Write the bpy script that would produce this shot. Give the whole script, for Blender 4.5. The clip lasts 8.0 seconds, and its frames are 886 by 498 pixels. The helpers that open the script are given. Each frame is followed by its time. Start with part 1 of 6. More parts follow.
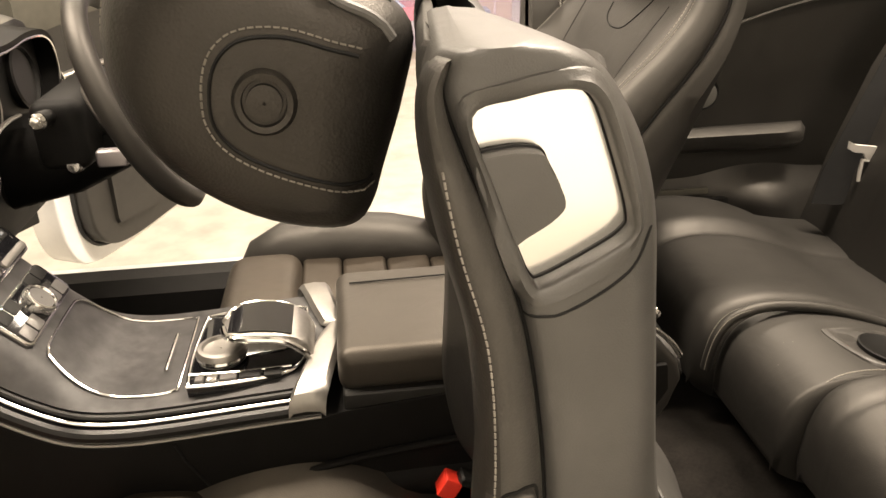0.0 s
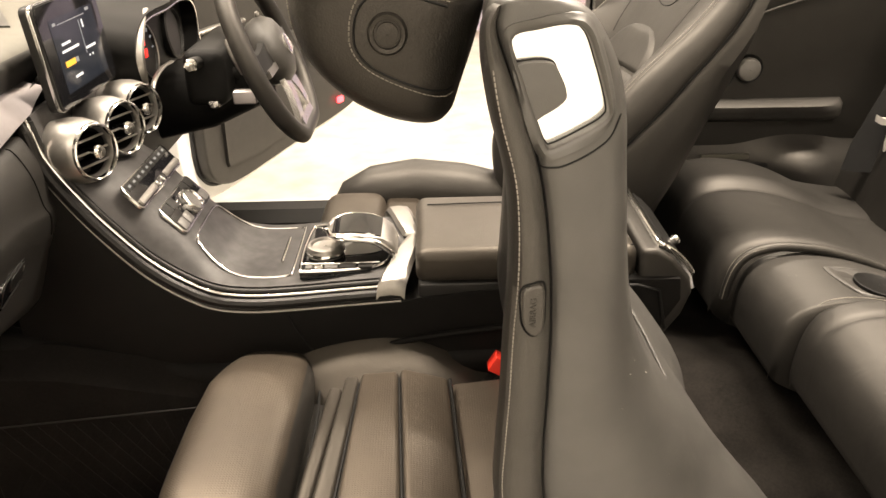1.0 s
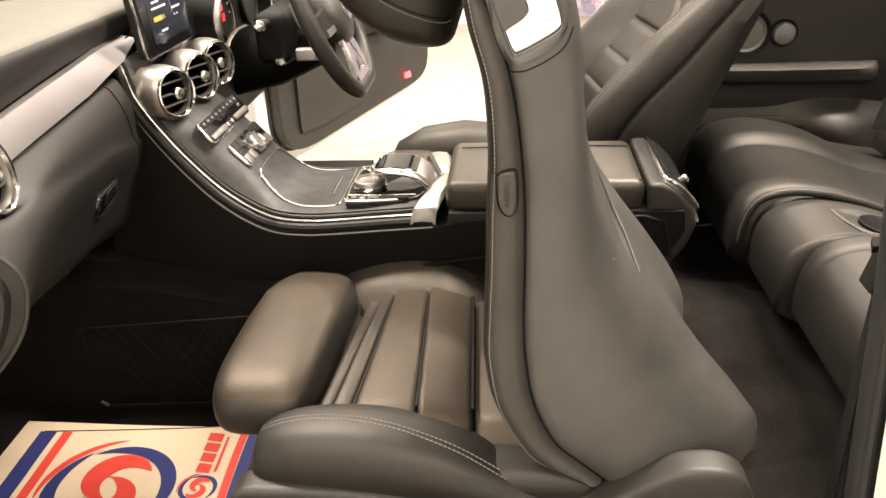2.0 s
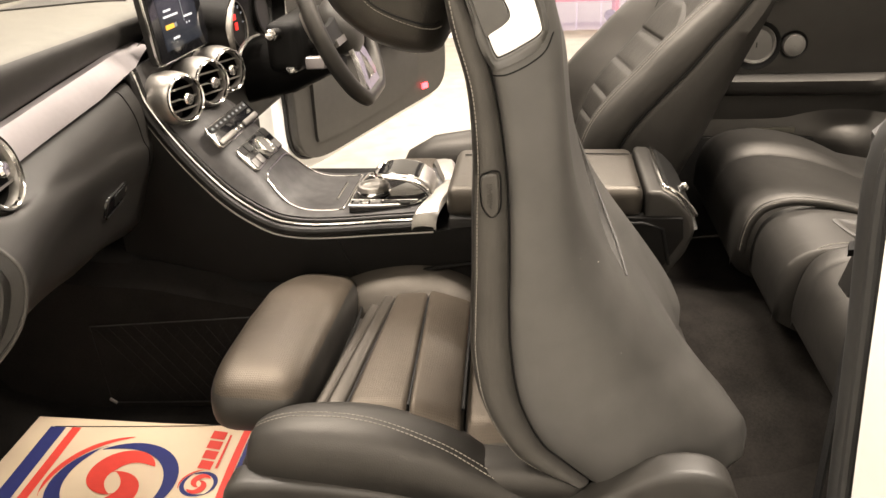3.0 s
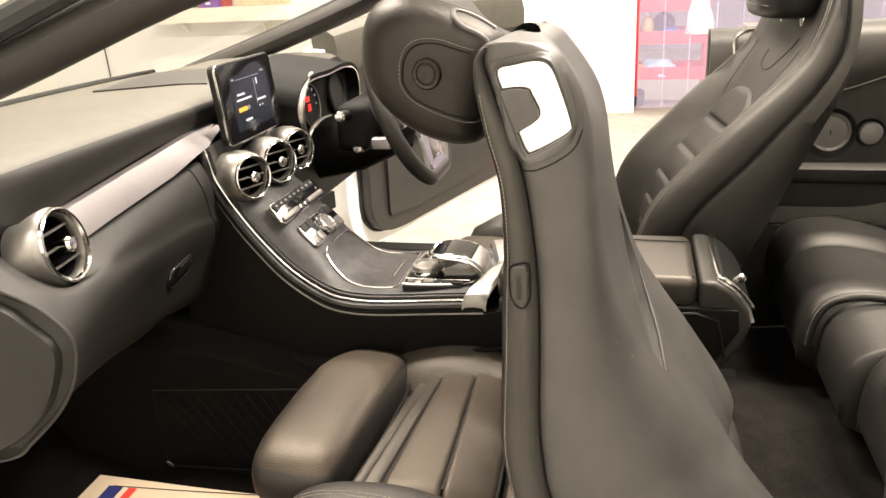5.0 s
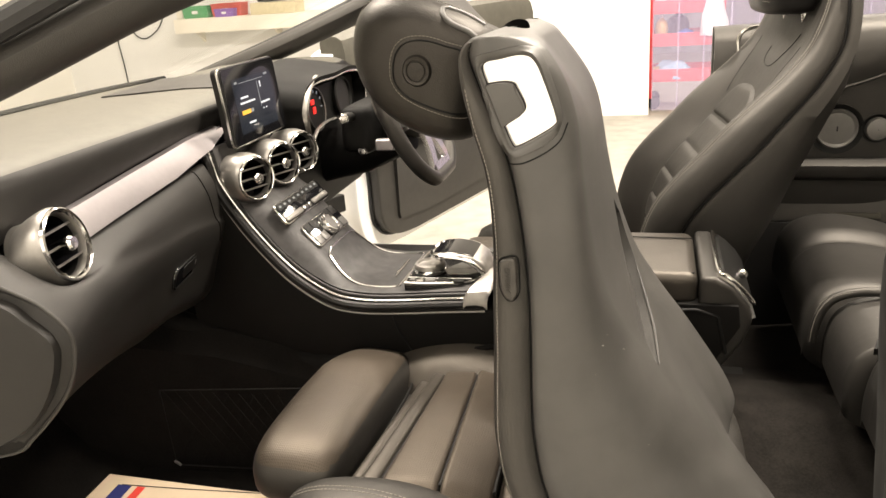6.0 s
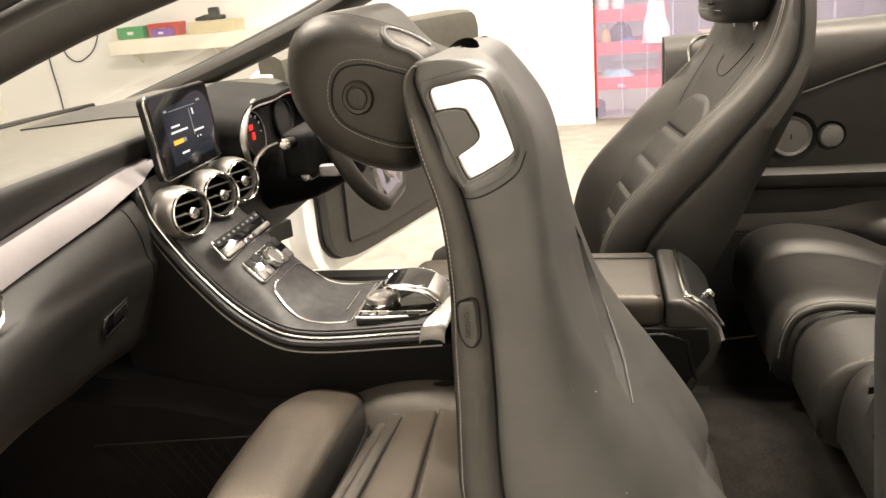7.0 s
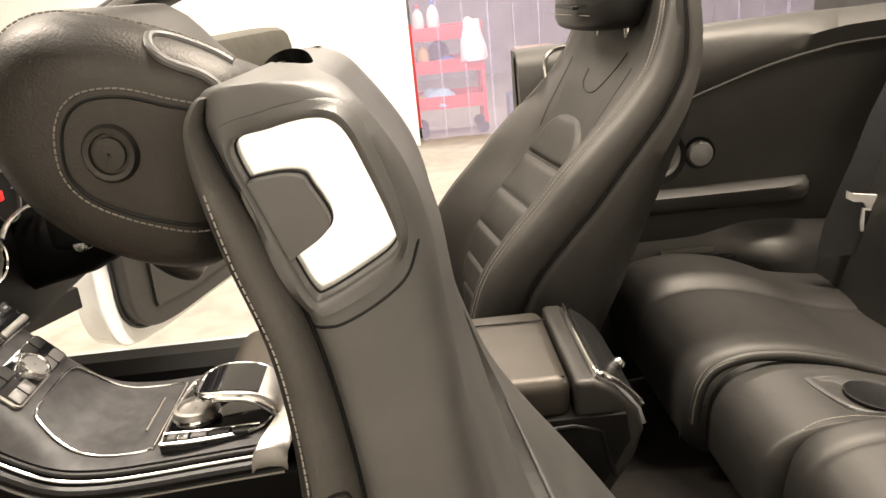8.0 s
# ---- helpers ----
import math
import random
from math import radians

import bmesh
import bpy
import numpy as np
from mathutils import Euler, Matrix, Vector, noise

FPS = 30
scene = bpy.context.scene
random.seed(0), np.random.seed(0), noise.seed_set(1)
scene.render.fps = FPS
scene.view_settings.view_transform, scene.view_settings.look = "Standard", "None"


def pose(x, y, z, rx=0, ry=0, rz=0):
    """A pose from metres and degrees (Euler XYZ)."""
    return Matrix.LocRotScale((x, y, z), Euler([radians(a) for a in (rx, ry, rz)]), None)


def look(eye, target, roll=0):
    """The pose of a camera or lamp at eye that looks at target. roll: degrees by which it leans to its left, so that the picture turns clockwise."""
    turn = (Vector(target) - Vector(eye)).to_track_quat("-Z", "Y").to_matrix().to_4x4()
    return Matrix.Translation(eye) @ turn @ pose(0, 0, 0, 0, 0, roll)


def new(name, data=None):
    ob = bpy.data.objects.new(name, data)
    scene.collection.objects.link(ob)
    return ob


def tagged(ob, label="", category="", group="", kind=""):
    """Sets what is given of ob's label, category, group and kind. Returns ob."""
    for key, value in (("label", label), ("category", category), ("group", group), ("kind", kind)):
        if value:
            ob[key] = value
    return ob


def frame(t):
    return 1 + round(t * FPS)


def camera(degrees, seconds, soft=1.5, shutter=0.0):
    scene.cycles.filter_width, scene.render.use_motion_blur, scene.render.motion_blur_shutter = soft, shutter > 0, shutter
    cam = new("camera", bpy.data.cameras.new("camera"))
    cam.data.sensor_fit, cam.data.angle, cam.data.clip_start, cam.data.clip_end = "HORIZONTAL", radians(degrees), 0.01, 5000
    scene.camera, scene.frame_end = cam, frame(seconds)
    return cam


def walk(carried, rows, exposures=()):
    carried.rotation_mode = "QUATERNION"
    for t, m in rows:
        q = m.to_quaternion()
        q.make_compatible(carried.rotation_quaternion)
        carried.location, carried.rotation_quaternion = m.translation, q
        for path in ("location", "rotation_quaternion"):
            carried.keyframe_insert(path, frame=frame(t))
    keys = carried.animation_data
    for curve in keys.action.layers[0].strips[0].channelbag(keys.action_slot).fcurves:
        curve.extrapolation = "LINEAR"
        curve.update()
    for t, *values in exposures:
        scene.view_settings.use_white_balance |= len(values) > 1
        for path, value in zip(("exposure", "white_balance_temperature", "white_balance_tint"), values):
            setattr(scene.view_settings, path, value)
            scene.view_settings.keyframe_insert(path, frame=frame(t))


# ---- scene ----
# World: x towards the car's tail, y towards its right-hand (driver's) side, z up; origin under the middle dash vent.
cam = camera(58.20, 8.0)
PATH = [
    (0, (0.4917, -0.9427, 1.2062), (0.7066, 0.8581, 0.3632), -1.49),
    (0.5, (0.4572, -1.0752, 1.2195), (0.5739, 0.7299, 0.3662), -1.31),
    (1, (0.4803, -1.2172, 1.2340), (0.5137, 0.5792, 0.3555), -0.84),
    (1.5, (0.5338, -1.3632, 1.2175), (0.4415, 0.4252, 0.3269), -1.87),
    (3, (0.6254, -1.4335, 1.1985), (0.3825, 0.3605, 0.3484), -2.81),
    (3.5, (0.6439, -1.4369, 1.1922), (0.3627, 0.3595, 0.3591), -2.90),
    (4, (0.6637, -1.4427, 1.1806), (0.3203, 0.3538, 0.3715), -3.38),
    (4.5, (0.6759, -1.4357, 1.1935), (0.2806, 0.3674, 0.4235), -3.18),
    (5, (0.6889, -1.4265, 1.2217), (0.2309, 0.3973, 0.5402), -3.08),
    (6.5, (0.7316, -1.4336, 1.2054), (0.2219, 0.3847, 0.5467), -4.16),
    (7, (0.7055, -1.3446, 1.2126), (0.3140, 0.5077, 0.5677), -5.31),
    (7.5, (0.6746, -1.1830, 1.1979), (0.5608, 0.7077, 0.5558), -5.44),
    (8, (0.6409, -1.0080, 1.1790), (0.6810, 0.8883, 0.5449), -5.78),
]
walk(cam, [(t, look(eye, target, roll)) for t, eye, target, roll in PATH],
     [(0, 0.16, 7000, 12), (0.5, 0.36, 7050, 12), (1.5, 0.48, 6700, 12), (3.5, 0.48, 6550, 12), (5.0, 0.41, 6500, 11), (6.5, 0.23, 6500, 10), (7.0, 0.22, 6500, 10), (7.5, -0.02, 6500, 10), (8, 0.18, 6550, 11)])

# ---- world and lights ----
world = bpy.data.worlds.new("workshop_world")
scene.world = world
world.use_nodes = True
wn = world.node_tree.nodes
wn["Background"].inputs[0].default_value = (0.9, 0.95, 1.0, 1)
wn["Background"].inputs[1].default_value = 0.15
scene.view_settings.exposure = 0.12

LAMPS = [(-0.6, -2.1, 42), (1.6, -2.1, 33), (-0.6, 0.4, 138), (1.6, 0.4, 172), (-0.6, 2.8, 70), (1.6, 2.8, 82), (1.2, 6.2, 80)]
for lx, ly, watts in LAMPS:
    ld = bpy.data.lights.new("tube_light", "AREA")
    ld.shape, ld.size, ld.size_y, ld.energy, ld.color = "RECTANGLE", 1.5, 0.28, watts, (1.0, 0.89, 0.755)
    lo = new("tube_light", ld)
    lo.matrix_world = pose(lx, ly, 2.86)


# ---- materials ----
def material(name, base, rough=0.5, metal=0.0, spec=0.5, vary=0.12, grain=60.0, bump=0.0, bump_scale=400.0, tint=None, coat=0.0,
             wear=0.0, aniso=0.0, emit=None, sag=0.0, gleam=(1, 1, 1), holes=0.0):
    m = bpy.data.materials.new(name)
    m.use_nodes = True
    t = m.node_tree
    b = t.nodes["Principled BSDF"]
    tc = t.nodes.new("ShaderNodeTexCoord")
    big, fine = t.nodes.new("ShaderNodeTexNoise"), t.nodes.new("ShaderNodeTexNoise")
    big.inputs["Scale"].default_value, fine.inputs["Scale"].default_value = grain * 0.12, grain
    big.inputs["Detail"].default_value, fine.inputs["Detail"].default_value = 4, 5
    mix = t.nodes.new("ShaderNodeMath")
    mix.operation = "ADD"
    for n in (big, fine):
        t.links.new(tc.outputs["Object"], n.inputs["Vector"])
    t.links.new(big.outputs["Fac"], mix.inputs[0])
    t.links.new(fine.outputs["Fac"], mix.inputs[1])
    ramp = t.nodes.new("ShaderNodeValToRGB")
    dark = [c * (1 - vary) for c in base]
    light = [min(1, c * (1 + vary)) for c in (tint or base)]
    ramp.color_ramp.elements[0].position, ramp.color_ramp.elements[1].position = 0.35, 0.65
    ramp.color_ramp.elements[0].color, ramp.color_ramp.elements[1].color = (*dark, 1), (*light, 1)
    half = t.nodes.new("ShaderNodeMath")
    half.operation, half.inputs[1].default_value = "MULTIPLY", 0.5
    t.links.new(mix.outputs[0], half.inputs[0])
    t.links.new(half.outputs[0], ramp.inputs[0])
    t.links.new(ramp.outputs[0], b.inputs["Base Color"])
    rr = t.nodes.new("ShaderNodeMapRange")
    rr.inputs["To Min"].default_value, rr.inputs["To Max"].default_value = max(0.02, rough - 0.06 - wear), min(1, rough + 0.06 + wear)
    t.links.new(big.outputs["Fac"], rr.inputs["Value"])
    t.links.new(rr.outputs[0], b.inputs["Roughness"])
    b.inputs["Metallic"].default_value = metal
    b.inputs["Specular IOR Level"].default_value = spec
    b.inputs["Coat Weight"].default_value = coat
    b.inputs["Specular Tint"].default_value = (*gleam, 1)
    b.inputs["Anisotropic"].default_value = aniso
    if bump:
        cell = t.nodes.new("ShaderNodeTexVoronoi")
        cell.inputs["Scale"].default_value = bump_scale
        t.links.new(tc.outputs["Object"], cell.inputs["Vector"])
        bn = t.nodes.new("ShaderNodeBump")
        bn.inputs["Strength"].default_value, bn.inputs["Distance"].default_value = bump, 0.0006
        t.links.new(cell.outputs["Distance"], bn.inputs["Height"])
        t.links.new(bn.outputs[0], b.inputs["Normal"])
        if sag:
            wv = t.nodes.new("ShaderNodeTexNoise")
            wv.inputs["Scale"].default_value, wv.inputs["Detail"].default_value, wv.inputs["Distortion"].default_value = 16, 3, 0.6
            t.links.new(tc.outputs["Object"], wv.inputs["Vector"])
            b2 = t.nodes.new("ShaderNodeBump")
            b2.inputs["Strength"].default_value, b2.inputs["Distance"].default_value = sag, 0.004
            t.links.new(wv.outputs["Fac"], b2.inputs["Height"])
            t.links.new(b2.outputs[0], bn.inputs["Normal"])
    if holes:
        dots = t.nodes.new("ShaderNodeTexVoronoi")
        dots.inputs["Scale"].default_value, dots.inputs["Randomness"].default_value = holes, 0.0
        sp_, fl_ = t.nodes.new("ShaderNodeSeparateXYZ"), t.nodes.new("ShaderNodeCombineXYZ")
        t.links.new(tc.outputs["Object"], sp_.inputs[0])
        t.links.new(sp_.outputs["X"], fl_.inputs["X"])
        t.links.new(sp_.outputs["Y"], fl_.inputs["Y"])
        t.links.new(fl_.outputs[0], dots.inputs["Vector"])
        pit = t.nodes.new("ShaderNodeMapRange")
        pit.inputs["From Min"].default_value, pit.inputs["From Max"].default_value = 0.12, 0.26
        t.links.new(dots.outputs["Distance"], pit.inputs["Value"])
        dk = t.nodes.new("ShaderNodeMix")
        dk.data_type = "RGBA"
        dk.inputs["A"].default_value = (0.010, 0.009, 0.008, 1)
        t.links.new(pit.outputs[0], dk.inputs["Factor"])
        t.links.new(ramp.outputs[0], dk.inputs["B"])
        t.links.new(dk.outputs["Result"], b.inputs["Base Color"])
        b3 = t.nodes.new("ShaderNodeBump")
        b3.inputs["Strength"].default_value, b3.inputs["Distance"].default_value = 0.35, 0.0006
        t.links.new(pit.outputs[0], b3.inputs["Height"])
        t.links.new(bn.outputs[0], b3.inputs["Normal"])
        t.links.new(b3.outputs[0], b.inputs["Normal"])
    if emit:
        b.inputs["Emission Color"].default_value, b.inputs["Emission Strength"].default_value = (*emit[:3], 1), emit[3]
    return m


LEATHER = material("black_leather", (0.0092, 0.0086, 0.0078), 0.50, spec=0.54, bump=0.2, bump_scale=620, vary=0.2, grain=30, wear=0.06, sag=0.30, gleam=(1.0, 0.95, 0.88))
HEAD_LEATHER = material("headrest_leather", (0.0088, 0.0081, 0.0071), 0.46, spec=0.42, bump=0.3, bump_scale=480, vary=0.2, grain=30, wear=0.05, sag=0.3, gleam=(1.0, 0.93, 0.84))
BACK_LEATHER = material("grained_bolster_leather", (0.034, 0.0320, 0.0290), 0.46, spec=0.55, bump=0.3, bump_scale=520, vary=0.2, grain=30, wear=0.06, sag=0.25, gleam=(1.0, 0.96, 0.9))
GRILLE = material("speaker_grille_metal", (0.17, 0.165, 0.155), 0.55, metal=0.8, vary=0.06, bump=0.8, bump_scale=600)
TONGUE = material("satin_belt_tongue", (0.62, 0.60, 0.57), 0.4, metal=0.35, vary=0.04)
DARK_LEATHER = material("dark_headrest_leather", (0.007, 0.0065, 0.006), 0.42, bump=0.25, bump_scale=520, vary=0.2, grain=30, sag=0.2)
TITAN = material("grey_control_keys", (0.16, 0.155, 0.15), 0.35, metal=0.6, vary=0.1)
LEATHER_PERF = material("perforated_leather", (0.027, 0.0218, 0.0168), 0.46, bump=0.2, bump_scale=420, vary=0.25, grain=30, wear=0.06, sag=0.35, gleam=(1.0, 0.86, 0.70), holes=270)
LEATHER_PLAIN = material("smooth_cushion_leather", (0.020, 0.0178, 0.015), 0.44, spec=0.5, bump=0.2, bump_scale=560, vary=0.2, grain=30, wear=0.06, sag=0.3, gleam=(1.0, 0.90, 0.78))
SHELL = material("seat_shell_vinyl", (0.052, 0.0498, 0.0462), 0.45, spec=0.65, bump=0.16, bump_scale=900, vary=0.18, grain=22, wear=0.06, sag=0.22)
REAR_LEATHER = material("rear_leather", (0.0095, 0.009, 0.0082), 0.54, spec=0.48, bump=0.16, bump_scale=620, vary=0.2, grain=30, wear=0.06, sag=0.30, gleam=(1.0, 0.95, 0.88))
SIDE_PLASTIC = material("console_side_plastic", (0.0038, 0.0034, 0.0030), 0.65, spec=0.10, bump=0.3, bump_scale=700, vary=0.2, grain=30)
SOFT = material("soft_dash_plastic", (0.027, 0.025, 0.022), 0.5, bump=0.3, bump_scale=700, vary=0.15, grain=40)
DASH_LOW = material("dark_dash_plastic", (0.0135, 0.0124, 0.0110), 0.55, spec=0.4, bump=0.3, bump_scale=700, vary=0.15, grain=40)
# Paler than the other dash plastic: overhead light is put into this colour.
SOFT_TOP = material("lit_dash_top_plastic", (0.066, 0.062, 0.049), 0.6, bump=0.3, bump_scale=700, vary=0.15, grain=40)
HARD = material("hard_black_plastic", (0.007, 0.0066, 0.006), 0.5, spec=0.3, vary=0.15)
BLACK = material("flat_black_plastic", (0.0035, 0.0033, 0.003), 0.6, spec=0.12, vary=0.3)
TRIM = material("matt_black_trim", (0.0065, 0.006, 0.0055), 0.55, spec=0.22, bump=0.3, bump_scale=700, vary=0.25, grain=30)
DEEP = material("deep_black_plastic", (0.0045, 0.0043, 0.004), 0.55, spec=0.18, vary=0.2)
GLOSS = material("gloss_black_lacquer", (0.006, 0.006, 0.007), 0.06, coat=0.6, vary=0.1)
LACQUER = material("worn_black_lacquer", (0.006, 0.0056, 0.0052), 0.34, spec=0.20, vary=0.1)
ASH = material("dark_ash_veneer", (0.029, 0.0275, 0.0275), 0.52, vary=0.55, grain=55, coat=0.0, wear=0.08)
SILVER = material("matt_silver_trim", (0.31, 0.297, 0.278), 0.44, metal=1.0, vary=0.06, grain=200, wear=0.03)
ALU = material("brushed_aluminium_trim", (0.30, 0.28, 0.287), 0.42, metal=1.0, vary=0.04, grain=90)
CHROME = material("chrome", (0.74, 0.73, 0.71), 0.14, metal=1.0, vary=0.03)
PLATE = material("polished_steel_plate", (0.92, 0.91, 0.89), 0.16, metal=1.0, vary=0.03, grain=40)
CARPET = material("black_carpet", (0.0062, 0.0054, 0.0048), 0.95, spec=0.1, bump=1.0, bump_scale=900, vary=0.4, grain=200)
CARPET_GREY = material("dark_grey_carpet", (0.0130, 0.0114, 0.0100), 0.95, spec=0.1, bump=1.0, bump_scale=900, vary=0.4, grain=200)
PAINT = material("white_car_paint", (0.80, 0.80, 0.79), 0.15, coat=0.5, vary=0.02)
RUBBER = material("black_rubber_seal", (0.014, 0.014, 0.014), 0.6, vary=0.2)
DARK_THREAD = material("dark_thread", (0.13, 0.118, 0.10), 0.8, vary=0.2, grain=300)
THREAD = material("grey_thread", (0.21, 0.195, 0.17), 0.8, vary=0.2, grain=300)
RED = material("red_plastic", (0.65, 0.035, 0.02), 0.4, vary=0.08)
BELT = material("black_webbing", (0.006, 0.006, 0.006), 0.7, spec=0.2, bump=0.6, bump_scale=1500, vary=0.25)
CREAM_WALL = material("cream_painted_wall", (0.84, 0.82, 0.755), 0.75, vary=0.04, grain=6, bump=0.15, bump_scale=90)
WHITE_WALL = material("white_painted_wall", (0.86, 0.86, 0.84), 0.75, vary=0.03, grain=6, bump=0.15, bump_scale=90)
CEIL = material("white_ceiling_paint", (0.8, 0.79, 0.77), 0.85, vary=0.03, grain=6)
CONCRETE = material("painted_concrete_floor", (0.355, 0.336, 0.295), 0.55, vary=0.22, grain=9, bump=0.2, bump_scale=60, wear=0.1)


# ---- mesh tools ----
def thing(name, at, label, category, group="", kind=""):
    e = new(name)
    e.empty_display_size = 0.05
    e.location = at
    return tagged(e, label, category, group, kind)


def link_mesh(name, bm, mat, smooth=35):
    bmesh.ops.recalc_face_normals(bm, faces=bm.faces)
    me = bpy.data.meshes.new(name)
    bm.to_mesh(me)
    bm.free()
    for p in me.polygons:
        p.use_smooth = True
    me.set_sharp_from_angle(angle=radians(smooth))
    me.materials.append(mat)
    return new(name, me)


def part(name, bm, mat, parent, label="", smooth=35):
    ob = link_mesh(name, bm, mat, smooth)
    ob.parent = parent
    root = parent
    while root.parent:
        root = root.parent
    if parent is root:
        ob.matrix_parent_inverse = Matrix.Translation(-root.location)
    return tagged(ob, label) if label else ob


def solo(name, bm, mat, label, category="", kind="", smooth=35):
    return tagged(link_mesh(name, bm, mat, smooth), label, category, "", kind)


def loft(rings, caps=True, closed=True):
    bm = bmesh.new()
    vs = [[bm.verts.new(p) for p in r] for r in rings]
    n = len(rings[0])
    for a, b in zip(vs, vs[1:]):
        for i in range(n if closed else n - 1):
            j = (i + 1) % n
            bm.faces.new((a[i], a[j], b[j], b[i]))
    if caps and closed:
        bm.faces.new(vs[0])
        bm.faces.new(list(reversed(vs[-1])))
    return bm


def smooth_line(pts, n=40, closed=False):
    """A Catmull-Rom line through the points, n points long."""
    P = [Vector(p) for p in pts]
    m = len(P)
    out = []
    spans = m if closed else m - 1
    for k in range(n):
        s = k / n * spans if closed else k / (n - 1) * spans
        i = min(int(s), spans - 1)
        u = s - i
        if closed:
            a, b, c, d = (P[(i + o) % m] for o in (-1, 0, 1, 2))
        else:
            b, c = P[i], P[i + 1]
            a = P[i - 1] if i else b * 2 - c
            d = P[i + 2] if i + 2 < m else c * 2 - b
        out.append(0.5 * (2 * b + (c - a) * u + (2 * a - 5 * b + 4 * c - d) * u * u + (3 * b - a - 3 * c + d) * u ** 3))
    return out


def tube(path, r, n=10, squash=1.0, closed=False):
    P = [Vector(p) for p in path]
    rings = []
    up = None
    for i, p in enumerate(P):
        if closed:
            d = (P[(i + 1) % len(P)] - P[i - 1]).normalized()
        else:
            d = (P[min(i + 1, len(P) - 1)] - P[max(i - 1, 0)]).normalized()
        if up is None:
            up = Vector((0, 0, 1)) if abs(d.z) < 0.9 else Vector((1, 0, 0))
        side = d.cross(up).normalized()
        up = side.cross(d).normalized()
        rad = r[i] if isinstance(r, (list, tuple)) else r
        rings.append([p + side * math.cos(2 * math.pi * k / n) * rad + up * math.sin(2 * math.pi * k / n) * rad * squash for k in range(n)])
    if closed:
        rings.append(rings[0])
        bm = loft(rings, caps=False)
        bmesh.ops.remove_doubles(bm, verts=bm.verts, dist=1e-6)
        return bm
    return loft(rings)


def prism(outline, depth_from, depth_to, axis="y", bevel=0.0, segs=2):
    """The outline's two coordinates are the remaining axes, in order."""
    def at(p, d):
        return {"y": (p[0], d, p[1]), "x": (d, p[0], p[1]), "z": (p[0], p[1], d)}[axis]
    bm = loft([[at(p, depth_from) for p in outline], [at(p, depth_to) for p in outline]])
    if bevel:
        bmesh.ops.recalc_face_normals(bm, faces=bm.faces)
        edges = [e for e in bm.edges if len(e.link_faces) == 2 and e.calc_face_angle() > 0.5]
        bmesh.ops.bevel(bm, geom=edges, offset=bevel, segments=segs, profile=0.6, affect="EDGES", clamp_overlap=True)
    return bm


def box(cx, cy, cz, sx, sy, sz, bevel=0.0, segs=3, m=None):
    bm = bmesh.new()
    bmesh.ops.create_cube(bm, size=1)
    bmesh.ops.scale(bm, vec=(sx, sy, sz), verts=bm.verts)
    if bevel:
        bmesh.ops.bevel(bm, geom=bm.edges, offset=bevel, segments=segs, profile=0.6, affect="EDGES", clamp_overlap=True)
    if m is not None:
        bmesh.ops.transform(bm, matrix=m, verts=bm.verts)
    bmesh.ops.translate(bm, vec=(cx, cy, cz), verts=bm.verts)
    return bm


def lathe(profile, m, n=32, cap=True):
    """profile: (radius, height) pairs turned about the local z of m."""
    rings = [[m @ Vector((r * math.cos(2 * math.pi * k / n), r * math.sin(2 * math.pi * k / n), h)) for k in range(n)] for r, h in profile]
    return loft(rings, caps=cap)


def sheet(grid, thick, flip=False):
    """A slab: the grid of points and the same grid pushed back along its normals."""
    G = [[Vector(p) for p in row] for row in grid]
    R, C = len(G), len(G[0])
    N = []
    for i in range(R):
        row = []
        for j in range(C):
            a = G[min(i + 1, R - 1)][j] - G[max(i - 1, 0)][j]
            b = G[i][min(j + 1, C - 1)] - G[i][max(j - 1, 0)]
            nn = a.cross(b).normalized()
            row.append(-nn if flip else nn)
        N.append(row)
    bm = bmesh.new()
    A = [[bm.verts.new(G[i][j]) for j in range(C)] for i in range(R)]
    B = [[bm.verts.new(G[i][j] - N[i][j] * thick) for j in range(C)] for i in range(R)]
    for i in range(R - 1):
        for j in range(C - 1):
            bm.faces.new((A[i][j], A[i][j + 1], A[i + 1][j + 1], A[i + 1][j]))
            bm.faces.new((B[i][j], B[i + 1][j], B[i + 1][j + 1], B[i][j + 1]))
    for i in range(R - 1):
        bm.faces.new((A[i][0], A[i + 1][0], B[i + 1][0], B[i][0]))
        bm.faces.new((A[i][C - 1], B[i][C - 1], B[i + 1][C - 1], A[i + 1][C - 1]))
    for j in range(C - 1):
        bm.faces.new((A[0][j], B[0][j], B[0][j + 1], A[0][j + 1]))
        bm.faces.new((A[R - 1][j], A[R - 1][j + 1], B[R - 1][j + 1], B[R - 1][j]))
    return bm


def stitches(path, gap=0.007, length=0.0042, width=0.0011):
    """A row of short thread stitches along a line."""
    P = [Vector(p) for p in path]
    bm = bmesh.new()
    carry = 0.0
    for a, b in zip(P, P[1:]):
        d = b - a
        L = d.length
        if L < 1e-6:
            continue
        d /= L
        side = d.cross(Vector((0.3, 0.2, 0.93))).normalized()
        up = side.cross(d)
        s = carry
        while s < L:
            c = a + d * s
            vs = []
            for sx in (-1, 1):
                for sy, sz in ((-1, -1), (1, -1), (1, 1), (-1, 1)):
                    vs.append(bm.verts.new(c + d * sx * length / 2 + side * sy * width / 2 + up * sz * width / 2))
            for f in ((0, 1, 2, 3), (7, 6, 5, 4), (0, 4, 5, 1), (1, 5, 6, 2), (2, 6, 7, 3), (3, 7, 4, 0)):
                bm.faces.new([vs[k] for k in f])
            s += gap
        carry = s - L
    return bm


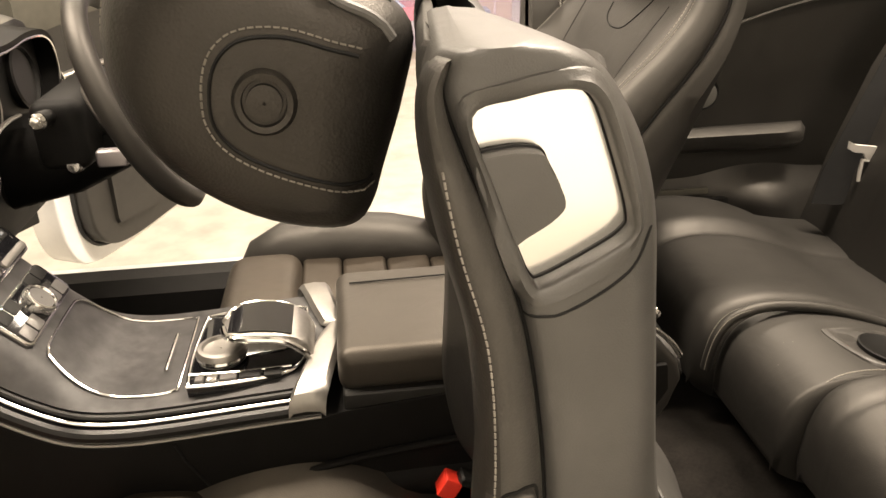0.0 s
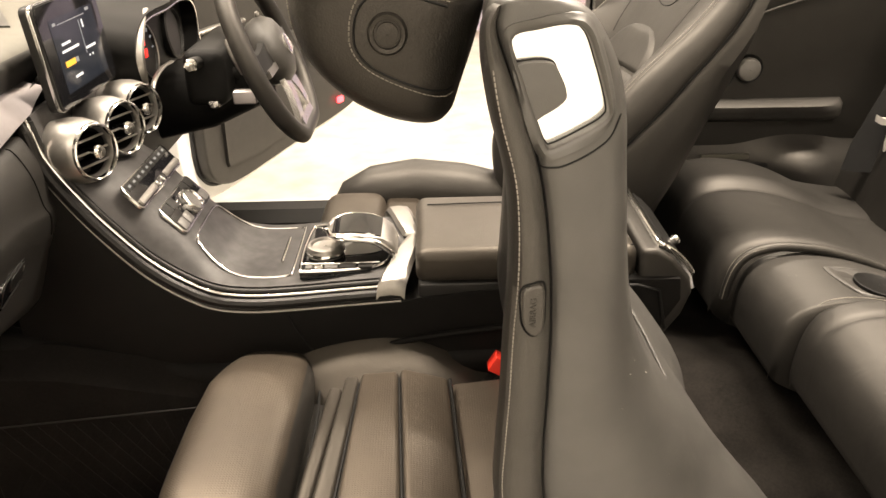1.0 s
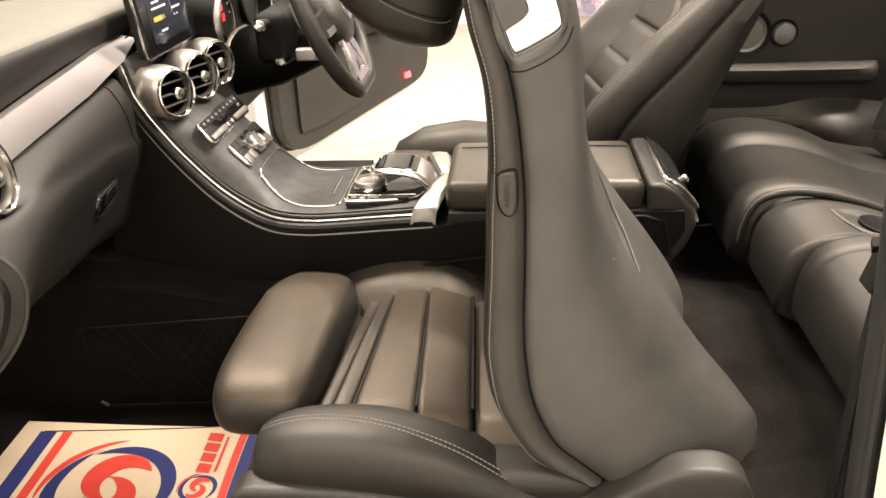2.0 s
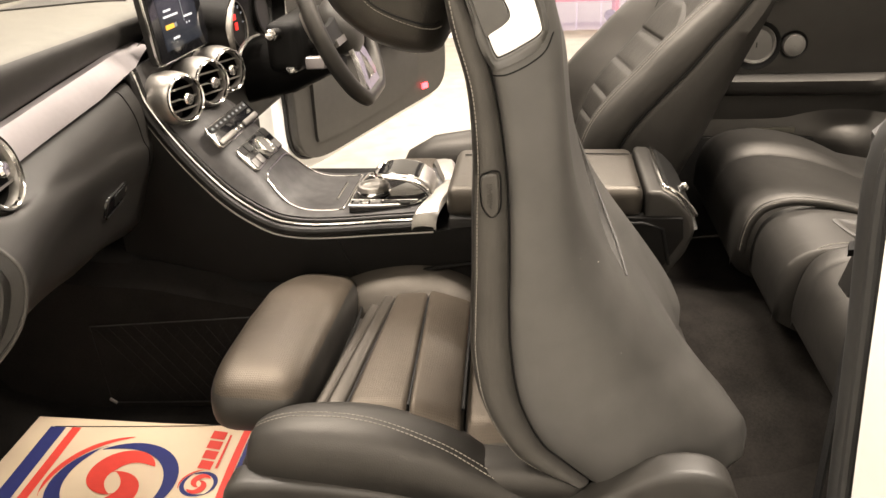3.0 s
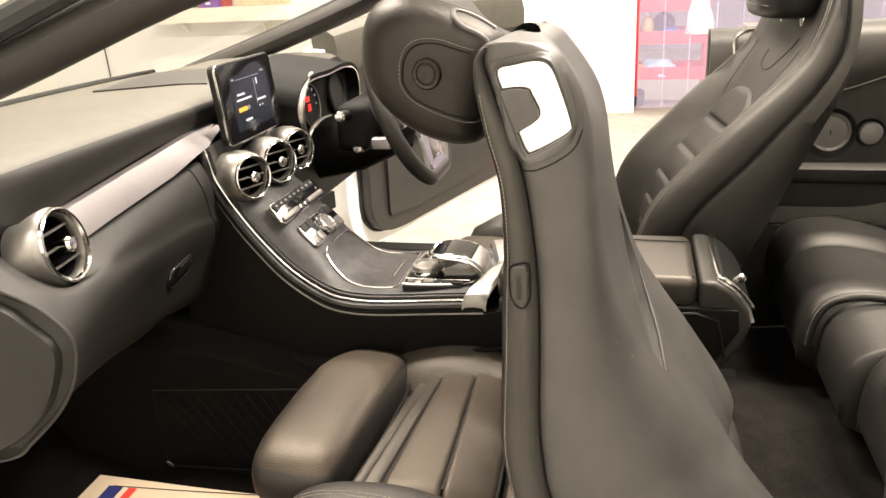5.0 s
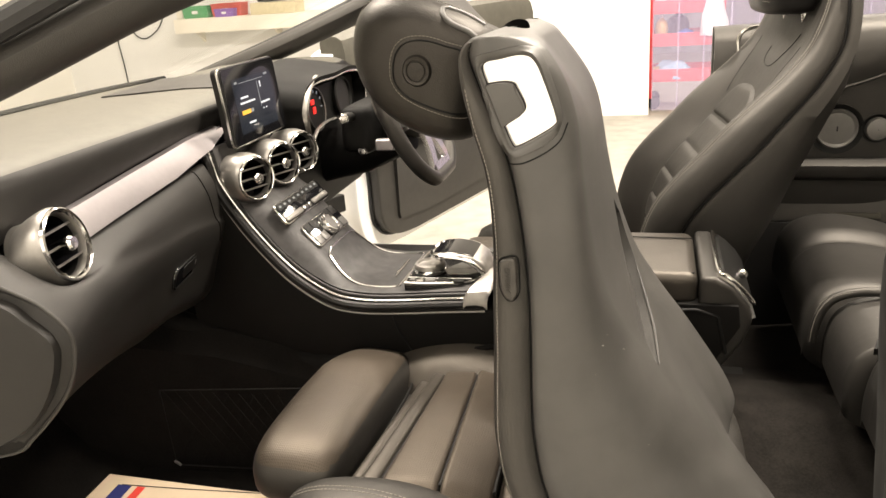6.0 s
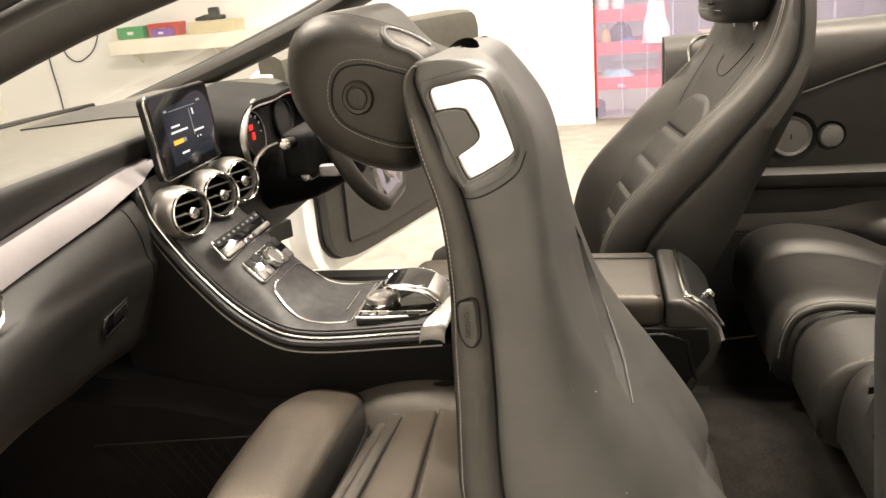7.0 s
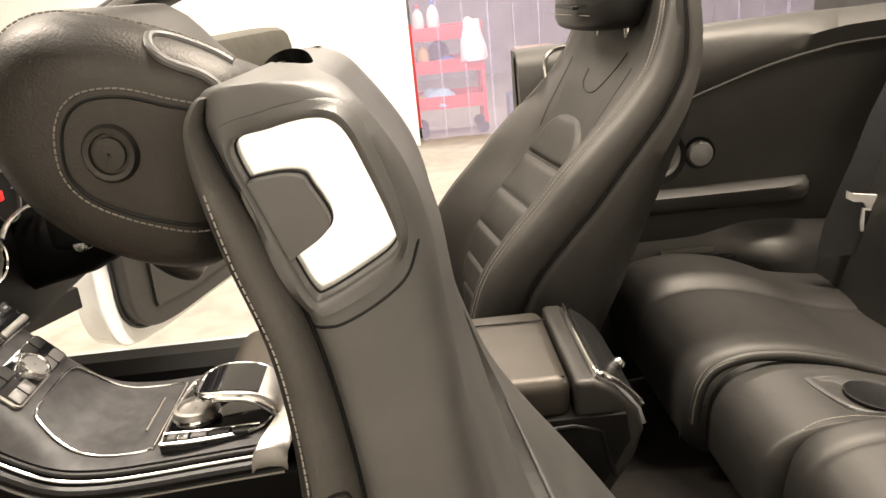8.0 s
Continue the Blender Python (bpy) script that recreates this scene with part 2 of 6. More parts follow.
def cushion(x0, x1, y0, y1, z0, z1, r=0.03, crown=0.01, nx=14, ny=14, tilt=0.0):
    """An upholstered block with soft edges and a crowned top."""
    bm = box((x0 + x1) / 2, (y0 + y1) / 2, (z0 + z1) / 2, x1 - x0, y1 - y0, z1 - z0)
    bmesh.ops.subdivide_edges(bm, edges=bm.edges, cuts=1, use_grid_fill=True)
    cx, cy = (x0 + x1) / 2, (y0 + y1) / 2
    bmesh.ops.bevel(bm, geom=[e for e in bm.edges if len(e.link_faces) == 2 and e.calc_face_angle() > 0.5], offset=r, segments=5,
                    profile=0.5, affect="EDGES", clamp_overlap=True)
    for v in bm.verts:
        if v.co.z > (z0 + z1) / 2:
            fx, fy = (v.co.x - cx) / (x1 - x0) * 2, (v.co.y - cy) / (y1 - y0) * 2
            v.co.z += crown * max(0, (1 - fx * fx)) * max(0, 1 - fy * fy) + tilt * (v.co.x - cx)
    return bm


def pillow(x0, x1, y0, y1, z0, z1, n=28, soft=0.42):
    """A soft pad: super-elliptic plan and section, flatter underneath."""
    cx, cy, cz = (x0 + x1) / 2, (y0 + y1) / 2, (z0 + z1) / 2
    rings = []
    for i in range(n + 1):
        f = math.pi * i / n - math.pi / 2
        k = max(0.02, abs(math.cos(f)) ** soft)
        h = math.copysign(abs(math.sin(f)) ** 0.75, f)
        ring = []
        for j in range(44):
            q = 2 * math.pi * j / 44
            c, s = math.cos(q), math.sin(q)
            ring.append((cx + (x1 - x0) / 2 * k * math.copysign(abs(c) ** soft, c), cy + (y1 - y0) / 2 * k * math.copysign(abs(s) ** (soft - 0.06), s), cz + (z1 - z0) / 2 * h))
        rings.append(ring)
    return loft(rings)


def cut(ob, cutter):
    """Takes the closed bmesh cutter out of ob's mesh for good."""
    me = bpy.data.meshes.new("cutter")
    bmesh.ops.recalc_face_normals(cutter, faces=cutter.faces)
    cutter.to_mesh(me)
    cutter.free()
    co = new("cutter", me)
    mod = ob.modifiers.new("cut", "BOOLEAN")
    mod.operation, mod.object, mod.solver = "DIFFERENCE", co, "EXACT"
    deps = bpy.context.evaluated_depsgraph_get()
    deps.update()
    done = bpy.data.meshes.new_from_object(ob.evaluated_get(deps))
    ob.modifiers.clear()
    ob.data = done
    bpy.data.objects.remove(co)


# ---- workshop ----
XW, YW = -4.60, 5.10   # front wall and right-hand wall
solo("floor", box(1.3, 2.0, -0.05, 12.0, 15, 0.1), CONCRETE, "worn cream painted concrete workshop floor", "floor", "structure")
solo("ceiling", box(1.3, 2.0, 3.06, 12.0, 15, 0.1), CEIL, "plain white workshop ceiling", "ceiling", "structure")
solo("wall_front", box(XW - 0.06, 2.0, 1.5, 0.12, 15, 3.0), CREAM_WALL, "cream painted workshop wall behind the bonnet", "wall", "structure")
solo("wall_right", box((XW + 0.68) / 2, YW + 0.05, 1.5, 0.68 - XW, 0.1, 3.0), WHITE_WALL, "bright white painted workshop wall", "wall", "structure")
solo("wall_back", box(7.26, 2.0, 1.5, 0.12, 15, 3.0), WHITE_WALL, "white painted workshop wall behind the car", "wall", "structure")
solo("wall_left", box(1.3, -3.06, 1.5, 12.0, 0.12, 3.0), WHITE_WALL, "white painted workshop wall on the passenger side", "wall", "structure")
solo("wall_far", box(1.3, 9.4, 1.5, 12.0, 0.12, 3.0), material("grey_store_wall", (0.30, 0.30, 0.31), 0.8, vary=0.25, grain=5),
     "grey wall of the store behind the strip curtain", "wall", "structure")
solo("lintel", box(3.87, YW + 0.05, 2.75, 6.64, 0.1, 0.5), WHITE_WALL, "white wall above the strip curtain opening", "wall", "structure")

TUBE = material("lamp_diffuser", (0.9, 0.88, 0.82), 0.5, emit=(1.0, 0.89, 0.755, 3.0))
HOUSING = material("white_lamp_housing", (0.8, 0.8, 0.8), 0.5)
for lx, ly, watts in LAMPS:
    lamp = thing("ceiling_light", (lx, ly, 2.93), "long white fluorescent ceiling light", "lamp", "ceiling lights")
    part("housing", box(lx, ly, 2.97, 1.56, 0.34, 0.08, 0.01), HOUSING, lamp)
    part("diffuser", box(lx, ly, 2.905, 1.5, 0.28, 0.05, 0.012), TUBE, lamp)

# shelf with storage boxes on the right-hand wall
SHELF = material("cream_painted_board", (0.80, 0.76, 0.66), 0.5, vary=0.06, grain=8)
shelf = thing("wall_shelf", (-2.5, YW, 0.9), "cream painted board shelf on the workshop wall", "shelf")
part("board", box(-2.34, YW - 0.14, 0.890, 1.80, 0.28, 0.03, 0.004), SHELF, shelf)
part("front_lip", box(-2.34, YW - 0.288, 0.847, 1.80, 0.018, 0.116, 0.003), SHELF, shelf)
for bx in (-3.14, -2.4, -1.6):
    part("bracket", prism([(YW, 0.875), (YW - 0.25, 0.875), (YW, 0.69)], bx - 0.01, bx + 0.01, "x"), SHELF, shelf)


def storage_box(x, y, wide, deep, h, color, label):
    m = material("box_plastic", color, 0.45, vary=0.08)
    b = thing("storage_box", (x, y, 0.905), label, "storage box")
    part("bin", loft([[(x + sx * wide / 2 * k, y + sy * deep / 2 * k, zz) for sx, sy in ((-1, -1), (1, -1), (1, 1), (-1, 1))]
                      for zz, k in ((0.905, 0.92), (0.905 + h, 1.0), (0.905 + h, 0.94), (0.92, 0.86))]), m, b)
    part("rim", box(x, y - deep / 2 + 0.004, 0.905 + h - 0.008, wide, 0.012, 0.014, 0.002), m, b)
    part("label_tab", box(x, y - deep / 2 - 0.001, 0.905 + h * 0.5, wide * 0.22, 0.004, h * 0.26), HOUSING, b)


storage_box(-3.07, YW - 0.14, 0.24, 0.16, 0.095, (0.05, 0.30, 0.10), "green plastic storage box on the shelf")
storage_box(-2.79, YW - 0.12, 0.28, 0.14, 0.105, (0.55, 0.06, 0.04), "red plastic storage box on the shelf")
storage_box(-2.77, YW - 0.235, 0.18, 0.07, 0.065, (0.20, 0.08, 0.38), "purple plastic storage box on the shelf")
part("block", box(-3.25, YW - 0.12, 0.94, 0.06, 0.10, 0.07, 0.004), SHELF, shelf)
solo("cardboard_box", box(-2.34, YW - 0.14, 0.951, 0.40, 0.20, 0.092, 0.006), material("pale_card", (0.62, 0.55, 0.36), 0.8),
     "pale yellow cardboard box on the shelf", "box")
tool = thing("power_tool", (-2.37, YW - 0.14, 1.0), "black power tool lying on the cardboard box", "power tool")
part("tool_body", tube([(-2.51, YW - 0.14, 1.014), (-2.41, YW - 0.14, 1.024), (-2.25, YW - 0.14, 1.019)], [0.012, 0.024, 0.016], 12), HARD, tool)
part("tool_grip", box(-2.34, YW - 0.14, 1.054, 0.09, 0.05, 0.09, 0.02), HARD, tool)
for pts in ([(-4.02, 1.35), (-4.022, 0.90), (-4.020, 0.74), (-4.006, 0.573), (-4.0, 0.35)], [(-3.49, 1.35), (-3.50, 1.075), (-3.51, 0.989), (-3.586, 0.871), (-3.72, 0.793), (-3.814, 0.817), (-3.864, 0.909), (-3.90, 1.15)]):
    solo("cable", tube(smooth_line([(x, YW - 0.012, z) for x, z in pts], 24), 0.006, 8), RUBBER, "thin black cable hanging down the wall", "cable")

for ob in [o for o in bpy.data.objects if o.parent is None and o.name.split(".")[0] in ("wall_shelf", "storage_box", "cardboard_box", "power_tool")]:
    ob.location.z += 0.045

# strip curtain and the store behind it
PVC = bpy.data.materials.new("clear_pvc_strip")
PVC.use_nodes = True
pt = PVC.node_tree
pb = pt.nodes["Principled BSDF"]
# Purplish tint: haze and reflections on the clear strips are put into the colour.
pb.inputs["Base Color"].default_value, pb.inputs["Roughness"].default_value = (0.62, 0.57, 0.80, 1), 0.30
pb.inputs["Alpha"].default_value = 0.20
curtain = thing("strip_curtain", (2.5, YW, 2.5), "clear plastic strip curtain in the wall opening", "curtain")
part("rail", box(3.9, YW + 0.04, 2.46, 6.6, 0.05, 0.06), SILVER, curtain)
for k in range(16):
    sx = 0.70 + k * 0.19
    grid = [[(sx + u * 0.2, YW + 0.02 + 0.02 * (k % 2) + 0.012 * math.sin(3 * u + k), z) for u in (0, 0.25, 0.5, 0.75, 1)] for z in (0.03, 0.6, 1.2, 1.8, 2.44)]
    strip = part("strip", sheet(grid, 0.003), PVC, curtain)
    strip.visible_shadow = False

TROLLEY_RED = material("red_enamel", (0.62, 0.05, 0.05), 0.35, vary=0.06)
trolley = thing("tool_trolley", (0.96, 5.52, 0.0), "red three-tier steel tool trolley full of cleaning things", "trolley")
TX, TY, TW, TD = 0.96, 5.52, 0.56, 0.40
for z in (0.23, 0.51, 0.76):
    tray = part("tray", box(TX, TY, z, TW, TD, 0.012, 0.003), TROLLEY_RED, trolley)
    for (cx, cy, sx, sy) in ((TX, TY - TD / 2, TW, 0.012), (TX, TY + TD / 2, TW, 0.012), (TX - TW / 2, TY, 0.012, TD), (TX + TW / 2, TY, 0.012, TD)):
        part("tray_wall", box(cx, cy, z + 0.045, sx, sy, 0.10, 0.003), TROLLEY_RED, tray)
for sx in (-1, 1):
    for sy in (-1, 1):
        part("post", box(TX + sx * (TW / 2 - 0.012), TY + sy * (TD / 2 - 0.012), 0.48, 0.03, 0.03, 0.78, 0.004), TROLLEY_RED, trolley)
        part("castor", lathe([(0.0, -0.012), (0.045, -0.012), (0.05, 0), (0.045, 0.012), (0.0, 0.012)],
                             pose(TX + sx * (TW / 2 - 0.04), TY + sy * (TD / 2 - 0.04), 0.05, 90, 0, 0), 16), RUBBER, trolley)


def bottle(name, x, y, z, r, h, mat, label, cap):
    b = thing(name, (x, y, z), label, "bottle")
    part("body", lathe([(r * 0.9, 0), (r, 0.01), (r, h * 0.6), (r * 0.75, h * 0.78), (r * 0.3, h * 0.86), (r * 0.3, h * 0.92)], pose(x, y, z), 16), mat, b)
    part("cap", lathe([(r * 0.36, h * 0.9), (r * 0.36, h), (r * 0.2, h * 1.02)], pose(x, y, z), 12), cap, b)


WHITE_PL = material("white_plastic", (0.8, 0.8, 0.8), 0.4)
BLUE_PL = material("blue_plastic", (0.06, 0.14, 0.5), 0.45)
LBLUE = material("pale_blue_cloth", (0.35, 0.52, 0.72), 0.9, vary=0.2)
AMBER = material("amber_plastic", (0.55, 0.36, 0.12), 0.4)
bottle("spray_bottle", TX - 0.20, TY - 0.08, 0.775, 0.045, 0.25, WHITE_PL, "white spray bottle on the top tray", RED)
bottle("spray_bottle", TX - 0.08, TY - 0.02, 0.775, 0.05, 0.27, WHITE_PL, "white spray bottle on the top tray", BLUE_PL)
bottle("jug", TX - 0.19, TY - 0.10, 0.52, 0.05, 0.22, AMBER, "tan plastic bottle on the middle tray", WHITE_PL)
bottle("jug", TX - 0.06, TY + 0.06, 0.52, 0.09, 0.24, DEEP, "black plastic bottle on the middle tray", DEEP)


def heap(name, x, y, z, sx, sy, sz, mat, label, seed):
    rnd = random.Random(seed)
    bm = bmesh.new()
    bmesh.ops.create_icosphere(bm, subdivisions=3, radius=1)
    for v in bm.verts:
        n = noise.noise(v.co * 1.7 + Vector((seed, 0, 0))) * 0.35 + noise.noise(v.co * 4 + Vector((0, seed, 0))) * 0.12
        v.co *= 1 + n
        v.co.z = max(v.co.z, -0.4)
        v.co = Vector((x + v.co.x * sx, y + v.co.y * sy, z + (v.co.z + 0.4) * sz))
    return solo(name, bm, mat, label, "cloth", "", 60)


heap("cloth", TX - 0.02, TY - 0.10, 0.52, 0.10, 0.08, 0.07, BLUE_PL, "bright blue folded cloth on the middle tray", 3)
heap("cloth", TX - 0.10, TY - 0.10, 0.24, 0.15, 0.10, 0.10, LBLUE, "pale blue crumpled cloth on the lower tray", 5)
heap("towel", TX - 0.22, TY - 0.10, 0.24, 0.07, 0.08, 0.07, AMBER, "tan folded towel on the lower tray", 8)
BAG = material("white_plastic_bag", (0.86, 0.86, 0.88), 0.35, vary=0.05)
bag = heap("plastic_bag", TX + 0.20, TY - 0.225, 0.58, 0.10, 0.06, 0.22, BAG, "white plastic bag hanging from the trolley end", 12)
solo("pallet_box", box(TX + 0.75, TY + 0.2, 0.30, 0.32, 0.4, 0.60, 0.01), material("brown_card", (0.34, 0.24, 0.15), 0.85, vary=0.15), "brown cardboard box standing in the store", "box")
solo("plastic_crate", box(TX + 0.58, TY - 0.08, 0.14, 0.24, 0.24, 0.28, 0.01), material("slate_plastic", (0.10, 0.14, 0.20), 0.5), "slate blue plastic crate on the floor", "crate")


# ---- car body ----
car = thing("convertible_car", (0.3, 0, 0.2), "white convertible car body with its doors open", "car")
part("floor_pan", box(0.35, 0, 0.235, 1.75, 1.44, 0.05, 0.01), CARPET, car, "black carpeted floor")
part("footwell_bulkhead", sheet([[(x, y, z) for y in (-0.69, -0.35, 0.0, 0.35, 0.69)] for x, z in ((-0.30, 0.262), (-0.42, 0.30), (-0.52, 0.42), (-0.58, 0.62))], 0.02, True), CARPET, car)
def tunnel(rows_, mat, name):
    return part(name, loft([[(x, -w, 0.25), (x, -w * 0.95, h - 0.04), (x, -w * 0.75, h), (x, w * 0.75, h), (x, w * 0.95, h - 0.04), (x, w, 0.25)] for x, w, h in rows_]), mat, car)


tunnel(((-0.55, 0.23, 0.60), (-0.1, 0.20, 0.56), (0.3, 0.165, 0.46), (0.62, 0.145, 0.40)), CARPET, "tunnel")
part("rear_tunnel", sheet([[(x, 0.42 * u, 0.262 + h * (0.5 + 0.5 * math.cos(math.pi * min(1.0, abs(u) * 1.02))) ** 0.72) for u in [k / 12 - 1 for k in range(25)]] for x, h in ((0.62, 0.125), (0.80, 0.125), (1.00, 0.120), (1.30, 0.115))], 0.01), CARPET_GREY, car, "", 70)
part("rear_carpet", sheet([[(x, y, z) for y in (-0.62, -0.3, -0.12, 0.12, 0.3, 0.62)] for x, z in ((0.50, 0.264), (0.85, 0.268), (1.02, 0.278), (1.12, 0.290))], 0.004), CARPET_GREY, car,
     "dark grey rear footwell carpet")
for sy in (-1, 1):
    part("sill", loft([[(x, sy * 0.70, 0.22), (x, sy * 0.69, 0.40), (x, sy * 0.72, 0.425), (x, sy * 0.80, 0.41), (x, sy * 0.83, 0.36), (x, sy * 0.80, 0.2)]
                       for x in (-0.5, 0.2, 1.2)]), PAINT, car)
for sy in (-1, 1):
    part("sill_trim", loft([[(x, sy * 0.655, 0.27), (x, sy * 0.662, 0.40), (x, sy * 0.685, 0.429), (x, sy * 0.735, 0.431), (x, sy * 0.735, 0.405), (x, sy * 0.70, 0.27)] for x in (-0.5, 0.2, 0.955 if sy < 0 else 1.2)]), TRIM, car, "black door sill trim")
# windscreen pillars
def pillar(sy):
    a = smooth_line([(-0.62, sy * 0.72, 0.93), (-0.30, sy * 0.69, 1.03), (0.0, sy * 0.655, 1.135), (0.20, sy * 0.60, 1.215), (0.42, sy * 0.54, 1.28)], 16)
    return tube(a, 0.042, 14, 0.72)


for sy in (-1, 1):
    pl = part("windscreen_pillar", pillar(sy), SOFT, car, "black windscreen pillar trim")
    a = smooth_line([(-0.62, sy * 0.765, 0.95), (-0.30, sy * 0.735, 1.055), (0.0, sy * 0.70, 1.165), (0.20, sy * 0.645, 1.25), (0.42, sy * 0.585, 1.315)], 16)
    part("pillar_seal", tube(a, 0.016, 10), RUBBER, pl)
part("header_rail", tube([(0.42, y, 1.29) for y in (-0.56, -0.3, 0, 0.3, 0.56)], 0.04, 12, 0.6), SOFT, car)
GLASS = bpy.data.materials.new("windscreen_glass")
GLASS.use_nodes = True
gb = GLASS.node_tree.nodes["Principled BSDF"]
gb.inputs["Base Color"].default_value, gb.inputs["Roughness"].default_value = (0.95, 1.0, 0.97, 1), 0.02
gb.inputs["Alpha"].default_value = 0.08
ws = part("windscreen", sheet([[(x + 0.05 * math.cos(2.2 * y / 0.7) - 0.05, y * k, z) for y in (-0.7, -0.4, -0.1, 0.1, 0.4, 0.7)]
                               for x, z, k in ((-0.66, 0.95, 1.0), (-0.30, 1.065, 0.97), (0.0, 1.17, 0.92), (0.42, 1.31, 0.78))], 0.005), GLASS, car, "clear windscreen glass")
ws.visible_shadow = False
part("scuttle", sheet([[(x - 0.08 * (y / 0.7) ** 2 * -1, y, z) for y in (-0.7, -0.35, 0, 0.35, 0.7)] for x, z in ((-0.80, 0.93), (-0.70, 0.955), (-0.64, 0.962))], 0.01), DEEP, car)
# passenger door jamb at the rear of the opening
part("door_jamb", loft([[(x0, -0.752, z), (x0 + 0.020, -0.728, z), (x0 + 0.05, -0.70, z), (x0 + 0.30, -0.68, z), (x0 + 0.30, -0.83, z), (x0 + 0.02, -0.82, z)]
                        for x0, z in ((0.963, 0.40), (0.952, 0.55), (0.938, 0.75), (0.927, 0.93), (0.944, 1.0))]), PAINT, car, "white painted door jamb")
part("jamb_seal", tube(smooth_line([(0.978, -0.690, 0.42), (0.968, -0.690, 0.56), (0.955, -0.690, 0.76), (0.943, -0.690, 0.93), (0.958, -0.688, 0.985)], 18), 0.017, 12), RUBBER, car, "black rubber door seal")
part("seal_lip", tube(smooth_line([(0.967, -0.716, 0.42), (0.957, -0.716, 0.56), (0.944, -0.716, 0.76), (0.933, -0.714, 0.93), (0.948, -0.71, 0.985)], 18), 0.006, 8), RUBBER, car)
part("jamb_trim", sheet([[(x - 0.066 * (z - 0.42), y, z) for x, y in ((0.998, -0.675), (1.006, -0.63), (1.028, -0.595), (1.108, -0.585))] for z in (0.42, 0.6, 0.8, 0.95)], 0.02, True), HARD, car, "black jamb trim")

# ---- dashboard ----
dash = thing("dashboard", (-0.2, 0, 0.6), "black soft-touch car dashboard with silver trim and round vents", "dashboard")
DY = [-0.70, -0.66, -0.55, -0.40, -0.25, -0.13, 0.0, 0.13, 0.25, 0.40, 0.55, 0.66, 0.70]


def bow(y):
    return -0.05 * (y / 0.7) ** 2


def strip_top(y):
    return 0.946 - 0.046 * max(0.0, min(1.0, (abs(y) - 0.16) / 0.44)) ** 1.4


def strip_low(y):
    return 0.898 - 0.034 * max(0.0, min(1.0, (abs(y) - 0.12) / 0.44))


TOPP = [(-0.64, 0.973), (-0.50, 0.988), (-0.34, 0.998), (-0.24, 1.004), (-0.165, 1.004), (-0.122, 0.999), (-0.100, 0.987), (-0.100, 0.970), (-0.110, 0.945)]
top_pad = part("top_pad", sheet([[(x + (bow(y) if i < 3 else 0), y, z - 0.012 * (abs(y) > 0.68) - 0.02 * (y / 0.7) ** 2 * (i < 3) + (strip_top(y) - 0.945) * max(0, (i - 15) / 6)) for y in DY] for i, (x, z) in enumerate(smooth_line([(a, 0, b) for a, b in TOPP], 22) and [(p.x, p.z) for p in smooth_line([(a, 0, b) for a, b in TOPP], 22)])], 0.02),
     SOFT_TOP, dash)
# Faces turned to the tail or down go darker: shade put into the colour.
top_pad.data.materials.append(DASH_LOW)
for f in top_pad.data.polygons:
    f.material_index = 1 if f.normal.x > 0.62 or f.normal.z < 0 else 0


def top_z(x):
    """Height of the dash top at its middle."""
    for (x0, z0), (x1, z1) in zip(TOPP, TOPP[1:]):
        if x <= x1:
            return z0 + (z1 - z0) * max(0.0, (x - x0) / (x1 - x0))
    return TOPP[-1][1]


grille = []
for j in range(9):
    u = j / 8
    y, xa, xb = 0.085 + 0.31 * u, -0.45 - 0.05 * u, -0.175 - 0.175 * u
    grille.append([(xa + (xb - xa) * i / 12, y, top_z(xa + (xb - xa) * i / 12) + 0.0035) for i in range(13)])
part("speaker_grille_panel", sheet(grille, 0.004, True), SOFT, dash, "fine black speaker grille in the dash top")
part("cowl_strip", tube([(-0.640 + bow(y), y, 0.977 - 0.02 * (y / 0.7) ** 2) for y in [-0.69 + 1.38 * k / 24 for k in range(25)]], 0.007, 8), DEEP, dash, "black strip along the windscreen base")
def ease(u):
    u = max(0.0, min(1.0, u))
    return u * u * (3 - 2 * u)


LOWP = [(-0.100, 0.878), (-0.072, 0.872), (-0.052, 0.850), (-0.044, 0.81), (-0.050, 0.755), (-0.068, 0.705), (-0.10, 0.655), (-0.16, 0.625), (-0.26, 0.62)]
lowline = [(p.x, p.z) for p in smooth_line([(a, 0, b) for a, b in LOWP], 22)]


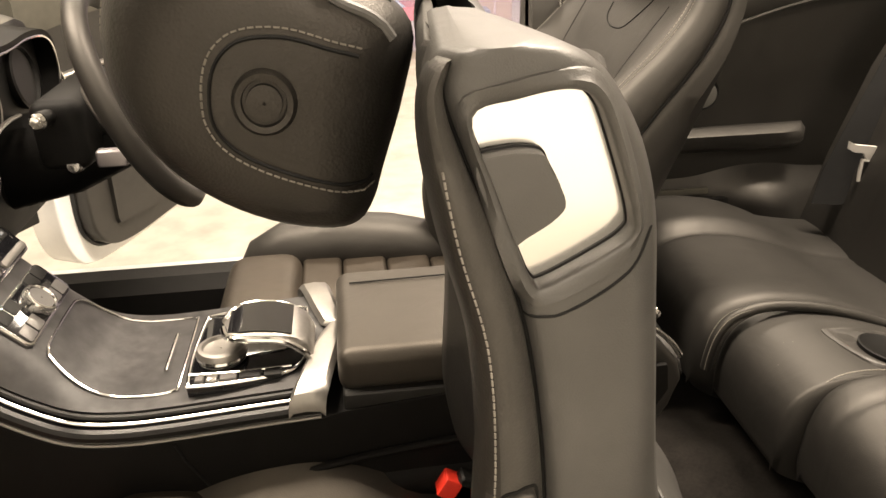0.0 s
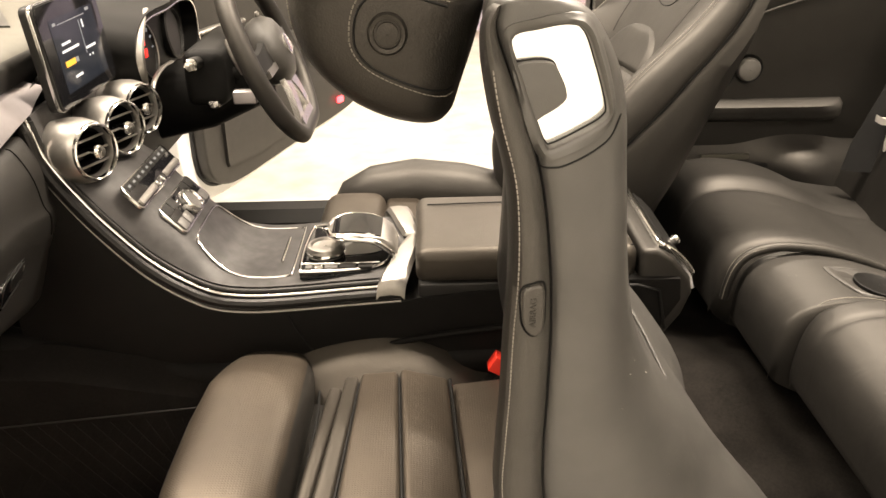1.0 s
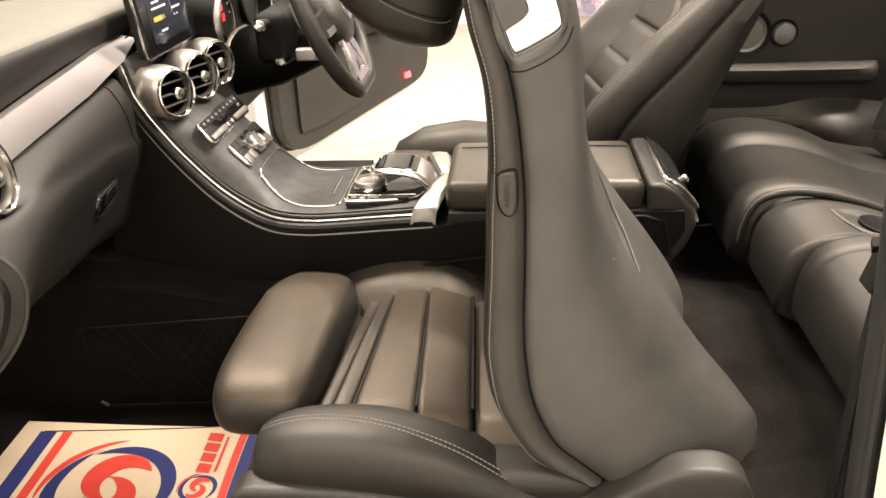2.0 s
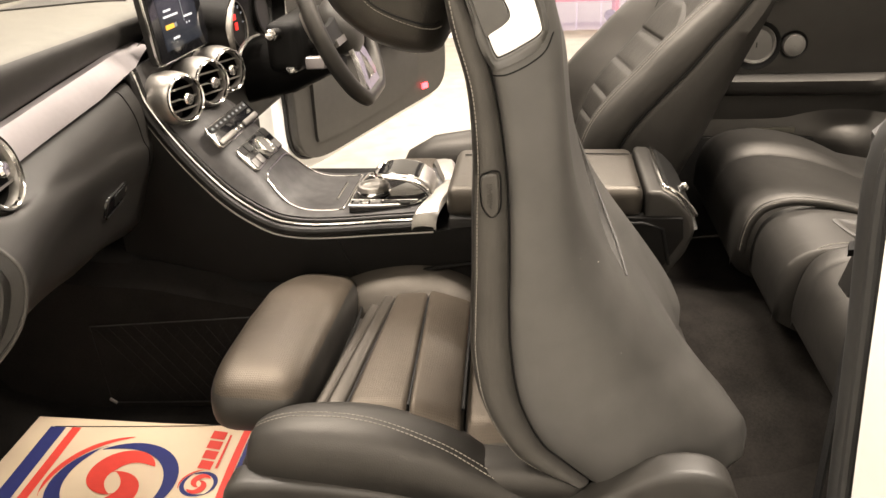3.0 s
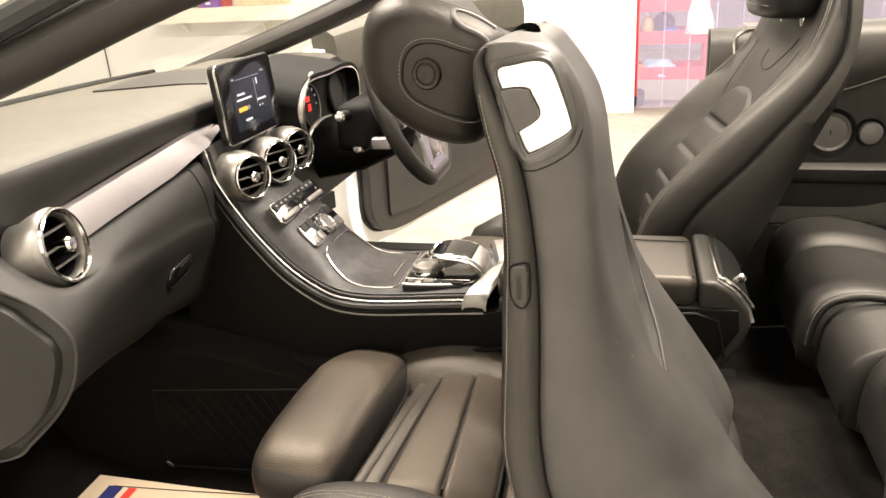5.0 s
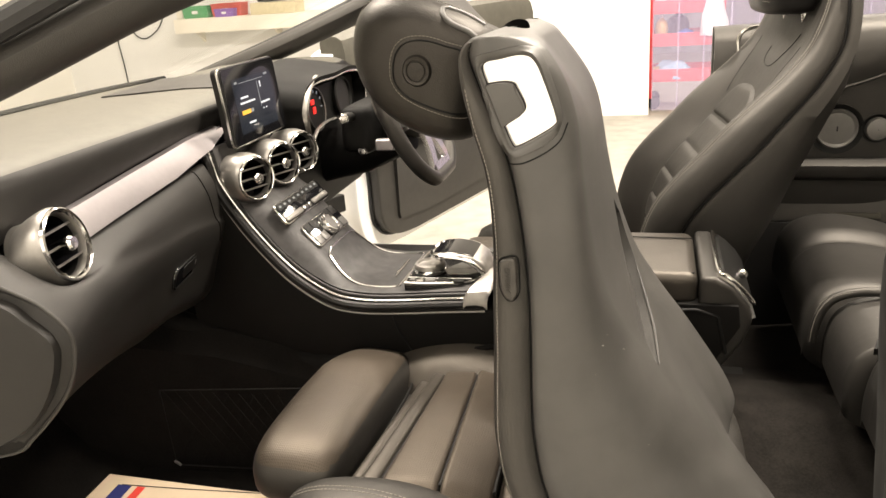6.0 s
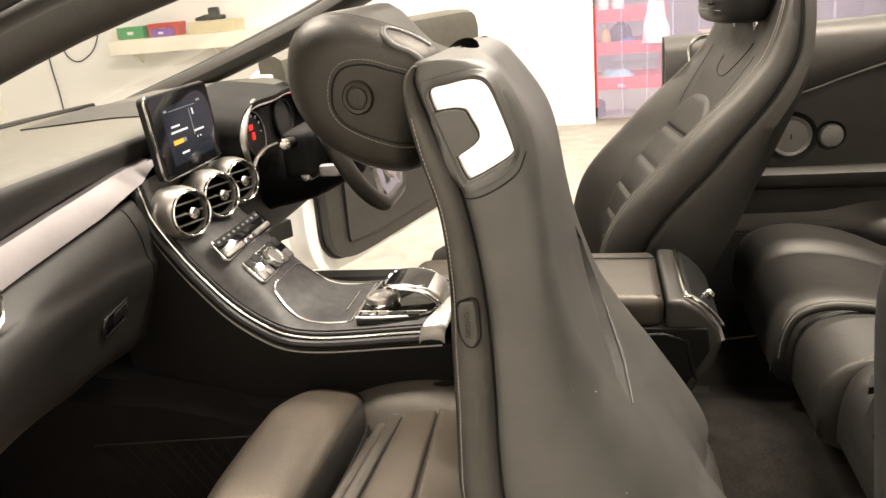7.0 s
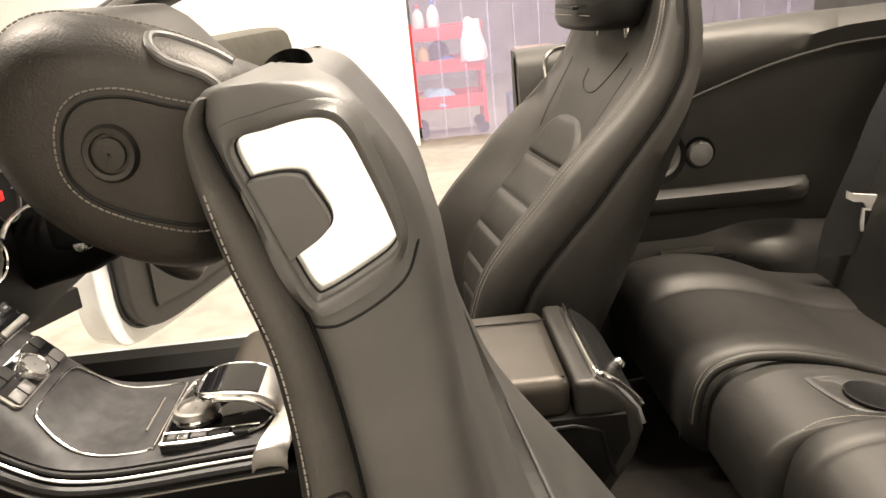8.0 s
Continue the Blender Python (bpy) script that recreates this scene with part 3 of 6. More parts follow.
def pad_profile(y, n=34):
    """Passenger side of the dash at one place across the car: lit slope, crest, undercut; it swells towards the door."""
    f = max(0.0, min(1.0, (-y - 0.36) / 0.375))
    g = ease((-y - 0.56) / 0.14)
    cx = -0.050 - 0.010 * ease((y + 0.40) / 0.25) + 0.128 * f ** 1.5
    cz = 0.785 + 0.015 * max(0.0, min(1.0, (-y - 0.16) / 0.10)) + 0.038 * f
    full = 1.0 - 1.3 * math.exp(-((y + 0.60) / 0.07) ** 2)
    tx, tz = -0.096 - 0.004 * g, strip_low(y) * (1 - g) + 0.925 * g
    inner = ((-0.008, -0.028), (-0.024, -0.062), (-0.042, -0.110), (-0.062, -0.150), (-0.110, -0.180), (-0.200, -0.190))
    outer = ((-0.007, -0.042), (-0.027, -0.078), (-0.055, -0.110), (-0.092, -0.144), (-0.132, -0.172), (-0.260, -0.200))
    pts = [(tx, tz), (tx + 0.016, tz - 0.004), (tx + (cx - tx) * 0.58 + 0.010 * full, tz + (cz - tz) * 0.50 + 0.012 * full - 0.004), (cx - 0.003 - 0.022 * f, cz + 0.018 + 0.012 * f), (cx, cz)]
    pts += [(cx + a * (1 - f) + c * f, cz + b * (1 - f) + d * f) for (a, b), (c, d) in zip(inner, outer)]
    return [(p.x, p.z) for p in smooth_line([(a, 0, b) for a, b in pts], n)]


PAD_Y = [-0.7335 + 0.6075 * k / 32 for k in range(33)]
part("lower_pad", sheet([list(row) for row in zip(*[[(x, y, z) for x, z in pad_profile(y)] for y in PAD_Y])], 0.02), DASH_LOW, dash, "", 60)
part("driver_lower_pad", sheet([[(x, y, z + (strip_low(y) - 0.878) * max(0.0, (z - 0.80) / 0.078)) for y in (0.128, 0.16, 0.30, 0.45, 0.6, 0.70)] for x, z in lowline], 0.03), BLACK, dash)
part("core", prism([(-0.60, 0.93), (-0.17, 0.97), (-0.125, 0.94), (-0.10, 0.80), (-0.13, 0.70), (-0.24, 0.64), (-0.50, 0.66)], -0.66, 0.66, "y"), DEEP, dash)
# silver trim sweeping from the end vent to the screen
def trim_strip(rows, name):
    return part(name, sheet([[(x, y, z) for x, z in ((-0.108, z1), (-0.099, z1 - 0.003), (-0.088, (z0 + z1) / 2), (-0.079, z0 + 0.003), (-0.088, z0))] for y, z0, z1 in rows], 0.012, True), ALU, dash, "brushed aluminium trim strip")


trim_strip(((-0.56, 0.862, 0.905), (-0.51, 0.864, 0.915), (-0.42, 0.875, 0.923), (-0.33, 0.884, 0.932), (-0.24, 0.893, 0.940), (-0.16, 0.908, 0.948), (-0.11, 0.916, 0.950), (-0.085, 0.928, 0.951), (-0.05, 0.941, 0.952)), "trim_strip")
trim_strip(((0.11, 0.900, 0.946), (0.16, 0.896, 0.945), (0.20, 0.893, 0.943)), "driver_trim_strip")


def vent(x, y, z, r, label, turn=0, lean=0, drop=0.0, back=((1.02, -0.070), (1.15, -0.040), (1.15, -0.024), (1.08, -0.008))):
    """A round air vent facing the tail: flared silver bezel, dark throat, slats, knob."""
    m = pose(x, y, z, 0, 90 - lean, turn)
    housing = lathe([(r * a, b) for a, b in back] + [(r * 1.0, 0.0), (r * 0.93, 0.003), (r * 0.86, -0.004), (r * 0.82, -0.02), (r * 0.80, -0.06)], m, 64, cap=False)
    inv = m.inverted()
    for vert in housing.verts:
        q = inv @ vert.co
        if math.hypot(q.x, q.y) > r * 1.01:
            vert.co.z += drop * min(0.0, q.z + 0.004)
    v = part("air_vent", housing, SILVER, dash, label)
    part("chrome_ring", lathe([(r * 1.0, 0.0015), (r * 0.985, 0.0055), (r * 0.94, 0.0070), (r * 0.895, 0.0055), (r * 0.870, 0.0005)], m, 64, cap=False), CHROME, v)
    part("throat", lathe([(r * 0.83, -0.012), (r * 0.80, -0.03), (r * 0.6, -0.055), (0.001, -0.055)], m, 32, cap=False), DEEP, v)
    for k in (-0.42, 0.0, 0.42):
        w = math.sqrt(1 - k * k) * r * 0.80
        part("slat", box(0, 0, 0, 0.004, 2 * w, 0.026, 0.0012, 1, m=m @ pose(-k * r * 1.05, 0, -0.020, 0, 8, 0)), GLOSS, v)
        part("slat_edge", box(0, 0, 0, 0.003, 2 * w * 0.98, 0.0022, m=m @ pose(-k * r * 1.05, 0, -0.0055)), SILVER, v)
    part("knob", lathe([(0.005, -0.02), (0.006, 0.0), (0.0095, 0.003), (0.0105, 0.010), (0.008, 0.014), (0.001, 0.0145)], m, 16, cap=False), CHROME, v)
    return v


vent(-0.006, -0.098, 0.858, 0.0425, "round silver vent", -22, 4)
vent(0.004, 0.004, 0.862, 0.0425, "round silver vent", -22, 4)
vent(0.000, 0.110, 0.862, 0.0425, "round silver vent", -22, 4)
vent(-0.034, -0.586, 0.896, 0.051, "round silver vent", 9, 12, 0.55, ((1.20, -0.042), (1.19, -0.032), (1.14, -0.018), (1.07, -0.007)))
vent(-0.042, 0.632, 0.860, 0.038, "round silver vent", 6)
# side window outlet in the dash top
for k in range(4):
    part("defroster_slat", box(-0.20 + k * 0.014, -0.655, 1.000 - 0.0005 * k, 0.005, 0.07, 0.008, 0.001, 1), DEEP, dash)
# dash end facing the door opening
endline = pad_profile(-0.735, 40) + [(-0.34, 0.62), (-0.34, 0.90), (-0.20, 0.955)]


def end_scaled(k, dx=0.0):
    return [(-0.14 + (a + 0.14) * k + dx, 0.79 + (b - 0.79) * k) for a, b in endline]


part("end_cap", prism(end_scaled(0.995), -0.7345, -0.7300, "y"), TRIM, dash)
part("end_lip", tube([(x, -0.7345, z) for x, z in endline[1:40]], 0.0024, 8), SOFT, dash)
part("end_groove", prism(end_scaled(0.865), -0.7375, -0.7300, "y"), DEEP, dash)
cover = smooth_line([(-0.30, 0, 0.885), (-0.07, 0, 0.894), (0.003, 0, 0.880), (0.031, 0, 0.863), (0.061, 0, 0.838), (0.060, 0, 0.807), (0.035, 0, 0.757), (-0.005, 0, 0.714), (-0.057, 0, 0.684), (-0.14, 0, 0.655), (-0.29, 0, 0.66)], 60, True)
part("end_cover", prism([(p.x, p.z) for p in cover], -0.752, -0.731, "y", 0.009, 2), DASH_LOW, dash)
def plate(w, h, r, d0, d1, m, bevel=0.0):
    pts = []
    for cx, cy, a0 in ((w / 2 - r, h / 2 - r, 0), (-w / 2 + r, h / 2 - r, 90), (-w / 2 + r, -h / 2 + r, 180), (w / 2 - r, -h / 2 + r, 270)):
        for k in range(7):
            a = radians(a0 + k * 15)
            pts.append((cx + r * math.cos(a), cy + r * math.sin(a)))
    bm = prism(pts, d0, d1, "x", bevel)
    bmesh.ops.transform(bm, matrix=m, verts=bm.verts)
    return bm


# glovebox release
GY = -0.258
gp = pad_profile(GY, 60)
gi = min(range(2, 58), key=lambda k: abs(gp[k][1] - 0.733))
gt = Vector((gp[gi - 3][0] - gp[gi + 3][0], 0, gp[gi - 3][1] - gp[gi + 3][1])).normalized()
gr = Vector((pad_profile(GY + 0.03, 60)[gi][0] - pad_profile(GY - 0.03, 60)[gi][0], 0.06, 0.006)).normalized()
gn = gr.cross(gt).normalized()
gu = gn.cross(gr)
GM = Matrix.Translation(Vector((gp[gi][0], GY, gp[gi][1])) + gn * 0.0005) @ Matrix((gn, gr, gu)).transposed().to_4x4() @ Matrix.Diagonal((1.0, 1.28, 1.12, 1.0))
gl = part("glovebox_catch", plate(0.076, 0.040, 0.008, -0.03, 0.002, GM, 0.001), GLOSS, dash, "gloss black glovebox catch")
part("catch_rim", tube([GM @ Vector((0.002, a, b)) for a, b in ((-0.036, -0.012), (-0.030, -0.019), (0.030, -0.019), (0.037, -0.012), (0.037, 0.012), (0.030, 0.019), (-0.030, 0.019), (-0.036, 0.012))], 0.0014, 6, closed=True), HARD, gl)
part("catch_button", plate(0.044, 0.022, 0.004, 0.0, 0.0036, GM @ pose(0, 0.008, 0.002), 0.0015), HARD, gl)
part("key_slot", box(0, 0, 0, 0.001, 0.002, 0.008, m=GM @ pose(0.0040, 0.020, 0.003)), SILVER, gl)
seam_pts = []
for k in range(16):
    y = -0.185 + 0.0021 * k
    x, z = pad_profile(y, 34)[2 + k]
    seam_pts.append((x + 0.0003, y, z))
part("glovebox_seam", tube(seam_pts, 0.0014, 6), DEEP, dash)

# ---- display ----
screen = thing("display_screen", (-0.06, 0, 0.95), "black upright infotainment display showing a dim menu", "screen")
SM = pose(-0.052, 0.022, 0.987, 0, -5, 0)
SW, SH = 0.224, 0.150
part("case", plate(SW, SH, 0.012, -0.016, 0.004, SM, 0.003), HARD, screen)
part("silver_edge", plate(SW + 0.002, SH + 0.002, 0.013, -0.004, 0.001, SM, 0.001), CHROME, screen)
part("glass", plate(SW - 0.006, SH - 0.006, 0.010, 0.0, 0.0055, SM), GLOSS, screen)
LCD = material("display_picture", (0.008, 0.009, 0.012), 0.12, vary=0.3, emit=(0.10, 0.12, 0.16, 0.10))
LCD_W = material("display_white", (0.3, 0.3, 0.3), 0.3, emit=(0.8, 0.85, 0.9, 0.55))
LCD_O = material("display_orange", (0.3, 0.15, 0.02), 0.3, emit=(1.0, 0.5, 0.06, 0.8))
LCD_G = material("display_grey", (0.1, 0.1, 0.1), 0.3, emit=(0.45, 0.5, 0.55, 0.25))
part("picture", plate(0.160, 0.105, 0.002, 0.004, 0.0062, SM @ pose(0, 0.002, -0.003)), LCD, screen)
def on_screen(name, u, v, w, h, mat):
    part(name, box(0, 0, 0, 0.0008, w, h, m=SM @ pose(0.0068, u, v)), mat, screen)


on_screen("menu_line", -0.005, 0.040, 0.10, 0.0010, LCD_G)
on_screen("menu_mark", -0.066, 0.042, 0.010, 0.004, LCD_G)
on_screen("menu_mark", 0.060, 0.045, 0.014, 0.004, LCD_G)
on_screen("text_bar", -0.043, 0.012, 0.030, 0.0035, LCD_W)
on_screen("text_bar", -0.033, 0.002, 0.060, 0.0035, LCD_W)
on_screen("text_bar", 0.038, -0.008, 0.038, 0.0035, LCD_W)
on_screen("text_bar", -0.030, -0.038, 0.026, 0.0035, LCD_W)
on_screen("route_line", 0.018, 0.010, 0.0016, 0.050, LCD_G)
on_screen("route_mark", 0.030, 0.028, 0.004, 0.012, LCD_W)
on_screen("orange_bar", -0.046, -0.016, 0.034, 0.008, LCD_O)
on_screen("orange_frame", -0.022, -0.016, 0.010, 0.007, LCD_G)
on_screen("dot", 0.026, -0.020, 0.003, 0.003, LCD_W)
on_screen("dot", 0.038, -0.020, 0.003, 0.003, LCD_W)
part("stand", box(-0.075, 0.022, 0.93, 0.05, 0.12, 0.05, 0.01), HARD, screen)

# ---- instrument cluster ----
cluster = thing("instrument_cluster", (-0.05, 0.37, 0.9), "hooded instrument cluster with a silver-edged dial", "instrument cluster")
hood = smooth_line([(0, 0.178, 0.850), (0, 0.156, 0.900), (0, 0.158, 0.932), (0, 0.186, 0.958), (0, 0.25, 0.969), (0, 0.353, 0.967), (0, 0.432, 0.970), (0, 0.509, 0.962), (0, 0.546, 0.937), (0, 0.549, 0.89), (0, 0.522, 0.852)], 40)
part("hood", sheet([[(x, p.y, p.z + dz * (p.z > 0.91)) for p in hood] for x, dz in ((-0.20, 0.024), (-0.12, 0.014), (-0.06, 0.004), (-0.032, 0.0), (-0.028, -0.001))], 0.010, flip=True), BLACK, cluster, "", 60)
part("hood_trim", tube([(-0.027, p.y, p.z - 0.002) for p in hood[11:37]], 0.0021, 6), CHROME, cluster)
part("face", box(-0.062, 0.352, 0.898, 0.012, 0.376, 0.108, 0.004), DEEP, cluster)
part("silver_arc", tube(smooth_line([(-0.030, 0.182, 0.846), (-0.029, 0.160, 0.880), (-0.029, 0.153, 0.918), (-0.030, 0.178, 0.950), (-0.032, 0.222, 0.972), (-0.036, 0.262, 0.980)], 26), [0.005 + 0.009 * math.sin(math.pi * min(1, k / 22)) for k in range(26)], 10, 0.5), SILVER, cluster)
part("lower_bezel", tube(smooth_line([(-0.02, 0.172, 0.852), (-0.02, 0.200, 0.868), (-0.02, 0.250, 0.876), (-0.02, 0.310, 0.874)], 14), 0.005, 8, 0.6), SILVER, cluster)
RED_GLOW = material("red_dial_light", (0.3, 0.01, 0.01), 0.4, emit=(1.0, 0.03, 0.02, 1.0))
for cy in (0.262, 0.442):
    dm = pose(-0.050, cy, 0.905, 0, 84, 0)
    dial = part("dial", lathe([(0.052, -0.008), (0.054, 0.004), (0.049, 0.006), (0.047, 0.0), (0.001, 0.0)], dm, 32, cap=False), HARD, cluster)
    if cy > 0.4:
        continue
    part("dial_ring", lathe([(0.0505, 0.0055), (0.050, 0.0075), (0.0485, 0.0075), (0.048, 0.0055)], dm, 40, cap=False), SILVER, dial)
    for k in range(8):
        a = radians(210 - k * 30)
        part("tick", box(0, 0, 0, 0.002, 0.0025, 0.007, m=pose(-0.0485, cy + 0.040 * math.cos(a), 0.905 + 0.040 * math.sin(a), math.degrees(a) - 90, 0, 0)), LCD_G, dial)
    part("red_scale", box(-0.0475, cy - 0.012, 0.922, 0.002, 0.018, 0.012, 0.003), RED_GLOW, dial)
    part("red_scale", box(-0.0475, cy - 0.004, 0.902, 0.002, 0.014, 0.016, 0.003), RED_GLOW, dial)

cluster.location += Vector((0.012, 0.020, 0.018))

# ---- steering wheel and column ----
wheel = thing("steering_wheel", (0.2, 0.37, 0.87), "black leather steering wheel with silver spokes", "steering wheel")
WM = pose(0.168, 0.37, 0.890, 0, 90 - 22, 0)
part("rim", tube([WM @ Vector((min(0.174 * math.cos(q), 0.150 + 0.012 * math.cos(q)), 0.174 * math.sin(q), 0)) for q in [2 * math.pi * k / 64 for k in range(64)]], 0.0182, 14, closed=True), LEATHER, wheel)
part("hub", lathe([(0.050, -0.035), (0.064, -0.018), (0.069, 0.000), (0.067, 0.014), (0.057, 0.028), (0.039, 0.036), (0.001, 0.040)], WM, 36, cap=False), SOFT, wheel, "", 60)
part("badge_disc", lathe([(0.021, 0.034), (0.021, 0.0405), (0.018, 0.042), (0.001, 0.042)], WM, 24, cap=False), CHROME, wheel)
def spoke(a, w, mat, name):
    c, s = math.cos(radians(a)), math.sin(radians(a))
    L = [(0.05, 0.006, w * 1.25), (0.09, 0.010, w), (0.135, 0.008, w * 0.8), (0.170, 0.0, w * 0.75)]
    return part(name, loft([[WM @ Vector((c * r - s * q, s * r + c * q, z + zz)) for q, zz in ((-ww, -0.006), (ww, -0.006), (ww * 0.9, 0.006), (-ww * 0.9, 0.006))] for r, z, ww in L]), mat, wheel)


spoke(90, 0.026, HARD, "spoke")
spoke(-90, 0.026, HARD, "spoke")
for ang in (21, -21):
    spoke(ang, 0.019, CHROME, "lower_spoke")
    part("spoke_trim", loft([[WM @ Vector((-0.004 + c, math.copysign(y, ang), z)) for c, z in ((0.016, 0.004), (0.034, 0.004), (0.032, 0.017), (0.018, 0.017))] for y in (0.062, 0.085, 0.112, 0.135)]), SILVER, wheel, "silver spoke trim")
part("spoke_bridge", loft([[WM @ Vector((x, y, z)) for x, z in ((0.128, 0.0), (0.150, 0.0), (0.148, 0.013), (0.130, 0.013))] for y in (-0.058, -0.03, 0.0, 0.03, 0.058)]), CHROME, wheel)
part("spoke_back", box(0.146, 0.213, 0.842, 0.044, 0.020, 0.026, 0.006), ALU, wheel, "silver spoke cover")
for sy in (-1, 1):
    part("paddle", tube(smooth_line([(0.121, 0.37 + sy * 0.140, 0.943), (0.132, 0.37 + sy * 0.146, 0.912), (0.147, 0.37 + sy * 0.142, 0.878)], 14), [0.004, 0.0065, 0.007, 0.007, 0.007, 0.007, 0.007, 0.007, 0.007, 0.007, 0.007, 0.007, 0.0065, 0.004], 10), SILVER, wheel)
wheel.location += Vector((0.006, 0.0, 0.010))
column = thing("steering_column", (0.08, 0.37, 0.82), "black steering column shroud with two chrome-tipped stalks", "steering column")
part("shroud", tube([(-0.08, 0.37, 0.80), (0.04, 0.37, 0.82), (0.13, 0.37, 0.845), (0.16, 0.37, 0.855)], [0.075, 0.07, 0.055, 0.05], 20), BLACK, column)
part("switch_housing", box(0.075, 0.37, 0.878, 0.075, 0.27, 0.105, 0.022, 4, m=None), BLACK, column)
for k, (ty, tz, tx) in enumerate(((0.208, 0.912, 0.064), (0.246, 0.834, 0.086))):
    st = part("stalk", tube([(0.12, 0.33, 0.86), (tx + 0.01, ty + 0.07, tz - 0.005), (tx, ty, tz)], [0.012, 0.010, 0.013], 12), HARD, column)
    part("stalk_tip", lathe([(0.012, 0.0), (0.0125, 0.012), (0.009, 0.016), (0.001, 0.0165)], pose(tx, ty + 0.006, tz, 90, 0, 0), 16), CHROME, st)

# ---- centre console ----
console = thing("centre_console", (0.3, 0, 0.3), "dark veneer centre console with chrome outline and padded armrest", "car console")
CP = [(-0.076, 0.918), (-0.064, 0.868), (-0.024, 0.800), (0.018, 0.745), (0.060, 0.700), (0.106, 0.666), (0.150, 0.645), (0.205, 0.638), (0.270, 0.640), (0.350, 0.646), (0.440, 0.652)]
cline = [(p.x, p.z) for p in smooth_line([(a, 0, b) for a, b in CP], 44)]
def crown(x):
    return (1.0 - ease((x - 0.05) / 0.15)) * ease((x + 0.055) / 0.06)


def panel_point(x, y, z):
    g = 1 - abs(y / 0.118) ** 5
    return (x + 0.020 * crown(x) * g, y, z + (0.032 * crown(x) + 0.004) * g)


part("veneer_panel", sheet([[panel_point(x, y, z) for y in (-0.118, -0.112, -0.10, -0.08, -0.045, 0, 0.045, 0.08, 0.10, 0.112, 0.118)] for x, z in cline], 0.012), ASH, console)
mid_line = [(panel_point(x, 0, z)[0], panel_point(x, 0, z)[2]) for x, z in cline]
def round_in(y, dx, dz):
    """The console outline, turned inwards at its upper end."""
    x0, z0 = cline[0]
    turn = [(x0 - 0.010 + dx, y * 0.70, z0 + 0.014 + dz), (x0 - 0.010 + dx, y * 0.86, z0 + 0.013 + dz), (x0 - 0.006 + dx, y * 0.96, z0 + 0.008 + dz)]
    return turn + [(x + dx, y, z + dz) for x, z in cline]


for sy in (-1, 1):
    rim = part("chrome_outline", tube(round_in(sy * 0.130, 0.0, -0.010), 0.0028, 10), CHROME, console)
    part("lacquer_band", tube(round_in(sy * 0.136, -0.004, -0.021), 0.0090, 10), LACQUER, console)
    part("chrome_outline", tube(round_in(sy * 0.139, -0.006, -0.033), 0.0022, 8), SILVER, console)
    part("inner_edge", tube([(x, sy * 0.121, z - 0.006) for x, z in cline], 0.004, 8), HARD, console)
SIDE = [(x - 0.006, z - 0.034) for x, z in cline] + [(0.46, 0.625), (0.72, 0.650), (0.868, 0.648), (0.872, 0.61), (0.82, 0.52), (0.75, 0.44), (0.55, 0.46), (0.30, 0.44), (0.0, 0.46), (-0.16, 0.53), (-0.16, 0.86)]
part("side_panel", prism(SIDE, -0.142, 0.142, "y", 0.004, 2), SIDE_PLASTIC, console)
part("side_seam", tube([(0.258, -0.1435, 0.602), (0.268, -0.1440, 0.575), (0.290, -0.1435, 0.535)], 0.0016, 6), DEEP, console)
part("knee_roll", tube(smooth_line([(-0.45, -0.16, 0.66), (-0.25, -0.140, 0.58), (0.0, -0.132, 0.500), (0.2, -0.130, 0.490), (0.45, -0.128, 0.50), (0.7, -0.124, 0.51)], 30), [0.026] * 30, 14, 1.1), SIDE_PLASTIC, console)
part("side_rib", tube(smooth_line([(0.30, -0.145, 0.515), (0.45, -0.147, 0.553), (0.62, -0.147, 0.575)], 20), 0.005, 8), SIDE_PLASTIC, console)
def surf(x):
    for (a, za), (b, zb) in zip(mid_line, mid_line[1:]):
        if a <= x <= b:
            u = (x - a) / (b - a)
            return Vector((x, 0, za + (zb - za) * u)), math.degrees(math.atan2(-(zb - za), b - a))
    return Vector((x, 0, mid_line[-1][1])), 0.0


def on_console(name, x, y, lx, ly, h, mat, owner, lift=0.0, label="", bevel=0.002):
    p, a = surf(x)
    return part(name, box(0, 0, 0, lx, ly, h, bevel, 2, m=pose(p.x, y, p.z, 0, a, 0) @ pose(0, 0, lift + h / 2)), mat, owner, label)


# climate strip, clock panel
def console_plate(name, x, y, along, across, r, h, mat, owner, label="", bevel=0.0012):
    p, a = surf(x)
    return part(name, plate(across, along, r, -0.004, h, pose(p.x, y, p.z, 0, a, 0) @ pose(0, 0, 0, 0, -90, 0), bevel), mat, owner, label)


climate = console_plate("climate_strip", 0.036, 0.0, 0.047, 0.208, 0.010, 0.0014, CHROME, console, "chrome-framed climate control strip")
console_plate("climate_face", 0.036, 0.0, 0.041, 0.202, 0.008, 0.0022, GLOSS, climate)
for k in range(9):
    console_plate("climate_key", 0.0265, -0.084 + k * 0.021, 0.014, 0.0195, 0.002, 0.0034, HARD, climate, "", 0.001)
    on_console("key_mark", 0.0265, -0.084 + k * 0.021, 0.004, 0.008, 0.0006, LCD_G, climate, 0.0036, "", 0)
for y, w, mt in ((-0.062, 0.072, SILVER), (-0.012, 0.018, CHROME), (0.012, 0.018, CHROME), (0.062, 0.072, SILVER)):
    console_plate("toggle", 0.0445, y, 0.011, w, 0.004, 0.0062, mt, climate, "", 0.0025)
media = console_plate("media_strip", 0.082, 0.0, 0.056, 0.158, 0.010, 0.0014, CHROME, console, "chrome-framed media control panel")
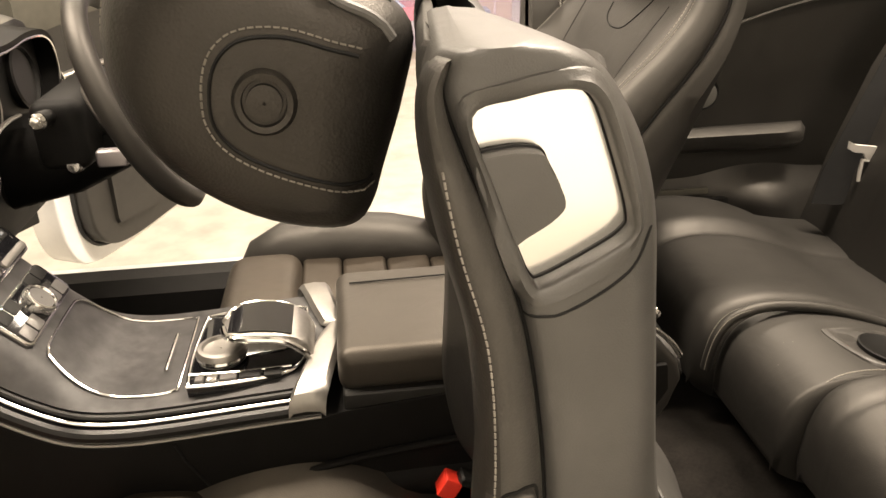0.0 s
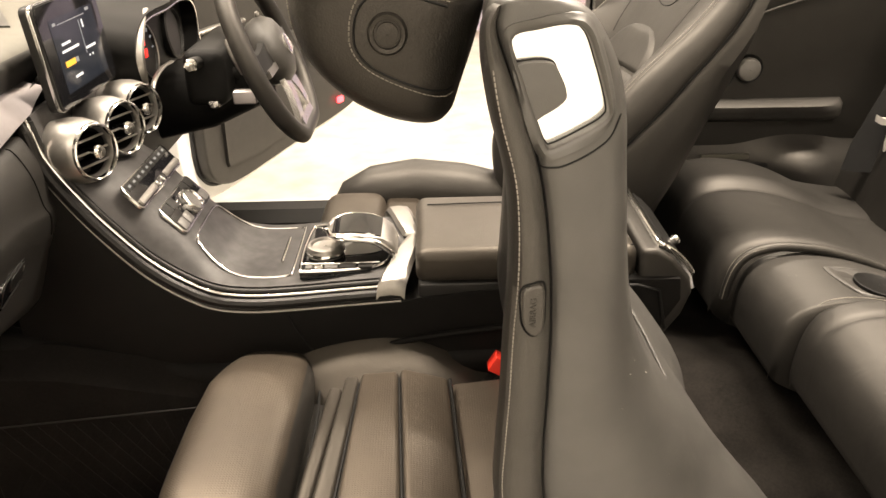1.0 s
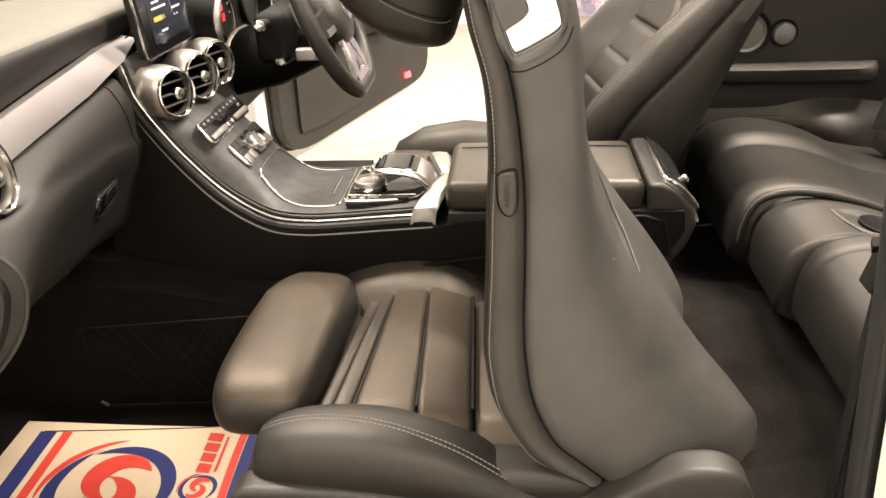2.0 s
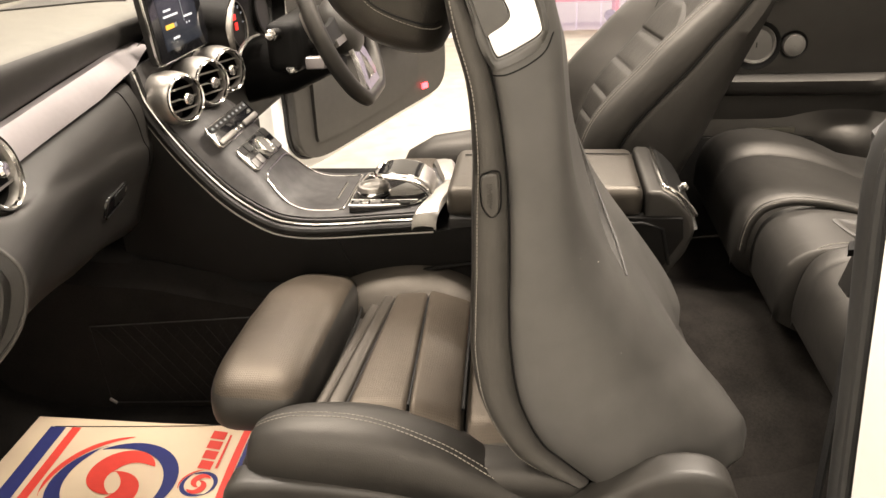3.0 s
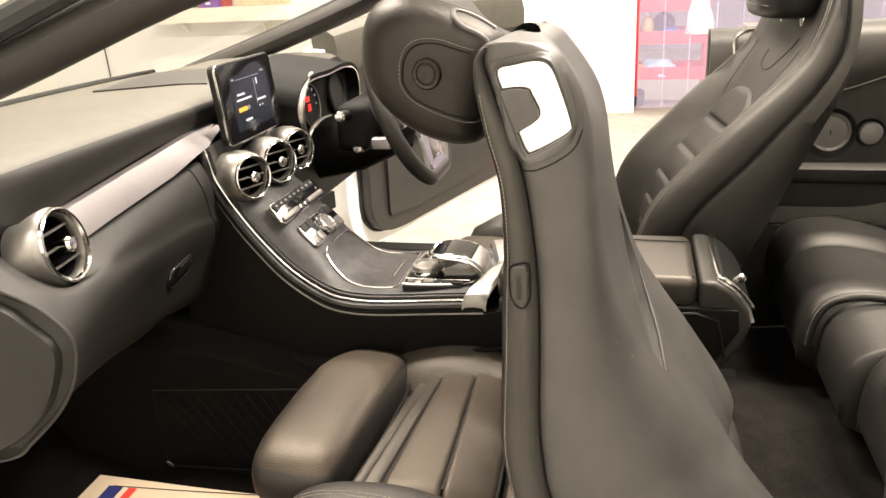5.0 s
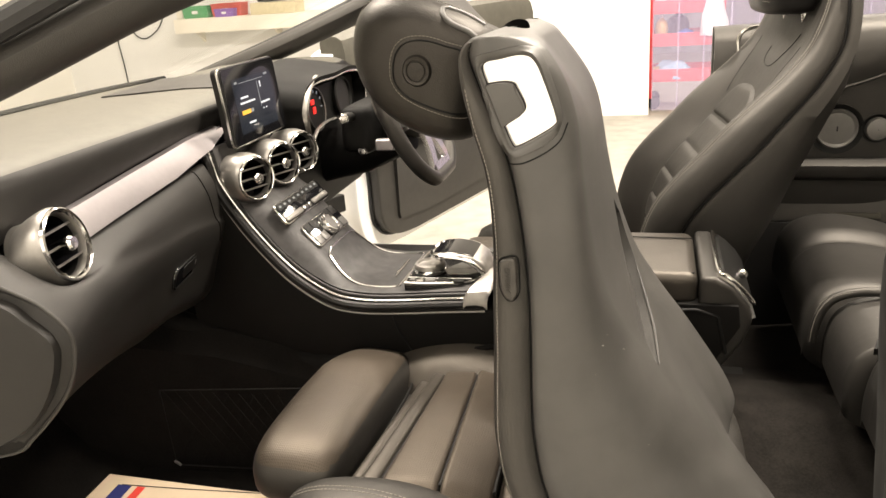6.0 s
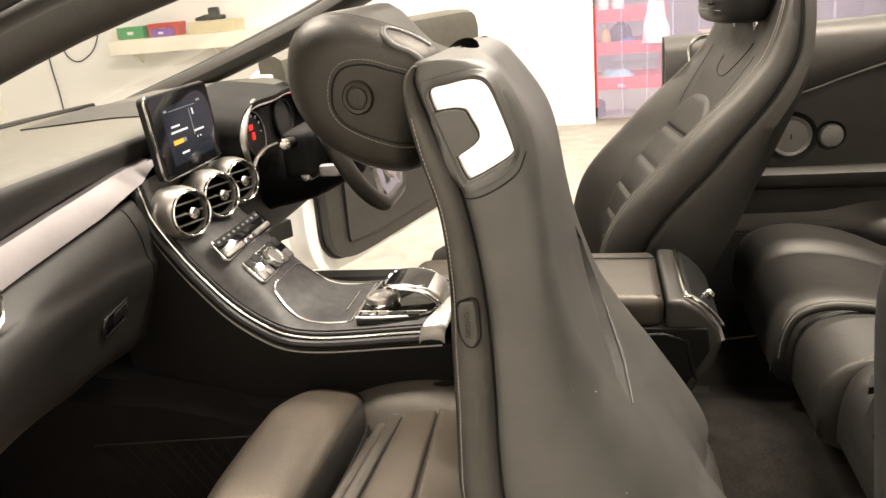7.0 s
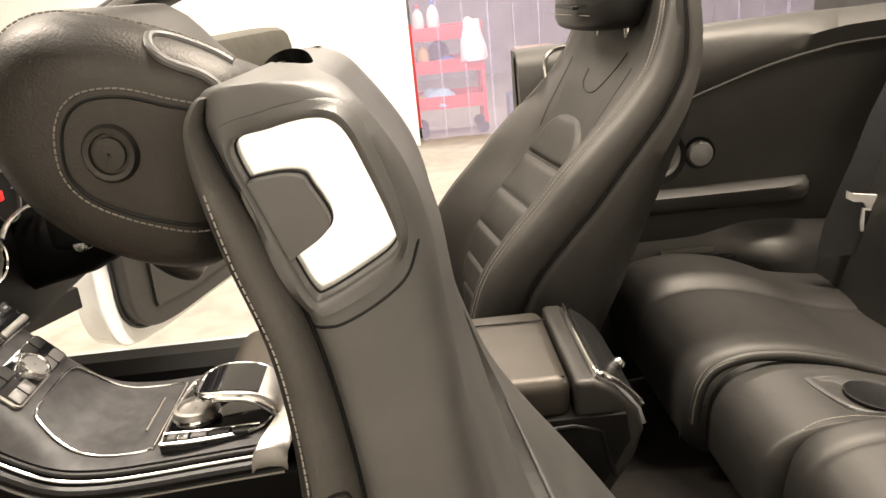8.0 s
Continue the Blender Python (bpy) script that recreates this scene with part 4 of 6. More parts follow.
console_plate("media_face", 0.082, 0.0, 0.050, 0.152, 0.008, 0.0022, GLOSS, media)
for k in (-1, 1):
    for j in (0, 1):
        for c in (0, 1):
            console_plate("media_key", 0.070 + j * 0.022, k * (0.035 + c * 0.026), 0.019, 0.023, 0.003, 0.0036, TITAN if j else HARD, media, "", 0.001)
p, a = surf(0.084)
dialm = pose(p.x, 0, p.z, 0, a, 0)
knob_ = part("volume_dial", lathe([(0.0215, 0.0), (0.0225, 0.012), (0.021, 0.016), (0.0185, 0.0165), (0.0170, 0.0125), (0.001, 0.0125)], dialm, 36, cap=False), CHROME, media)
part("dial_face", lathe([(0.0168, 0.0128), (0.0165, 0.0136), (0.001, 0.0138)], dialm, 28, cap=False), TITAN, knob_)
# roller tray with a fine chrome outline
tray_pts = []
for pt in smooth_line([(0.112, -0.062, 0), (0.118, -0.074, 0), (0.145, -0.086, 0), (0.19, -0.093, 0), (0.240, -0.094, 0), (0.256, -0.089, 0), (0.260, -0.075, 0), (0.260, 0.075, 0), (0.256, 0.089, 0), (0.240, 0.094, 0), (0.19, 0.093, 0), (0.145, 0.086, 0), (0.118, 0.074, 0), (0.112, 0.062, 0), (0.110, 0.04, 0), (0.110, -0.04, 0)], 90, True):
    q, _ = surf(pt.x)
    tray_pts.append((pt.x, pt.y, q.z - (0.032 * crown(pt.x) + 0.004) * abs(pt.y / 0.118) ** 5 + 0.0008))
part("tray_outline", tube(tray_pts, 0.0019, 8, closed=True), CHROME, console)
part("tray_grip", tube([(0.238, -0.045, surf(0.238)[0].z + 0.002), (0.238, 0.045, surf(0.238)[0].z + 0.002)], 0.0025, 8), CHROME, console)
# touch controller block
ctl = thing("touch_controller", (0.345, 0, 0.64), "chrome and gloss black touch controller with a rotary dial", "car control")
CB = [(p.x, p.y) for p in smooth_line([(0.276, -0.100, 0), (0.280, -0.107, 0), (0.33, -0.106, 0), (0.385, -0.096, 0), (0.408, -0.080, 0), (0.416, -0.05, 0), (0.416, 0.05, 0), (0.405, 0.072, 0), (0.34, 0.076, 0), (0.286, 0.066, 0), (0.278, 0.050, 0), (0.274, 0.0, 0), (0.273, -0.05, 0)], 60, True)]
part("base", prism(CB, 0.640, 0.657, "z", 0.002), GLOSS, ctl)
part("base_outline", tube([(a, b, 0.657) for a, b in CB], 0.0024, 8, closed=True), CHROME, ctl)
part("key_divider", tube([(0.275, -0.083, 0.6585), (0.33, -0.086, 0.6590), (0.400, -0.082, 0.6590)], 0.0016, 8), CHROME, ctl)
part("dial", lathe([(0.030, 0.0), (0.031, 0.012), (0.029, 0.017), (0.024, 0.018), (0.022, 0.014), (0.001, 0.014)], pose(0.312, -0.050, 0.660), 30, cap=False), SILVER, ctl)
part("dial_edge", lathe([(0.0312, 0.003), (0.0322, 0.006), (0.0312, 0.009)], pose(0.312, -0.050, 0.660), 30, cap=False), CHROME, ctl)
PY = 0.036
tongue = []
for x, zt, zb, w in ((0.318, 0.700, 0.694, 0.016), (0.323, 0.702, 0.694, 0.030), (0.336, 0.705, 0.696, 0.040), (0.358, 0.707, 0.698, 0.044), (0.384, 0.704, 0.694, 0.045), (0.405, 0.698, 0.682, 0.044), (0.420, 0.688, 0.660, 0.041), (0.428, 0.672, 0.652, 0.036)):
    tongue.append([(x, -w - PY, (zt + zb) / 2), (x, -w * 0.93 - PY, zt - 0.001), (x, -w * 0.5 - PY, zt), (x, w * 0.5 - PY, zt), (x, w * 0.93 - PY, zt - 0.001), (x, w - PY, (zt + zb) / 2), (x, w * 0.9 - PY, zb), (x, -w * 0.9 - PY, zb)])
pad = part("palm_rest", loft(tongue), SILVER, ctl, "silver-edged palm rest", 50)
part("touch_glass", sheet([[(x, y * k - PY, z) for y in (-0.038, -0.02, 0, 0.02, 0.038)] for x, z, k in ((0.325, 0.7040, 0.7), (0.340, 0.7075, 0.95), (0.360, 0.7090, 1.0), (0.384, 0.7060, 1.0), (0.404, 0.6998, 0.95))], 0.002), GLOSS, pad)
for sy in (-1, 1):
    part("palm_rim", tube(smooth_line([(0.318, sy * 0.010 - PY, 0.698), (0.326, sy * 0.034 - PY, 0.699), (0.350, sy * 0.0455 - PY, 0.701), (0.390, sy * 0.0465 - PY, 0.696), (0.415, sy * 0.044 - PY, 0.678), (0.425, sy * 0.040 - PY, 0.660)], 26), 0.005, 10), CHROME, pad)
for k, (kx, lx) in enumerate(((0.289, 0.010), (0.304, 0.014), (0.324, 0.020), (0.350, 0.026), (0.378, 0.022))):
    part("key", box(kx, -0.0955, 0.6585, lx, 0.013, 0.006, 0.0015), CHROME if k == 1 else (TITAN if k in (0, 2) else HARD), ctl)
# silver bridge in front of the armrest
for sy in (-1, 1):
    br = []
    for y, x0, x1, z in ((-0.1475, 0.396, 0.440, 0.630), (-0.147, 0.397, 0.441, 0.642), (-0.143, 0.399, 0.443, 0.654), (-0.132, 0.403, 0.447, 0.661), (-0.09, 0.414, 0.454, 0.664), (-0.05, 0.424, 0.461, 0.665), (-0.01, 0.436, 0.468, 0.665), (0.02 if sy < 0 else -0.004, 0.450, 0.468, 0.664)):
        br.append([(x0, sy * -y, z - 0.005), (x0 + 0.006, sy * -y, z + 0.002), (x0 * 0.5 + x1 * 0.5, sy * -y, z + 0.004), (x1 - 0.006, sy * -y, z + 0.002), (x1, sy * -y, z - 0.005)])
    part("silver_bridge", sheet(br, 0.008, sy < 0), SILVER, console, "satin silver bridge in front of the armrest")
def lowered(bm, dz=-0.002):
    bmesh.ops.translate(bm, verts=bm.verts, vec=(-0.016, 0, dz))
    return bm


arm = part("armrest", lowered(cushion(0.474, 0.818, -0.130, 0.100, 0.640, 0.700, 0.018, 0.004)), LEATHER_PLAIN, console, "black leather armrest lid")
part("armrest_seam", tube(smooth_line([(0.478, 0.050, 0.7002), (0.64, 0.050, 0.7022), (0.800, 0.050, 0.7002)], 30), 0.0012, 6), DEEP, arm)
part("armrest_seam", tube(smooth_line([(0.480, -0.1155, 0.6955), (0.64, -0.1160, 0.6960), (0.796, -0.1155, 0.6955)], 30), 0.0012, 6), DEEP, arm)
part("armrest_base", box(0.632, -0.008, 0.632, 0.34, 0.262, 0.030, 0.006), HARD, console)
part("rear_face", lowered(prism([(0.822, 0.697), (0.846, 0.696), (0.875, 0.679), (0.902, 0.645), (0.908, 0.62), (0.895, 0.58), (0.855, 0.52), (0.81, 0.48)], -0.134, 0.118, "y", 0.010, 4)), LEATHER, console)
part("rear_vent_frame", lowered(sheet([[(x, y, z) for y in (-0.123, -0.05, 0, 0.05, 0.107)] for x, z in ((0.850, 0.6985), (0.871, 0.6875), (0.890, 0.669), (0.906, 0.645), (0.913, 0.622))], 0.006)), CHROME, console, "chrome rear vent frame")
part("rear_vent", lowered(sheet([[(x, y, z) for y in (-0.112, -0.04, 0, 0.04, 0.096)] for x, z in ((0.862, 0.6965), (0.878, 0.6845), (0.896, 0.666), (0.909, 0.645))], 0.006)), DEEP, console)
part("rear_vent_rim", lowered(tube(smooth_line([(0.852, 0.100, 0.7005), (0.851, 0.0, 0.7010), (0.852, -0.110, 0.7005), (0.862, -0.121, 0.6965), (0.877, -0.1235, 0.6865), (0.895, -0.1235, 0.668), (0.906, -0.1225, 0.652), (0.909, -0.116, 0.645)], 40), 0.0038, 10)), CHROME, console, "bright chrome vent rim")
part("rear_vent_knob", lathe([(0.007, 0.0), (0.009, 0.012), (0.006, 0.017), (0.001, 0.017)], pose(0.872, -0.056, 0.667, 0, 50, 0), 14), CHROME, console)
part("storage_line", tube([(0.60, -0.1445, 0.632), (0.80, -0.1445, 0.640), (0.835, -0.142, 0.628), (0.85, -0.142, 0.56)], 0.003, 8), DEEP, console)


# ---- passenger seat, backrest folded forward ----
from mathutils.bvhtree import BVHTree

seat = thing("car_seat", (0.5, -0.41, 0.27), "black leather passenger seat tipped forward, pale stitching", "car seat", "front seats")
SCY = -0.415


def mid_y(w):
    """The backrest narrows towards the top; its outer side stays upright."""
    return -0.667 + w


# heights with: bolster front edge, seam to the shell, rear of the shell, half width
BACK = [(0.500, 0.690, 0.720, 0.860, 0.235), (0.530, 0.632, 0.685, 0.882, 0.246), (0.560, 0.606, 0.655, 0.888, 0.250), (0.620, 0.578, 0.629, 0.862, 0.246),
        (0.690, 0.567, 0.618, 0.816, 0.242), (0.750, 0.568, 0.616, 0.770, 0.238), (0.810, 0.571, 0.617, 0.730, 0.232), (0.880, 0.573, 0.617, 0.702, 0.226),
        (0.950, 0.576, 0.613, 0.687, 0.210), (1.020, 0.572, 0.603, 0.679, 0.190), (1.075, 0.558, 0.587, 0.674, 0.180), (1.112, 0.551, 0.572, 0.664, 0.166),
        (1.140, 0.548, 0.562, 0.648, 0.155), (1.152, 0.550, 0.563, 0.636, 0.148), (1.159, 0.556, 0.566, 0.622, 0.138), (1.162, 0.566, 0.573, 0.606, 0.124)]


def interp(rows, n):
    cols = list(zip(*rows))
    lines = [smooth_line([(r[0], c[k], 0) for k, r in enumerate(rows)], n) for c in cols[1:]]
    return [(lines[0][k].x, *[l[k].y for l in lines]) for k in range(n)]


rows = interp(BACK, 100)
shell_rings, front_rings = [], []
for z, xf, xs, xr, w in rows:
    d, cy = xr - xs, mid_y(w)
    hip = max(0.0, min(1.0, (0.82 - z) / 0.25))
    low = 0.030 * ease((z - 1.02) / 0.12)
    cap = ease((z - 0.64) / 0.36)
    half = [(xs, w - 0.008), (xs + 0.03 * d, w - 0.002), (xs + 0.08 * d, w + 0.001), (xs + 0.20 * d, w + 0.004), (xs + 0.38 * d, w + 0.001 + 0.002 * cap), (xs + 0.56 * d, w - 0.012 + 0.0135 * cap), (xs + 0.72 * d, w - 0.034 + 0.034 * cap), (xs + (0.86 + 0.02 * cap) * d, w - 0.062 + 0.057 * cap), (xs + (0.95 + 0.02 * cap) * d, (w - 0.090) * (1 - cap) + (w - 0.018) * cap),
            (xr - 0.1 * low - 0.002, (w * 0.5) * (1 - cap) + (w - 0.042) * cap), (xr + 0.004 - 0.02 * hip - 0.7 * low, w * 0.24), (xr + 0.004 - 0.03 * hip - low, 0.0)]
    ring = [(x, cy - y, z) for x, y in half] + [(max(xs + 0.004, x - low * (0.4 + 0.6 * min(1.0, y / w)) * (x > xs + 0.02)), cy + y, z) for x, y in reversed(half[:-1])]
    over = ease((z - 1.130) / 0.022)
    fx = (xs - 0.01) * (1 - over) + (0.35 * xs + 0.65 * xf) * over
    shell_rings.append(ring + [(fx, cy + w * (0.9 + 0.06 * over), z), (fx + 0.002 * over, cy - w * (0.9 - 0.02 * over), z)])
    m = (xs + xf) / 2
    dip = 0.036 * max(0.0, min(1.0, (1.10 - z) / 0.12))
    t = xs - xf
    roll = max(0.0, min(1.0, (z - 1.112) / 0.046))
    roll = 1.0 - math.sqrt(1.0 - 0.96 * roll * roll)
    m, t, tuck = m + 0.006 * roll, t * (1 - 0.30 * roll), 0.015 * roll
    half = [(xs - 0.001, w - 0.007 - 0.6 * tuck), (m + 0.40 * t, w + 0.002 - 0.8 * tuck), (m + 0.22 * t, w + 0.008 - tuck), (m, w + 0.011 - tuck), (m - 0.22 * t, w + 0.009 - tuck), (m - 0.40 * t, w + 0.001 - tuck), (xf + 0.012 * roll, w - 0.014 - 0.8 * tuck), (xf + 0.004 + 0.012 * roll, w - 0.05), (xf + 0.004 + dip * 0.8, w * 0.6), (xf + 0.004 + dip, w * 0.2), (xf + 0.004 + dip, 0)]
    if z < 1.157:
        front_rings.append([(x, cy - y, z) for x, y in half] + [(x, cy + y, z) for x, y in reversed(half[:-1])])
TURN = 0.10
for ring, (z, xf, xs, xr, w) in zip(front_rings, rows):
    ring[:] = [(x + TURN * max(0.0, y - mid_y(w) + w - 0.03), y, z) for x, y, z in ring]
for ring, (z, xf, xs, xr, w) in zip(shell_rings, rows):
    slide = lambda y: TURN * max(0.0, y - mid_y(w) + w - 0.03)
    ring[:] = [(x + slide(y) * max(0.0, min(1.0, 1 - (x - xs) / (xr - xs))), y, z) if y > mid_y(w) or x < xs else (x, y, z) for x, y, z in ring]
# the outer lower corner of the shell runs out into a skirt
SKIRT = (0, 0, 0.02, 0.10, 0.30, 0.60, 0.90, 1.0, 0.95, 0.60, 0.22, 0.05)
for ring, (z, xf, xs, xr, w) in zip(shell_rings, rows):
    out = 0.084 * max(0.0, min(1.0, (0.645 - z) / 0.14)) ** 1.25
    for k, share in enumerate(SKIRT):
        x, y, zz = ring[k]
        ring[k] = (x + out * share, y, zz)
front_bm = loft(front_rings)
front_tree = BVHTree.FromBMesh(front_bm)
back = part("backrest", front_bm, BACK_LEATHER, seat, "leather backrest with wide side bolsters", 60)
# Front and inner faces take darker leather: their shade is put into the colour.
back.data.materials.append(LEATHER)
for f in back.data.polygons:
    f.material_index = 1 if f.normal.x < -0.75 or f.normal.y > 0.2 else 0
shell = part("back_shell", loft(shell_rings), SHELL, seat, "smooth black seat back shell", 60)
edge = []
for z, xf, xs, xr, w in rows[4:-26]:
    h = front_tree.ray_cast(Vector((xf + 0.0082, -0.9, z)), Vector((0, 1, 0)))[0]
    if h:
        edge.append(h + Vector((-0.0002, -0.0004, 0)))
part("bolster_stitching", stitches(edge, 0.0046, 0.0033, 0.0009), THREAD, back)
part("shell_seam", tube([(xs - 0.0005, mid_y(w) - w + 0.0062, z) for z, xf, xs, xr, w in rows[:-16]], 0.0014, 8), DEEP, back)
# leaf-shaped crease sunk into the rear of the shell, deeper along its inner edge
LEAF_A = smooth_line([(0.700, -0.350, 0.915), (0.706, -0.400, 0.885), (0.715, -0.459, 0.852), (0.729, -0.517, 0.815), (0.744, -0.552, 0.785), (0.761, -0.572, 0.758)], 22)
LEAF_B = smooth_line([(0.712, -0.310, 0.880), (0.725, -0.345, 0.828), (0.741, -0.395, 0.795), (0.755, -0.445, 0.772), (0.763, -0.508, 0.762), (0.766, -0.562, 0.754)], 22)
LN = Vector((0.89, -0.27, 0.36)).normalized()
raw_tree = BVHTree.FromPolygons([v.co.copy() for v in shell.data.vertices], [tuple(f.vertices) for f in shell.data.polygons])
LEAF_A = [raw_tree.ray_cast(p + LN * 0.15, -LN)[0] or p for p in LEAF_A]
LEAF_B = [raw_tree.ray_cast(p + LN * 0.15, -LN)[0] or p for p in LEAF_B]


def leaf_cutter():
    bm = bmesh.new()
    rows_ = []
    for a, b in zip(LEAF_A, LEAF_B):
        rows_.append([bm.verts.new(q) for q in (a + LN * 0.05, b + LN * 0.05, b - LN * 0.016, a * 0.45 + b * 0.55 - LN * 0.008, a + LN * 0.001)])
    for r, s in zip(rows_, rows_[1:]):
        for k in range(5):
            bm.faces.new((r[k], r[(k + 1) % 5], s[(k + 1) % 5], s[k]))
    bm.faces.new(rows_[0])
    bm.faces.new(list(reversed(rows_[-1])))
    bmesh.ops.triangulate(bm, faces=bm.faces)
    return bm


cut(shell, leaf_cutter())
part("crease_lip", tube([p - LN * 0.0012 for p in LEAF_B[6:]], [0.0006 + 0.0016 * math.sin(math.pi * (k + 1) / 18) for k in range(16)], 8), SHELL, shell)
# airbag tag on the bolster
TAGL = smooth_line([(0.5875, 0, 0.930), (0.595, 0, 0.9355), (0.603, 0, 0.936), (0.6065, 0, 0.930), (0.6070, 0, 0.912), (0.6065, 0, 0.895), (0.601, 0, 0.886), (0.594, 0, 0.888), (0.5885, 0, 0.898), (0.587, 0, 0.914)], 40, True)
tag = part("airbag_tag", prism([(p.x, p.z) for p in TAGL], SCY - 0.2670, SCY - 0.25, "y", 0.0035, 4), BACK_LEATHER, seat, "black tag with raised writing")
part("tag_seam", tube([(0.597 + (p.x - 0.597) * 1.13, (front_tree.ray_cast(Vector((0.597 + (p.x - 0.597) * 1.13, -0.9, 0.911 + (p.z - 0.911) * 1.05)), Vector((0, 1, 0)))[0] or Vector((0, SCY - 0.262, 0))).y, 0.911 + (p.z - 0.911) * 1.05) for p in TAGL], 0.0011, 6, closed=True), DEEP, tag)
tc = bpy.data.curves.new("tag_writing", "FONT")
tc.body, tc.size, tc.extrude, tc.align_x, tc.align_y = "AIRBAG", 0.0084, 0.0004, "CENTER", "CENTER"
to = new("tag_writing", tc)
to.matrix_world = pose(0.5968, SCY - 0.2672, 0.911, 90, -90, 0)
# turn the lettering into a mesh under the tag
dg = bpy.context.evaluated_depsgraph_get()
tm = bpy.data.meshes.new_from_object(to.evaluated_get(dg))
tm.transform(to.matrix_world)
bpy.data.objects.remove(to)
tw = new("tag_writing", tm)
tm.materials.clear()
tm.materials.append(LEATHER)
tw.parent = tag
# release handle: framed recess with a steel plate and a leather tab
FY = -0.671


def flat(pts, y0, y1, bevel, n=40):
    return prism([(p.x, p.z) for p in smooth_line([(a, 0, b) for a, b in pts], n, True)], y0, y1, "y", bevel, 3)


OUT = [(0.567, 1.139), (0.592, 1.149), (0.622, 1.152), (0.637, 1.145), (0.648, 1.122), (0.658, 1.088), (0.657, 1.072), (0.645, 1.057), (0.614, 1.043), (0.600, 1.041), (0.590, 1.058), (0.577, 1.098)]
MID = [(0.574, 1.133), (0.595, 1.140), (0.618, 1.143), (0.631, 1.137), (0.641, 1.115), (0.652, 1.082), (0.650, 1.072), (0.634, 1.062), (0.611, 1.051), (0.604, 1.052), (0.596, 1.070), (0.584, 1.102)]
HOLE = [(0.613 + (a - 0.613) * 0.97, 1.095 + (b - 1.095) * 0.97) for a, b in OUT]
pre_tree = BVHTree.FromPolygons([v.co.copy() for v in shell.data.vertices], [tuple(f.vertices) for f in shell.data.polygons])
pre_back = BVHTree.FromPolygons([v.co.copy() for v in back.data.vertices], [tuple(f.vertices) for f in back.data.polygons])


def skin(x, z):
    """The outer side of the seat back at a height, before the recess is cut."""
    ys = [h[0].y for h in (pre_tree.ray_cast(Vector((x, -0.9, z)), Vector((0, 1, 0))), pre_back.ray_cast(Vector((x, -0.9, z)), Vector((0, 1, 0)))) if h[0]]
    return max(-0.690, min(ys)) if ys else FY


cut(shell, flat(HOLE, -0.74, -0.645, 0.0, 60))
SLOT = pose(0.584, -0.500, 1.158, 17, 0, 0)
slot_bm = prism([(0.0185 * math.cos(q), 0.037 * math.sin(q)) for q in [2 * math.pi * k / 28 for k in range(28)]], -0.030, 0.03, "z", 0.0, 3)
bmesh.ops.transform(slot_bm, matrix=SLOT, verts=slot_bm.verts)
cut(shell, slot_bm)
cut(back, flat(HOLE, -0.74, -0.645, 0.0, 60))
o1 = smooth_line([(a, 0, b) for a, b in OUT], 60, True)
i1 = smooth_line([(a, 0, b) for a, b in MID], 60, True)
out_y = [min(-0.655, skin(p.x, p.z)) for p in o1]
for k in range(4):
    out_y = [(out_y[i - 1] + 2 * out_y[i] + out_y[(i + 1) % 60]) / 4 for i in range(60)]
bez = [[(p.x, y + 0.0004, p.z) for p, y in zip(o1, out_y)], [(o.x * 0.94 + i.x * 0.06, y - 0.0022, o.z * 0.94 + i.z * 0.06) for o, i, y in zip(o1, i1, out_y)], [(o.x * 0.75 + i.x * 0.25, y * 0.75 + (FY - 0.001) * 0.25 - 0.0014, o.z * 0.75 + i.z * 0.25) for o, i, y in zip(o1, i1, out_y)], [(o.x * 0.4 + i.x * 0.6, FY + 0.0002, o.z * 0.5 + i.z * 0.5) for o, i in zip(o1, i1)],
       [(o.x * 0.1 + i.x * 0.9, FY + 0.0012, o.z * 0.12 + i.z * 0.88) for o, i in zip(o1, i1)], [(p.x, FY + 0.0035, p.z) for p in i1], [(p.x, FY + 0.0185, p.z) for p in i1]]
handle = part("release_handle", loft(bez, caps=False), SHELL, seat, "moulded handle recess with a bright steel plate", 50)
part("steel_plate", flat(MID, FY + 0.0150, FY + 0.0190, 0.0), PLATE, handle, "bright polished steel plate")
TAB = [(0.575, 1.111), (0.590, 1.116), (0.606, 1.115), (0.611, 1.108), (0.6185, 1.092), (0.614, 1.084), (0.601, 1.076), (0.590, 1.071), (0.582, 1.088)]
part("plate_shadow_gap", tube([(p.x, FY + 0.0146, p.z) for p in i1], 0.0011, 6, closed=True), DEEP, handle)
part("tab_edge", tube([(p.x, FY + 0.0135, p.z) for p in smooth_line([(a, 0, b) for a, b in TAB], 44, True)], 0.0012, 6, closed=True), DEEP, handle)
part("pull_tab", flat(TAB, FY + 0.003, FY + 0.017, 0.002), SHELL, handle, "dark grey pull tab")
shell_tree = BVHTree.FromPolygons([v.co.copy() for v in shell.data.vertices], [tuple(f.vertices) for f in shell.data.polygons])
seam_line = []
for p in smooth_line([(0.600, 0, 1.034), (0.618, 0, 1.0365), (0.640, 0, 1.046), (0.656, 0, 1.058), (0.664, 0, 1.075)], 26):
    h = shell_tree.ray_cast(Vector((p.x, -0.9, p.z)), Vector((0, 1, 0)))[0]
    if h and h.y < -0.55:
        seam_line.append(h)
part("cap_seam", tube(seam_line, 0.0009, 6), DEEP, seat)
# belt opening on top of the shell
part("belt_opening", lathe([(0.0001, -0.0285), (0.6, -0.0285), (0.975, -0.027), (0.985, -0.004)], SLOT @ Matrix.Diagonal((0.0185, 0.037, 1, 1)), 28, cap=False), DEEP, seat, "dark oval opening for the belt")
